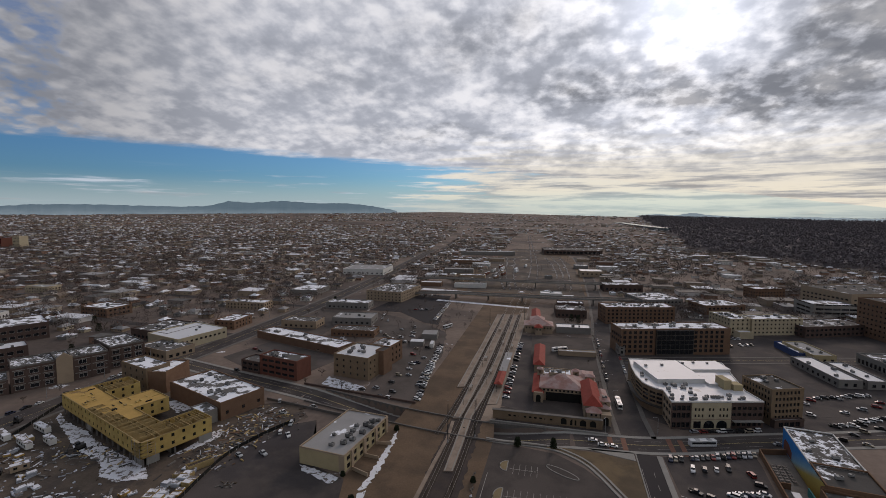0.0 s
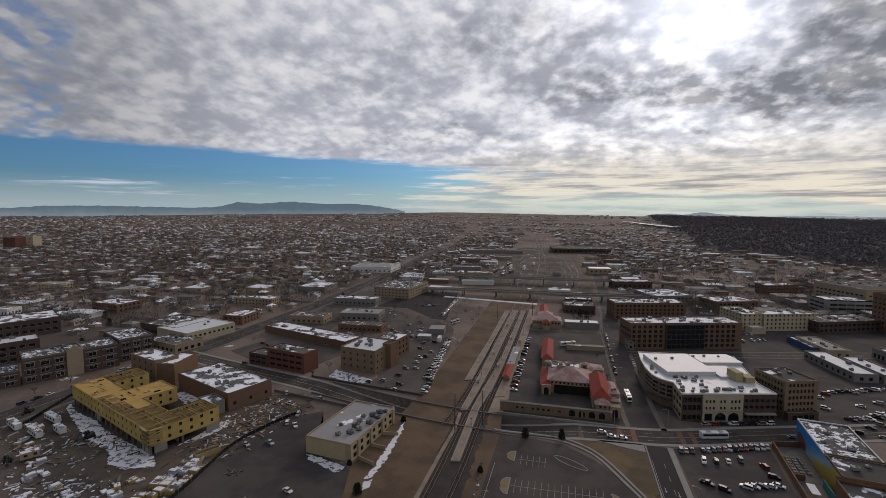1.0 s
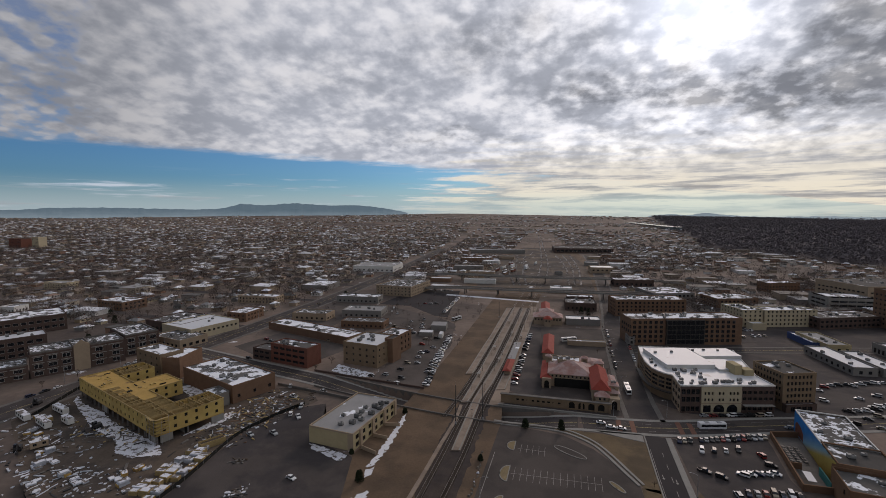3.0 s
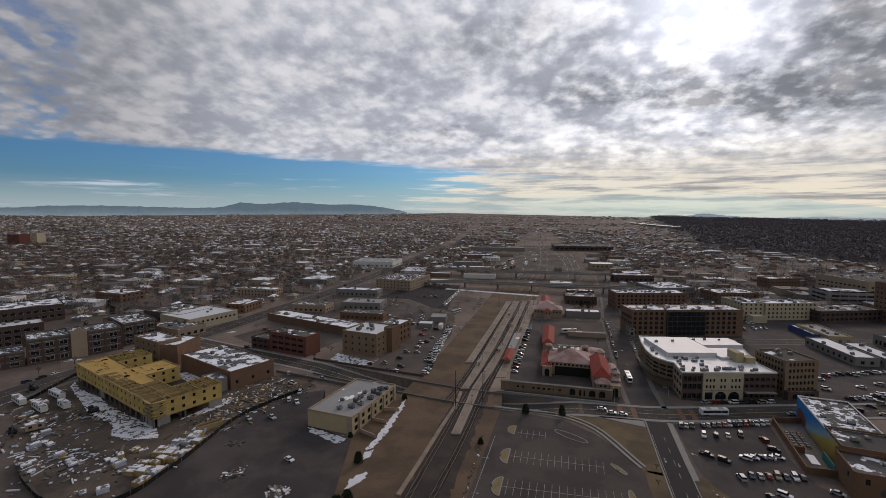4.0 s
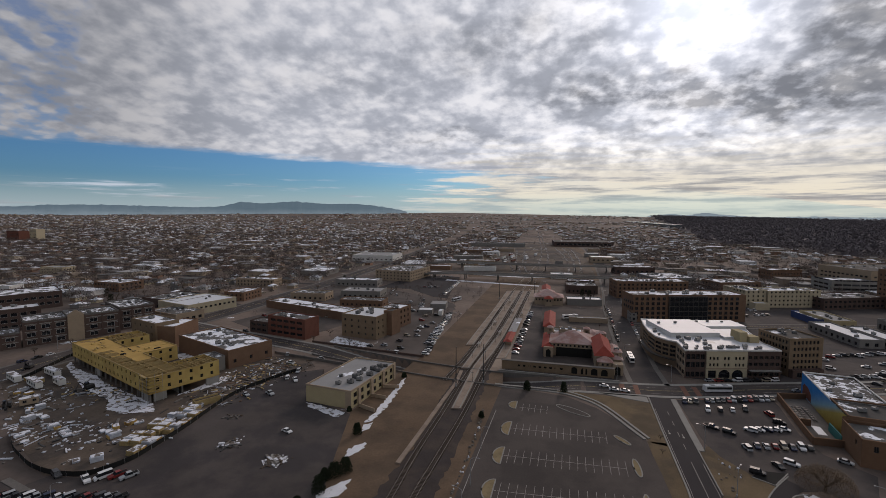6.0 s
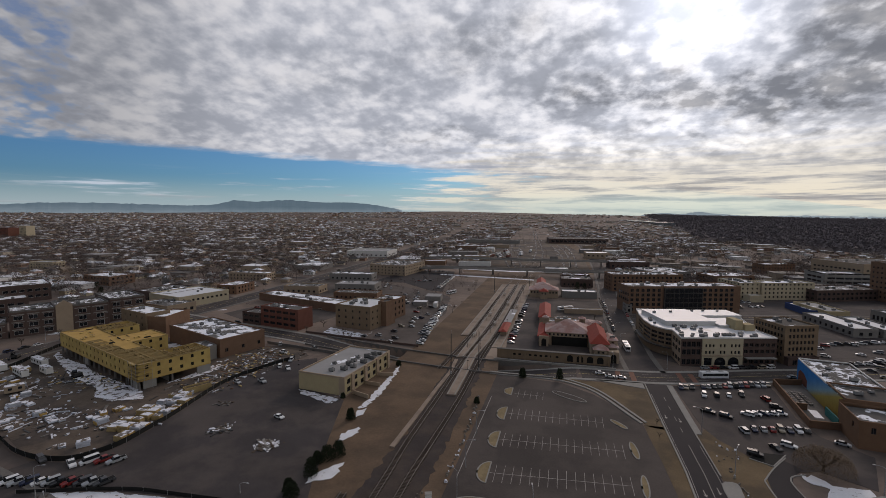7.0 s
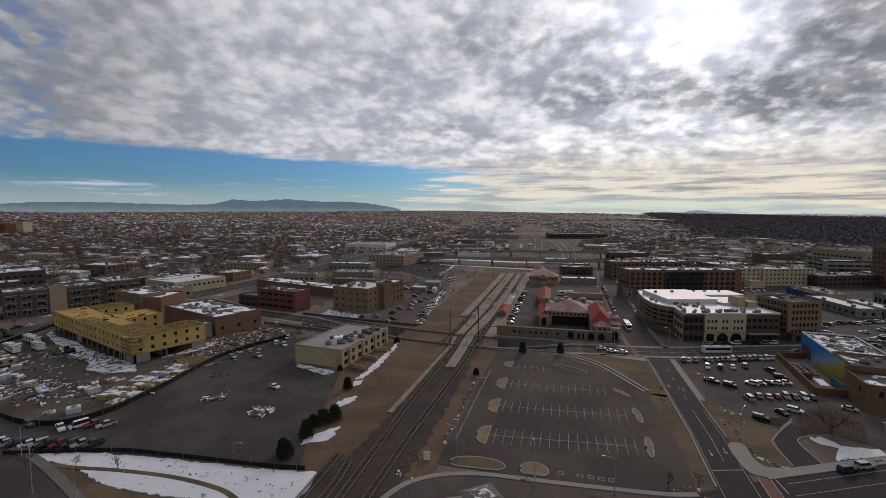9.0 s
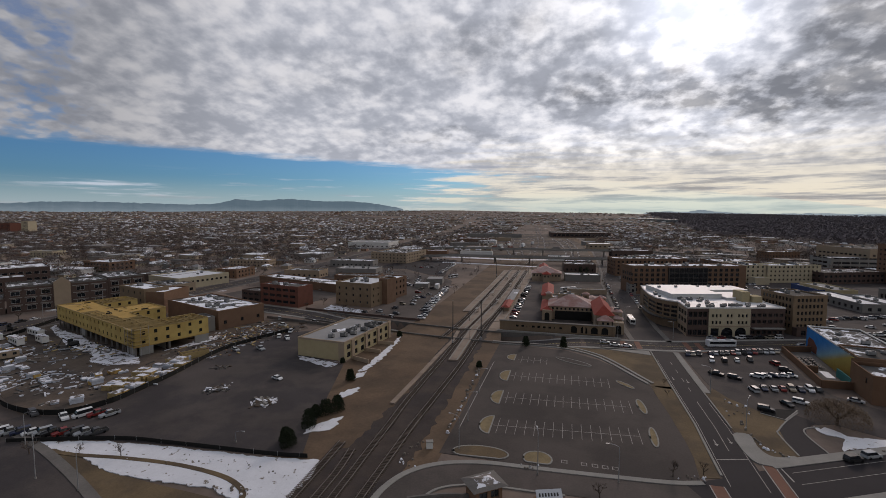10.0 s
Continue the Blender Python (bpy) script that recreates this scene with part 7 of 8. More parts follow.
for _ in range(11000):
    a, u = d.uniform(0, math.tau), math.sqrt(d.random())
    top = 1.8 + 5.2 * math.sqrt(max(0, 1 - u * u)) * (1 + 0.2 * noise.noise(Vector((3 * math.cos(a), 3 * math.sin(a), u * 3))))
    c = Vector((7.2 * u * math.cos(a), 7.2 * u * math.sin(a), top * d.uniform(0.45, 1)))
    e = c + Vector((d.uniform(-0.8, 0.8), d.uniform(-0.8, 0.8), d.uniform(-1.1, 0.5)))
    o = Vector((d.uniform(-1, 1), d.uniform(-1, 1), 0)).normalized() * 0.024
    twigs.face([c - o, c + o, e])
part("trunk", s, BARK, t)
part("crown", twigs, WILLOW, t)

# ---- poles, lamps, signs ----
def street_lamp(x, y, height=9.5, turn=0, arm=2.2, mat=None, group="street lamps"):
    l = thing("street_lamp", pose(x, y, 0.05, 0, 0, turn), "tall grey metal street lamp with a curved arm", "street lamp", group)
    s = Shape()
    s.tube((0, 0, 0), (0, 0, 0.5), 0.2, 0.18, 8, 0, True)
    part("base", s, CONCRETE, l)
    s = Shape()
    s.tube((0, 0, 0.4), (0, 0, height - 0.8), 0.11, 0.07, 7)
    part("pole", s, mat or METAL, l)
    s = Shape()
    last = (0, 0, height - 0.8)
    for k in range(1, 6):
        u = math.pi / 2 * k / 5
        here = (arm * (1 - math.cos(u)), 0, height - 0.8 + 0.8 * math.sin(u))
        s.tube(last, here, 0.06, 0.05, 6)
        last = here
    part("arm", s, mat or METAL, l)
    s = Shape()
    s.box(arm - 0.1, -0.14, height - 0.08, arm + 0.6, 0.14, height + 0.06, bottom=True)
    part("lamp_head", s, mat or METAL, l)


for x, y, h, turn in ((11.9, 105.6, 8.4, 180), (-5.1, 104.2, 9.8, 100), (-24.4, 110.5, 8.6, 170), (-25.4, 126, 8.5, 0), (-26.2, 147, 8.0, 0), (46.2, 167.0, 8.5, 170), (47.6, 140.5, 8.5, 60), (-110.2, 73.9, 9.5, 150), (-96.8, 73, 9.0, 130), (-127.6, 83.2, 9.0, 20), (82, 141, 8, 170), (48.5, 232, 8.5, 200), (24, 226.4, 8.5, 250), (-79.4, 98.8, 3.2, 0)):
    street_lamp(x, y, h, turn)
for k in range(9):
    street_lamp(31.0 + 0.05 * k, 262 + 26 * k, 8.5, 0)
    street_lamp(-280 + 0.4 * k, 190 + 34 * k, 9.5, 0)
for x, y, h in ((-47.3, 197.6, 19.2), (-36.1, 205.4, 19.0), (-60.5, 420, 16), (-30, 440, 16)):
    p = thing("signal_mast", pose(x, y, 0), "tall dark communications mast beside the tracks", "mast", "masts")
    s = Shape()
    s.tube((0, 0, -0.2), (0, 0, h), 0.26, 0.16, 8, 0, True)
    part("pole", s, DARK_METAL, p)
    s = Shape()
    s.tube((0, 0, h), (0, 0, h + 1.6), 0.03, 0.02, 5)
    part("aerial", s, METAL, p)
    s = Shape()
    s.box(-0.35, -0.5, 0.8, 0.35, -0.2, 2.2, bottom=True)
    part("equipment_box", s, METAL, p)


def sign(x, y, z, turn, tilt, w, h, label, bars):
    """A board on a dark plinth; its writing is shown as plain bars."""
    g = thing("sign_board", pose(x, y, 0, 0, 0, turn), label, "sign", "signs")
    s = Shape()
    s.box(-w / 2 - 0.3, -0.2, 0, w / 2 + 0.3, 1.6, z)
    part("plinth", s, STUCCO_ADOBE, g)
    face = part("board", Shape(), MEMBRANE, g)
    s = Shape()
    s.box(-w / 2, -0.12, 0, w / 2, 0.12, h, bottom=True)
    face.data = s.mesh("board", [MEMBRANE])
    face.matrix_basis = pose(0, 0.2, z, -tilt, 0, 0)
    for u, v, bw, bh in bars:
        s = Shape()
        s.box(u, -0.16, v, u + bw, -0.12, v + bh, bottom=True)
        part("writing_bar", s, BLUE_WALL if bw > 0.5 else DARK_METAL, face)


kiosk = thing("kiosk", pose(-16.2, 89.6, 0, 0, 0, 38), "small brown kiosk with a snow-covered roof", "kiosk")
s = Shape()
facade(s, (0, 0), (6, 0), -0.2, 3.2, [(0.8, 2.6, 0.9, 2.4), (3.4, 5.2, 0.9, 2.4)])
facade(s, (6, 0), (6, 4.4), -0.2, 3.2, [(1.2, 3.2, 0.9, 2.4)])
facade(s, (6, 4.4), (0, 4.4), -0.2, 3.2)
facade(s, (0, 4.4), (0, 0), -0.2, 3.2)
part("wall", s, STUCCO_ADOBE, kiosk)
glaze(kiosk, (0, 0), (6, 0), [(0.8, 2.6, 0.9, 2.4), (3.4, 5.2, 0.9, 2.4)])
glaze(kiosk, (6, 0), (6, 4.4), [(1.2, 3.2, 0.9, 2.4)])
s = Shape()
s.hip(0, 0, 6, 4.4, 3.2, 0.9, 0.9)
part("roof", s, CONCRETE_DARK, kiosk)
s = Shape()
s.hip(0.6, 0.5, 5.4, 3.9, 3.52, 0.66, 0.3)
part("snow_cover", s, SNOW_CLEAN, kiosk)
sign(-2.0, 92.6, 1.8, 20, 40, 5.2, 1.9, "white sign with one line of dark lettering", [(-2.1 + 0.6 * k, 0.6, 0.34, 0.62) for k in range(7)])
s = Shape()
ribbon(s, smooth([(-30, 88), (-22, 91.5), (-13, 92.5), (-8, 91)], 5), 0.5, 0.7, 0, 0.8)
tagged(part("planter_wall", s, CONCRETE_DARK), "low curved concrete planter wall with snow", "wall")
slab("snow_patch", ragged([(-28, 87.6), (-20, 90.6), (-12, 91.6), (-8, 90), (-12, 88.6), (-22, 87)]), 0.2, SNOW_MAT, "snow in a kerbed planting bed", "snow", 0.15)
slab("snow_patch", ragged([(-65.5, 107), (-59, 112), (-60.5, 119), (-66, 111)]), 0.16, SNOW_MAT, "snow patch beside junipers", "snow", 0.1)
slab("snow_patch", ragged([(-68, 129), (-64, 137), (-65.5, 141), (-69, 135)]), 0.16, SNOW_MAT, "snow patch on the railway verge", "snow", 0.1)
slab("snow_patch", ragged([(-72, 154), (-70, 157), (-69.6, 170), (-72, 196), (-74, 204), (-73, 180)]), 0.16, SNOW_MAT, "line of snow beside a yard", "snow", 0.1)
slab("snow_patch", ragged([(-70.6, 147), (-68.4, 150), (-69, 155), (-71.6, 152)]), 0.16, SNOW_MAT, "snow patch on the railway verge", "snow", 0.1)
b = thing("utility_cabinet", pose(-31.5, 109, 0, 0, 0, 20), "small white utility cabinet beside the tracks", "cabinet")
s = Shape()
s.box(-0.8, -0.6, 0, 0.8, 0.6, 1.7)
part("body", s, STUCCO_WHITE, b)
s = Shape()
s.box(-0.9, -0.7, 1.7, 0.9, 0.7, 1.82)
part("lid", s, CONCRETE, b)

# ---- rocks and debris ----
def rocks(name, line_points, count, spread, size, label, z=0.08):
    d = random.Random(count)
    for k in range(count):
        u = (k + d.random()) / count * (len(line_points) - 1)
        i = min(int(u), len(line_points) - 2)
        a, b = line_points[i], line_points[i + 1]
        x, y = a[0] + (b[0] - a[0]) * (u - i) + d.uniform(-spread, spread), a[1] + (b[1] - a[1]) * (u - i) + d.uniform(-spread, spread)
        s = Shape()
        r = size * d.uniform(0.5, 1.2)
        ring = [(r * d.uniform(0.7, 1.1) * math.cos(math.tau * j / 6), r * d.uniform(0.7, 1.1) * math.sin(math.tau * j / 6)) for j in range(6)]
        n = len(s.v)
        s.v += [(p, q, -0.1) for p, q in ring] + [(p * 0.6, q * 0.6, r * d.uniform(0.5, 0.8)) for p, q in ring]
        s.f += [(j, (j + 1) % 6, 6 + (j + 1) % 6, 6 + j) for j in range(6)] + [tuple(range(6, 12))]
        s.s += [0] * 7
        tagged(part(name, s, STONE if d.random() < 0.6 else SNOW_CLEAN, at=pose(x, y, z)), label, "rock", "loose rocks")


rocks("boulder", [(-31, 178), (-30, 163), (-29.6, 142), (-29.2, 117)], 46, 0.5, 0.6, "pale boulder lining the parking lot")
rocks("boulder", [(47.7, 146), (47.6, 136), (48.4, 130), (52, 127)], 24, 0.4, 0.5, "pale boulder edging the verge")
rocks("boulder", [(66, 131), (83, 139)], 14, 0.4, 0.5, "dark boulder edging the snow")
rocks("boulder", [(-32, 100), (-37, 104), (-33, 112)], 16, 1.6, 0.5, "rock on bare ground")
rocks("boulder", [(24, 110), (31, 112)], 12, 1.3, 0.4, "rock in a planting bed")
rocks("boulder", [(-9, 106.5), (-5, 107)], 8, 1.0, 0.4, "rock in a planting bed", 0.2)
rocks("boulder", [(48, 162), (54, 153), (47, 150)], 18, 2.0, 0.45, "lump of rubble on a verge")
rocks("boulder", [(-112, 87), (-80, 89), (-58, 91)], 40, 2.6, 0.3, "dark rock in the snow", 0.16)
rocks("boulder", [(-70, 80), (-62, 82)], 12, 1.6, 0.5, "dark rock in the snow", 0.16)

# ---- the building yard ----
STACKS = []


def lumber_stack(x, y, turn, size=1.0, kind=None):
    kind = dice.randrange(4) if kind is None else kind
    if not STACKS:
        for k in range(4):
            st = thing("lumber_stack", pose(-236 - 4 * k, 152, 0, 0, 0, -20), ("stack of raw yellow lumber with snow on top", "stack of white-wrapped lumber", "stack of strand board sheets dusted with snow", "low stack of grey wrapped boards")[k], "lumber stack", "lumber stacks")
            layers = (3, 3, 2, 1)[k]
            for n in range(layers):
                s = Shape()
                o = 0.12 * ((n * 5 + k) % 3 - 1)
                s.box(-1.9 + o, -1.1, n * 0.66 + 0.02, 1.9 + o, 1.1, n * 0.66 + 0.62, bottom=True)
                part("board_pack", s, (LUMBER, TARP, OSB_DECK, TARP)[k], st)
            s = Shape()
            s.box(-1.6, -0.9, layers * 0.66 - 0.04, 1.7, 1.0, layers * 0.66 + 0.06)
            part("snow_cap", s, SNOW_CLEAN, st)
            STACKS.append(st)
    st = copy_thing(STACKS[kind], pose(x, y, 0.06, 0, 0, turn))
    st.scale = (size, size * 1.15, size)


# three deep along the fence, then heaps further back
for k in range(12):
    for row in range(3):
        if (k * 3 + row * 5) % 7 != 5:
            lumber_stack(-135.2 - 0.3 * k - 4.3 * row + dice.uniform(-0.5, 0.5), 112.5 + 3.1 * k + 2.2 * row + dice.uniform(-0.5, 0.5), 8 + dice.uniform(-8, 8), dice.uniform(0.75, 1.05), dice.choice((0, 2, 2, 0, 1) if row < 2 else (1, 3, 0)))
for cx, cy, n, near in ((-157, 128, 4, 4), (-150, 119, 3, 3), (-159, 120.6, 2, 2), (-146, 104, 2, 3), (-171, 117, 4, 3), (-178, 117, 2, 3), (-184, 113, 2, 2), (-193, 124, 5, 5), (-222, 141, 4, 5), (-234, 141, 3, 4), (-205, 128, 4, 5), (-178, 108, 2, 2)):
    for _ in range(n):
        lumber_stack(cx + dice.uniform(-near, near), cy + dice.uniform(-near, near), -22 + dice.choice((0, 90)) + dice.uniform(-15, 15), dice.uniform(0.6, 0.95), dice.choice((1, 3, 1, 3, 2, 3)))


def scatter(label, cx, cy, rx, ry, n, mats, seed):
    """Loose boards and scraps lying about: too many to tell apart."""
    d = random.Random(seed)
    s = Shape()
    for _ in range(n):
        x, y, a = cx + d.gauss(0, rx), cy + d.gauss(0, ry), d.uniform(0, math.pi)
        l, w, h = d.choice((0.3, 0.5, 0.8, 1.8)) * d.uniform(0.6, 1.4), d.uniform(0.1, 0.45), d.uniform(0.12, 0.5)
        c, q = math.cos(a), math.sin(a)
        pts = [(x + u * c - v * q, y + u * q + v * c) for u, v in ((-l, -w), (l, -w), (l, w), (-l, w))]
        s.prism(pts, 0.02, h, d.randrange(len(mats)))
    tagged(part("scrap_timber", s, mats), label, "debris", "", "stuff")


JUNK = [BARK, TARP, CONCRETE_DARK, SNOW_CLEAN, DARK_METAL, BRICK_BROWN, CONCRETE_DARK, LUMBER]
scatter("scattered boards and snow-dusted building scraps", -146, 184, 8, 8, 260, JUNK, 1)
scatter("scattered boards and building scraps", -146, 202, 9, 6, 160, JUNK, 2)
scatter("scattered boards in front of a building shell", -146, 165, 6, 8, 170, JUNK, 3)
scatter("scattered wrapped bundles and scraps on dirt", -175, 118, 18, 7, 200, [TARP, SNOW_CLEAN, TARP, CONCRETE_DARK, DARK_METAL], 4)
scatter("scattered scraps and pallets on dirt", -215, 138, 16, 8, 160, [TARP, SNOW_CLEAN, BARK, CONCRETE_DARK], 5)
scatter("boards and rubble half buried in snow", -196, 150, 12, 4, 90, [DARK_METAL, CONCRETE_DARK, LUMBER], 6)
scatter("scrap wood and rubble on a verge", -123, 145, 1.8, 1.8, 22, [CONCRETE_DARK, BARK, DARK_METAL], 7)
scatter("heap of broken concrete with snow on it", -88, 121.6, 1.5, 1.4, 90, [CONCRETE_DARK, SNOW_CLEAN, BARK, CONCRETE], 8)
scatter("boards and rubble in a dark pit", -109.4, 127.6, 1.6, 1.9, 60, [DARK_METAL, BARK, CONCRETE_DARK, SNOW_CLEAN], 9)

for x, y, turn, l in ((-232, 147, -18, 12), (-224, 152, -18, 8), (-240, 160, -15, 12), (-250, 150, -18, 12), (-212, 132, 60, 6)):
    c = thing("site_trailer", pose(x, y, 0.05, 0, 0, turn), "white site trailer with a snowy roof", "trailer", "site trailers")
    s = Shape()
    s.box(-l / 2, -1.3, 0.6, l / 2, 1.3, 3.2, bottom=True)
    part("body", s, STUCCO_WHITE if l > 7 else STUCCO_TAN, c)
    s = Shape()
    s.box(-l / 2, -1.35, 3.2, l / 2, 1.35, 3.32)
    part("roof", s, SNOW_CLEAN, c)
    for k in range(int(l / 3)):
        part("window", window_mesh(1.2, 1.0, FRAME_DARK, 2), [], c, at=pose(-l / 2 + 1 + 3 * k, -1.31, 1.6))
    for a in (-l / 3, l / 3):
        s = Shape()
        s.box(a - 0.3, -1.1, 0, a + 0.3, 1.1, 0.6)
        part("axle_block", s, DARK_METAL, c)
for x, y, turn in ((-262, 164, 30), (-206, 152, -10), (-218, 128, 50)):
    c = thing("excavator", pose(x, y, 0.05, 0, 0, turn), "dark tracked digger on the building site", "excavator", "diggers")
    for a in (-1.0, 1.0):
        s = Shape()
        s.box(a - 0.3, -1.8, 0, a + 0.3, 1.8, 0.8)
        part("crawler_track", s, RUBBER, c)
    s = Shape()
    s.box(-1.3, -1.5, 0.8, 1.3, 1.6, 2.0)
    part("body", s, DARK_METAL, c)
    s = Shape()
    s.box(-1.2, -1.4, 2.0, -0.1, 0.2, 3.1)
    part("cab", s, GLASS, c)
    s = Shape()
    s.tube((0.4, -1.3, 1.8), (0.4, -3.8, 4.4), 0.25, 0.2, 6)
    s.tube((0.4, -3.8, 4.4), (0.4, -5.6, 1.4), 0.2, 0.14, 6)
    part("boom", s, DARK_METAL, c)
    s = Shape()
    s.box(-0.1, -6.0, 0.6, 0.9, -5.2, 1.5, bottom=True)
    part("bucket", s, DARK_METAL, c)
c = thing("shipping_crate", pose(-143.0, 153, 0.05, 0, 0, 62), "brown steel skip full of scrap wood", "skip")
s = Shape()
s.box(-5, -1.6, 0, 5, 1.6, 0.3)
s.box(-5, -1.6, 0.3, 5, -1.4, 2.6)
s.box(-5, 1.4, 0.3, 5, 1.6, 2.6)
s.box(-5, -1.4, 0.3, -4.8, 1.4, 2.6)
part("bin", s, LUMBER, c)
s = Shape()
s.box(-4.8, -1.4, 1.6, 4.9, 1.4, 2.0)
part("load", s, BARK, c)

# fences
def fence(label, points, height, spacing, cloth):
    f = thing("site_fence", pose(0, 0, 0), label, "fence", "fences")
    s = Shape()
    ribbon(s, points, 0.05, height, 0, height - 0.05)
    part("mesh_panel", s, cloth, f)
    last = None
    for p in points:
        if last is None or math.dist(p, last) > spacing:
            s = Shape()
            s.tube((*p, 0), (*p, height + 0.15), 0.05, 0.05, 5)
            part("post", s, METAL, f)
            last = p


fence("dark cloth-covered fence round a building site", FENCE, 1.7, 4.0, CLOTH_AND_SHADE)
fence("dark fence along the snow bank", smooth([(-135, 83.6), (-110, 91.9), (-94, 93.8), (-68, 95.6), (-58, 97)], 6), 1.1, 5.0, CLOTH_AND_SHADE)
fence("dark fence along a street below an avenue", line([(-246, 148), (-262, 184), (-258, 214)]), 1.7, 4.0, CLOTH_AND_SHADE)
s = Shape()
ribbon(s, line([(-75, 236), (-108, 240), (-130, 243), (-150, 246)]), 0.5, 1.2, 0, 1.4)
tagged(part("lot_wall", s, BRICK_DARK), "dark low wall between a parking lot and the underpass", "wall")
s = Shape()
ribbon(s, line([(-158, 220), (-128, 215), (-84, 208)]), 0.5, 1.4, 0, 1.5)
tagged(part("lot_wall", s, CONCRETE_DARK), "stained low concrete wall beside the underpass", "wall")

# ---- the town to the horizon ----
ROOFS = islands("house_roofs", [(0.16, 0.145, 0.135), (0.66, 0.67, 0.70), (0.13, 0.10, 0.08), (0.085, 0.08, 0.078), (0.22, 0.20, 0.18), (0.20, 0.16, 0.125), (0.50, 0.50, 0.52), (0.12, 0.105, 0.095), (0.26, 0.18, 0.14), (0.74, 0.75, 0.77), (0.60, 0.61, 0.63)])
WALLS = islands("house_walls", [(0.36, 0.29, 0.21), (0.48, 0.42, 0.33), (0.24, 0.21, 0.19), (0.28, 0.17, 0.12), (0.60, 0.58, 0.55), (0.30, 0.24, 0.18)])
FLATS = islands("hall_roofs", [(0.66, 0.67, 0.70), (0.30, 0.295, 0.29), (0.12, 0.115, 0.11), (0.58, 0.59, 0.62), (0.20, 0.18, 0.16)])
OPENINGS = FRAME_DARK


def turned(x, y, a, pts):
    c, q = math.cos(a), math.sin(a)
    return [(x + u * c - v * q, y + u * q + v * c) for u, v in pts]


def house_into(walls, roofs, x, y, a, w, d, h, up, flat, z=0.0, windows=None):
    base = turned(x, y, a, [(-w / 2, -d / 2), (w / 2, -d / 2), (w / 2, d / 2), (-w / 2, d / 2)])
    n = len(walls.v)
    walls.v += [(*p, z - 0.5) for p in base] + [(*p, z + h) for p in base]
    walls.f += [(n, n + 1, n + 5, n + 4), (n + 1, n + 2, n + 6, n + 5), (n + 2, n + 3, n + 7, n + 6), (n + 3, n, n + 4, n + 7)]
    walls.s += [0] * 4
    if windows is not None:
        for u in (-0.28, 0.05, 0.3):
            p = turned(x, y, a, [(u * w, -d / 2 - 0.04), (u * w + 1.3, -d / 2 - 0.04)])
            windows.face([(*p[0], z + 1.0), (*p[1], z + 1.0), (*p[1], z + 2.3), (*p[0], z + 2.3)])
    e = 0.5
    eave = turned(x, y, a, [(-w / 2 - e, -d / 2 - e), (w / 2 + e, -d / 2 - e), (w / 2 + e, d / 2 + e), (-w / 2 - e, d / 2 + e)])
    n = len(roofs.v)
    if flat:
        roofs.v += [(*p, z + h) for p in eave] + [(*p, z + h + 0.4) for p in eave]
        roofs.f += [(n + 4, n + 5, n + 6, n + 7), (n, n + 1, n + 5, n + 4), (n + 1, n + 2, n + 6, n + 5), (n + 2, n + 3, n + 7, n + 6), (n + 3, n, n + 4, n + 7)]
        roofs.s += [0] * 5
    else:
        cut = 0.0 if (int(x * 7 + y * 3)) % 2 else d / 2
        ridge = turned(x, y, a, [(-w / 2 - e + cut, 0), (w / 2 + e - cut, 0)])
        roofs.v += [(*p, z + h) for p in eave] + [(*p, z + h + up) for p in ridge]
        roofs.f += [(n, n + 1, n + 5, n + 4), (n + 2, n + 3, n + 4, n + 5), (n + 1, n + 2, n + 5), (n + 3, n, n + 4)]
        roofs.s += [0] * 4


def twig_tree(s, d, x, y, z, h, count, thick=0.055):
    r = h * 0.38
    w = 0.02 * h
    s.face([(x - w, y, z - 0.3), (x + w, y, z - 0.3), (x, y, z + h * 0.6)])
    for _ in range(count):
        a, u = d.uniform(0, math.tau), math.sqrt(d.random())
        cx, cy, cz = x + r * u * math.cos(a), y + r * u * math.sin(a), z + h * (0.34 + 0.62 * d.random() * (1.1 - 0.6 * u))
        l = h * 0.17
        ex, ey, ez = cx + d.uniform(-l, l), cy + d.uniform(-l, l), cz + d.uniform(-0.2, 1) * l
        o = d.uniform(0, math.tau)
        t = h * thick
        s.face([(cx - t * math.cos(o), cy - t * math.sin(o), cz), (cx + t * math.cos(o), cy + t * math.sin(o), cz), (ex, ey, ez)])


def free(x, y, margin=6):
    if not (-1.72 * y - 60 < x < 0.62 * y + 40):
        return False
    avenue = -262 - max(0, y - 450) * 0.085 - max(0, y - 1300) * 0.05
    if abs(x - avenue) < 17:
        return False
    if y < 1950 and -125 - max(0, y - 700) * 0.035 < x < 66 - max(0, y - 800) * 0.12 and not (y > 1250 and x > -20):
        return False
    if -262 < x < 62 and y < 600 or -190 < x < 62 and y < 680:
        return False
    if x > 62 and y < 470:
        return False
    if x > 30 and abs(x - (48 - (y - 790) * 0.02)) < 12 and y < 1200:
        return False
    if x < -290 and y < 285 and x > -480:
        return False
    return all(math.hypot(x - a, y - b) > r + margin for a, b, r in FOOTPRINTS)


def wooded(x, y):
    """The dark woods along the river."""
    edge = 370 + max(0.0, 1390 - y) * 0.40 + max(0.0, y - 1390) * 0.11
    return x > edge + 45 * noise.noise(Vector((x / 200, y / 200, 1.0))) and y > 940


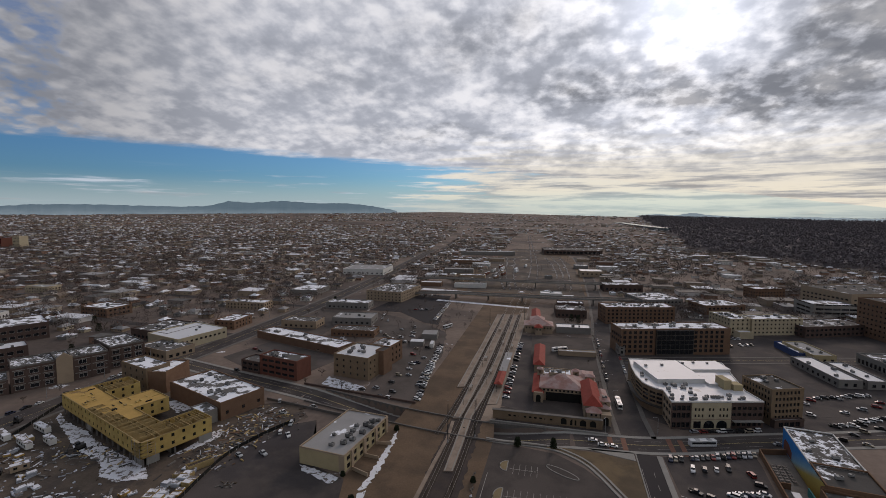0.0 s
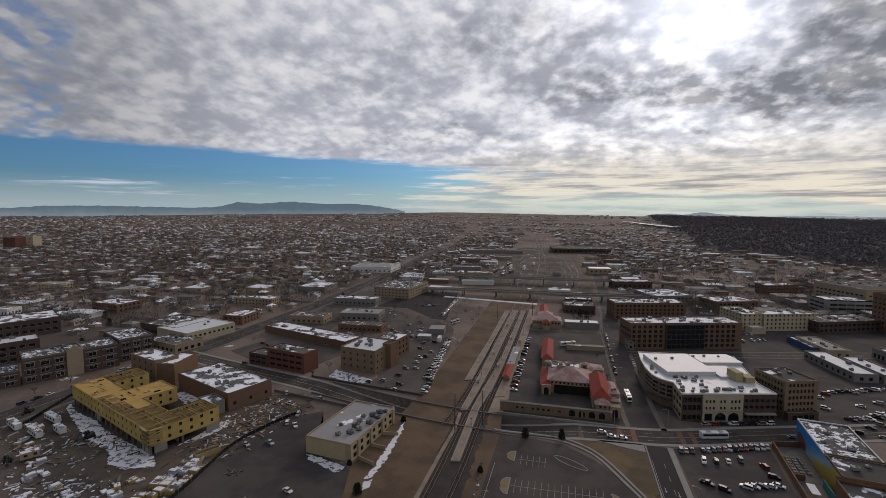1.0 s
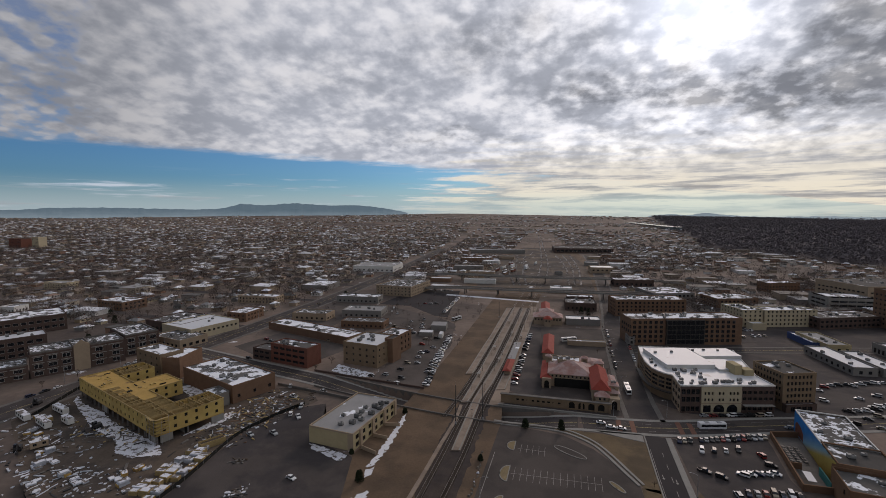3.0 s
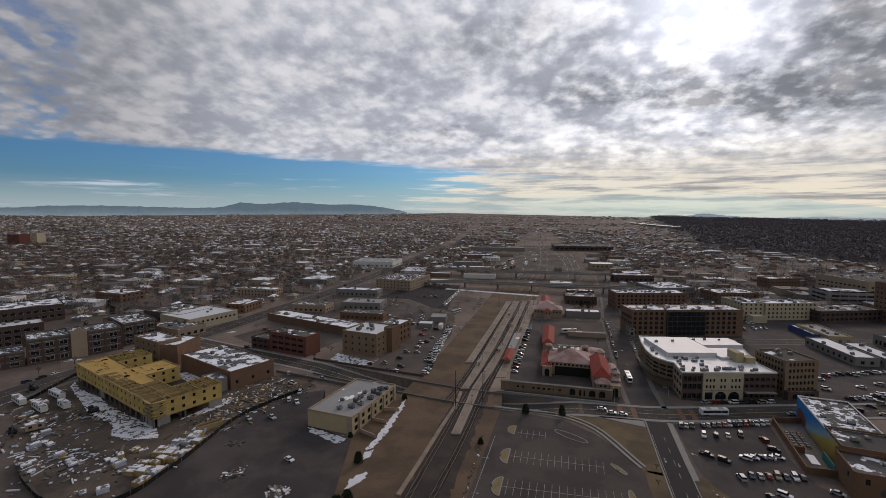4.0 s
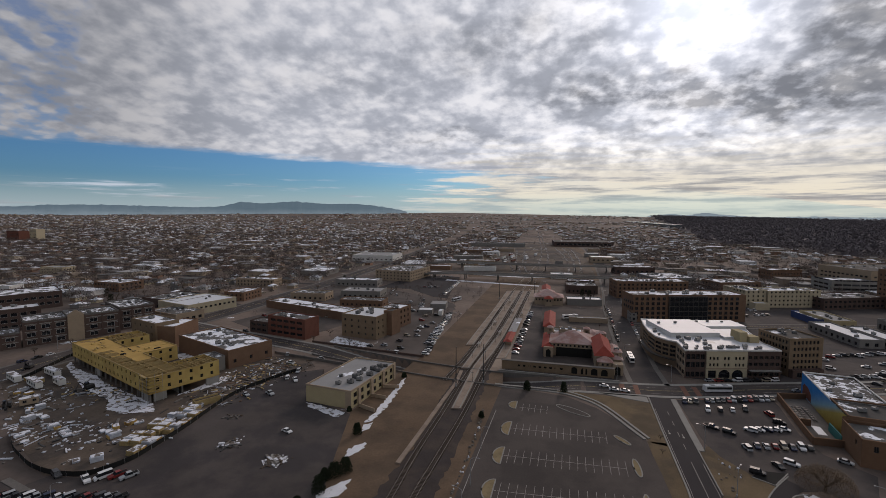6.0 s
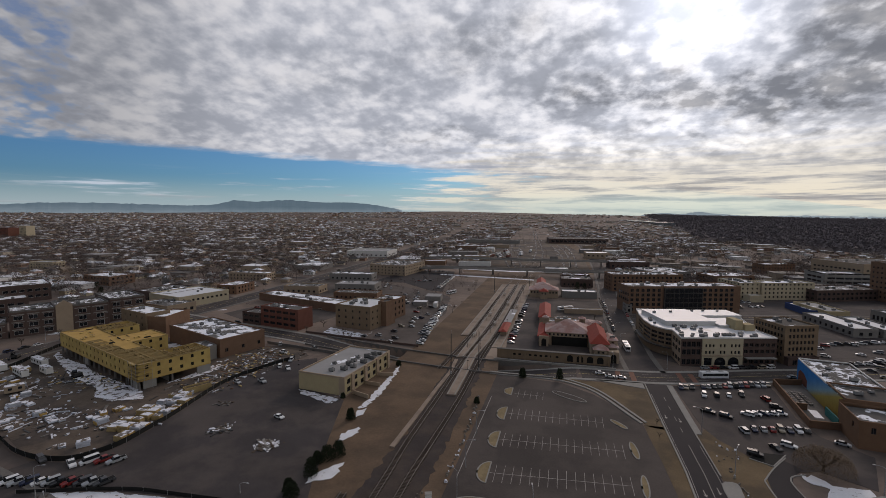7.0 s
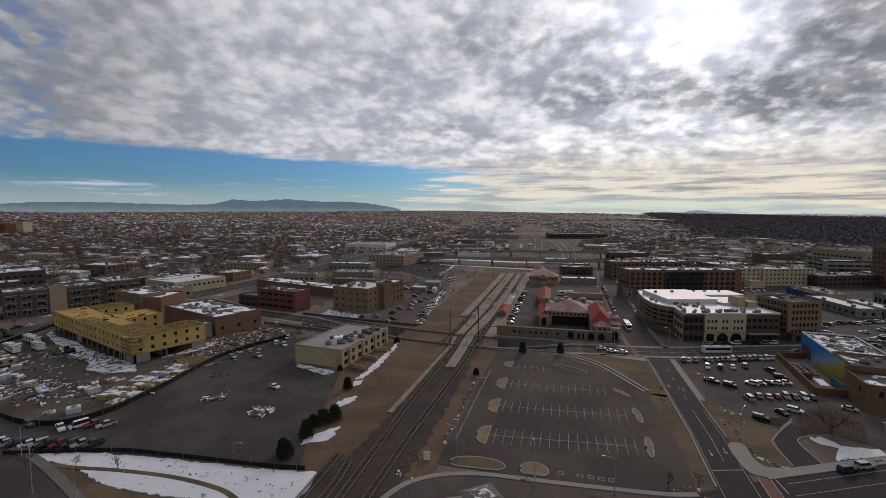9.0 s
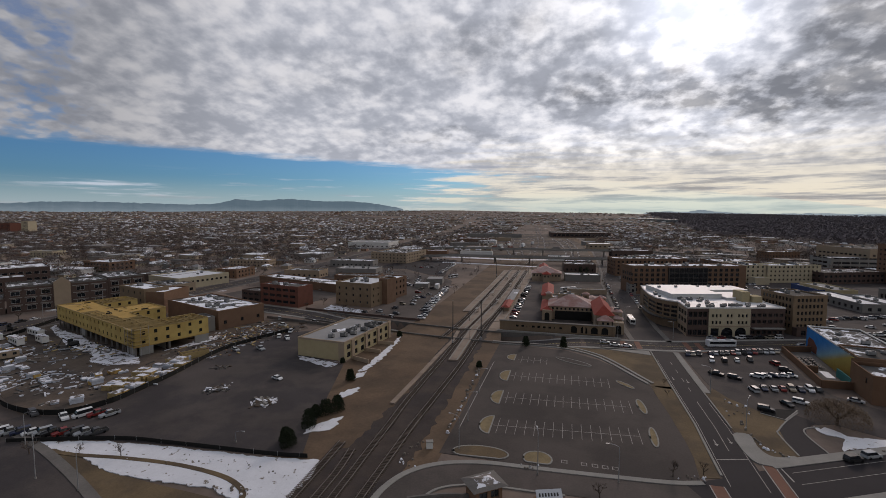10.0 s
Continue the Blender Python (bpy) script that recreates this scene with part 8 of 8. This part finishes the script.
# low buildings of the railway yard
for n, (x, y, w, dd, h) in enumerate(((-150, 700, 40, 18, 6), (-190, 760, 50, 20, 7), (-160, 860, 34, 22, 6), (-210, 900, 60, 24, 7), (-150, 960, 40, 20, 6), (30, 880, 24, 18, 6), (70, 860, 36, 22, 7), (74, 940, 30, 20, 7), (40, 1010, 26, 14, 5), (-20, 740, 12, 9, 4), (-140, 620, 44, 14, 5), (-190, 620, 30, 16, 5))):
    building("yard_building", "low flat-roofed yard building", x, y, 5, w, dd, h, (STUCCO_TAN, STUCCO_GREY, STUCCO_WHITE, BRICK_BROWN)[n % 4], (ROOF_SNOW, ROOF_GREY, MEMBRANE)[n % 3], None, seed=200 + n, group="yard buildings")

d = random.Random(77)
near_houses = []
walls, roofs, panes, hall_walls, hall_roofs, crowns = Shape(), Shape(), Shape(), Shape(), Shape(), Shape()
y = 240.0
while y < 4500:
    growth = 1.0 if y < 1300 else 1.0 + (y - 1300) / 1250
    pitch_y, pitch_x = 21.0 * growth, 17.0 * growth
    a = 0.03 + 0.00002 * y
    row = int(y / 21)
    x = -1.75 * y - 60
    while x < 0.63 * y + 60:
        px, py = x + d.uniform(-7, 7) * growth, y + d.uniform(-10, 10) * growth + 0.025 * abs(x + 40)
        street = (x % 112) < 9 or (row % 7) == 0 and ((x + 97 * row) % 420) > 260
        grove = noise.noise(Vector((px / 150, py / 210, 9.0))) + 0.5 * noise.noise(Vector((px / 60, py / 80, 2.0)))
        vacant = noise.noise(Vector((px / 260, py / 330, 3.0))) > 0.30
        if not wooded(px, py):
            mesa = py > 2300 and noise.noise(Vector((px / 420, py / 420, 5.0))) > 0.12
            if not street and not mesa and d.random() < (0.35 if vacant else 0.62 if grove > 0.2 else 0.84) and free(px, py):
                if d.random() < (0.45 if px > 62 and py < 760 else 0.05 if not vacant else 0.14) * growth:
                    near_houses.append(("hall", px, py, a, d.uniform(14, 36), d.uniform(10, 24), d.uniform(4, 7)))
                else:
                    near_houses.append(("house", px, py, a + d.choice((0, math.pi / 2)) + d.uniform(-0.1, 0.1), d.uniform(7, 12.5) * growth ** 0.35, d.uniform(6, 9.5) * growth ** 0.35, d.uniform(2.4, 3.8)))
            for _ in range(2 if vacant else 7 if grove > 0.2 else 4):
                tx, ty = px + d.uniform(-11, 11) * growth, py + d.uniform(-12, 12) * growth
                if d.random() < (0.75 if not mesa else 0.2) and free(tx, ty, 1):
                    h = d.uniform(4, 9) if d.random() < 0.6 else d.uniform(9, 14)
                    twig_tree(crowns, d, tx, ty, plain_height(tx, ty), h * (1 if y < 1500 else 0.85), 150 if y < 560 else 70 if y < 850 else 22 if y < 1500 else 9, 0.016 if y < 560 else 0.024 if y < 850 else 0.045 if y < 1500 else 0.06)
        x += pitch_x
    y += pitch_y
for _ in range(150):  # street trees between the avenue and the railway
    tx, ty = d.uniform(-252, -70), d.uniform(300, 600)
    if all(math.hypot(tx - a, ty - b) > r * 0.9 for a, b, r in FOOTPRINTS):
        twig_tree(crowns, d, tx, ty, 0.0, d.uniform(3, 8), 140, 0.016)
for _ in range(1100):  # scrub and saplings about the railway yard
    ty = d.uniform(610, 1900)
    tx = d.uniform(-130 - max(0, ty - 700) * 0.03, 60 - max(0, ty - 800) * 0.12)
    if all(math.hypot(tx - a, ty - b) > r for a, b, r in FOOTPRINTS):
        twig_tree(crowns, d, tx, ty, plain_height(tx, ty), d.uniform(1.5, 6), 16, 0.05)
near_houses.sort(key=lambda h: math.hypot(h[1], h[2]))
built = 0
for kind, x, y, a, w, dd, h in near_houses:
    if kind == "house" and built < 70:
        t = thing("house", pose(x, y, 0, 0, 0, math.degrees(a)), d.choice(("small stucco house with a pitched roof", "small frame house among bare trees", "low tan house with snow on its roof")), "house", "houses of the old neighbourhood")
        s, r, p = Shape(), Shape(), Shape()
        house_into(s, r, 0, 0, 0, w, dd, h, 2.2, False)
        part("wall", s, d.choice((STUCCO_TAN, STUCCO_CREAM, STUCCO_GREY, BRICK_BROWN, STUCCO_WHITE)), t)
        part("roof", r, d.choice((ROOF_SNOW, ROOF_PATCHY, ROOF_DARK, ROOF_GREY)), t)
        for u in (-0.3, 0.08, 0.3):
            part("window", window_mesh(1.3, 1.3, FRAME_WHITE, 2), [], t, at=pose(u * w, -dd / 2 - 0.03, 1.0))
        s = Shape()
        s.box(w * 0.2, 0.2, h, w * 0.2 + 0.7, 0.9, h + 3.0)
        part("chimney", s, BRICK_RED, t)
        built += 1
    elif kind == "house":
        house_into(walls, roofs, x, y, a, w, dd, h, d.uniform(1.6, 2.6), d.random() < 0.22, plain_height(x, y), panes if y < 1300 else None)
    else:
        house_into(hall_walls, hall_roofs, x, y, a, w, dd, h, 0, True, plain_height(x, y), panes if y < 1300 else None)
tagged(part("distant_houses", walls, WALLS), "stucco and frame houses spreading to the horizon", "houses", "", "stuff")
tagged(part("distant_house_roofs", roofs, ROOFS), "grey and snow-covered roofs spreading to the horizon", "roofs", "", "stuff")
tagged(part("distant_windows", panes, FRAME_DARK), "dark windows of far houses", "windows", "", "stuff")
tagged(part("distant_halls", hall_walls, WALLS), "flat-roofed shops and halls scattered through the town", "buildings", "", "stuff")
tagged(part("distant_hall_roofs", hall_roofs, FLATS), "white and grey flat roofs scattered through the town", "roofs", "", "stuff")
tagged(part("distant_trees", crowns, surf("far_bare_twigs", (0.112, 0.089, 0.079), 0.95, 0.3, 0.05, 1.0, 0.0)), "bare grey-brown trees between the houses", "trees", "", "stuff")

# the woods along the river, and the river
woods = Shape()
for _ in range(20000):
    y = 950 + 3750 * d.random()
    x = d.uniform(0.08, 0.66) * y + d.uniform(0, 60)
    if wooded(x, y) and not (abs(x - (430 - (y - 2326) * 0.035)) < 45 and 2150 < y < 3700):
        h = d.uniform(7, 11) * (1 + y / 8000)
        r = h * 0.7
        z = plain_height(x, y) + 5.0
        for _ in range(9):
            a, u, v = d.uniform(0, math.tau), d.random(), d.uniform(0.2, 1)
            c = Vector((x + r * u * math.cos(a), y + r * u * math.sin(a), z + h * v * (1 - 0.4 * u)))
            o = Vector((d.uniform(-1, 1), d.uniform(-1, 1), d.uniform(-0.4, 0.6))).normalized() * h * 0.3
            e = Vector((d.uniform(-1, 1), d.uniform(-1, 1), d.uniform(0, 1.4))) * h * 0.28
            woods.face([c - o, c + o, c + e])
WOODS = surf("far_bare_woods", (0.145, 0.128, 0.132), 0.95, 0.25, 0.01, 0.2, 0.0)
floor_xs, floor_ys = [330 + 60 * k for k in range(48)], [930 + 60 * k for k in range(64)]
forest = Shape()
forest.v = [(x, y, plain_height(x, y) + (9.0 if wooded(x, y) else -18.0)) for y in floor_ys for x in floor_xs]
n = len(floor_xs)
forest.f = [(j * n + i, j * n + i + 1, (j + 1) * n + i + 1, (j + 1) * n + i) for j in range(len(floor_ys) - 1) for i in range(n - 1)]
forest.s = [0] * len(forest.f)
setting("ground_woods", forest, surf("woodland_floor", (0.076, 0.067, 0.070), 0.95, 0.25, 0.01, 0.2, 0.0), "dark littered floor of the river woods", "ground")
tagged(part("river_woods", woods, WOODS), "dark leafless woods along the river", "woods", "", "stuff")
WATER = surf("river_water", (0.10, 0.12, 0.13), 0.12, 0.1, 0.01, 0.2, 0.0)
slab("river", smooth([(470, 2250), (440, 2330), (405, 2700), (372, 3200), (350, 3700), (400, 3700), (425, 3200), (450, 2700), (500, 2350)], 3, True), plain_height(410, 2900) + 6.0, WATER, "pale broad river reflecting the sky", "water", 30)

# distant mountains: a glowing backdrop, haze painted into the emission, paler at the foot
HAZE = bpy.data.materials.new("far_mountain_painted_haze")
HAZE.use_nodes = True
ht = HAZE.node_tree
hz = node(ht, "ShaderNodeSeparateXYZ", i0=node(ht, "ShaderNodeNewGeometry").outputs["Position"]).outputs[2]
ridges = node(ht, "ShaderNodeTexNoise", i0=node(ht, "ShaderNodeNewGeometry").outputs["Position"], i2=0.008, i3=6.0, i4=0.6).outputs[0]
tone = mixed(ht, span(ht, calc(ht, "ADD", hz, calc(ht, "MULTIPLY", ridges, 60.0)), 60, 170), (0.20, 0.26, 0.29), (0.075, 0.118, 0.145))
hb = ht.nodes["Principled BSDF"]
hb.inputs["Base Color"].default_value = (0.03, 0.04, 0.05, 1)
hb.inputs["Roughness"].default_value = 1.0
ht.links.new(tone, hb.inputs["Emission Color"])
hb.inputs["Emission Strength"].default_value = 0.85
RIDGE = [(-66, 124), (-59, 132), (-56, 147), (-53, 153), (-50, 150), (-46, 142), (-43, 140), (-41, 152), (-39.4, 186), (-38.6, 193), (-37, 180), (-35, 190), (-33.5, 201), (-31.5, 190), (-29, 179), (-26.2, 181), (-24, 166), (-22, 140), (-20, 108), (-17, 40), (5, 30), (9, 72), (10.9, 84), (12.5, 77), (14.5, 95), (16, 79), (18, 68), (20, 60), (23, 68), (27, 62), (31, 58), (38, 50)]
ridge_line = smooth(RIDGE, 10)
s = Shape()
steps = 440
for k in range(steps + 1):
    az = -64 + 100 * k / steps
    top = float(np.interp(az, [a for a, _ in ridge_line], [h for _, h in ridge_line]))
    top += 5.0 * noise.noise(Vector((az * 0.9, 2.0, 0))) + 6.0 * noise.noise(Vector((az * 1.9, 4.0, 0))) + 3.0 * noise.noise(Vector((az * 3.1, 7.0, 0))) - 4
    for far, z in ((4560, -30), (4700, top * 0.7), (4790, top), (4840, -60)):
        s.v.append((far * math.sin(radians(az)), far * math.cos(radians(az)), z))
s.f = [(4 * k + j, 4 * k + 4 + j, 4 * k + 5 + j, 4 * k + 1 + j) for k in range(steps) for j in range(3)]
s.s = [0] * len(s.f)
setting("backdrop_mountains", s, HAZE, "blue mountain ridges with painted haze on the horizon", "mountains")

slab("yard_ground", [(-118, 600), (34, 600), (30, 900), (4, 1100), (-40, 1140), (-70, 1900), (-130, 1900), (-122, 1150), (-140, 900)], 0.08, surf("cinder_ground", (0.066, 0.057, 0.052), 0.95, 0.35, 0.03, 0.6, 0.2, second=((0.12, 0.095, 0.074), 0.02), spots=(SNOW, 0.14, 0.05)), "dark cinder ground of a railway yard", "ground", 0.05)
# tracks of the yard
yard_lines = [[(-44, 700), (-50, 900), (-66, 1150), (-92, 1500), (-122, 1900)], [(-30, 700), (-38, 900), (-56, 1150), (-84, 1500), (-114, 1900)], [(-62, 620), (-84, 760), (-98, 900), (-112, 1050)], [(-70, 620), (-96, 760), (-112, 900), (-122, 1040)], [(-56, 640), (-72, 760), (-84, 900), (-96, 1060)], [(2, 640), (-2, 800), (-12, 940), (-30, 1080)], [(10, 640), (8, 800), (0, 940), (-14, 1080)], [(18, 640), (18, 800), (12, 940), (2, 1080)]]
for way in yard_lines:
    t = thing("yard_track", pose(0, 0, 0), "rusty yard track on dark ballast", "railway track", "yard tracks")
    way = line(way)
    s = Shape()
    ribbon(s, way, 3.4, lambda x, y: plain_height(x, y) + 0.16, 0, 0.3)
    part("ballast", s, BALLAST, t)
    for o in (-0.75, 0.75):
        s = Shape()
        ribbon(s, beside(way, o), 0.2, lambda x, y: plain_height(x, y) + 0.34, 0, 0.2)
        part("rail", s, METAL, t)
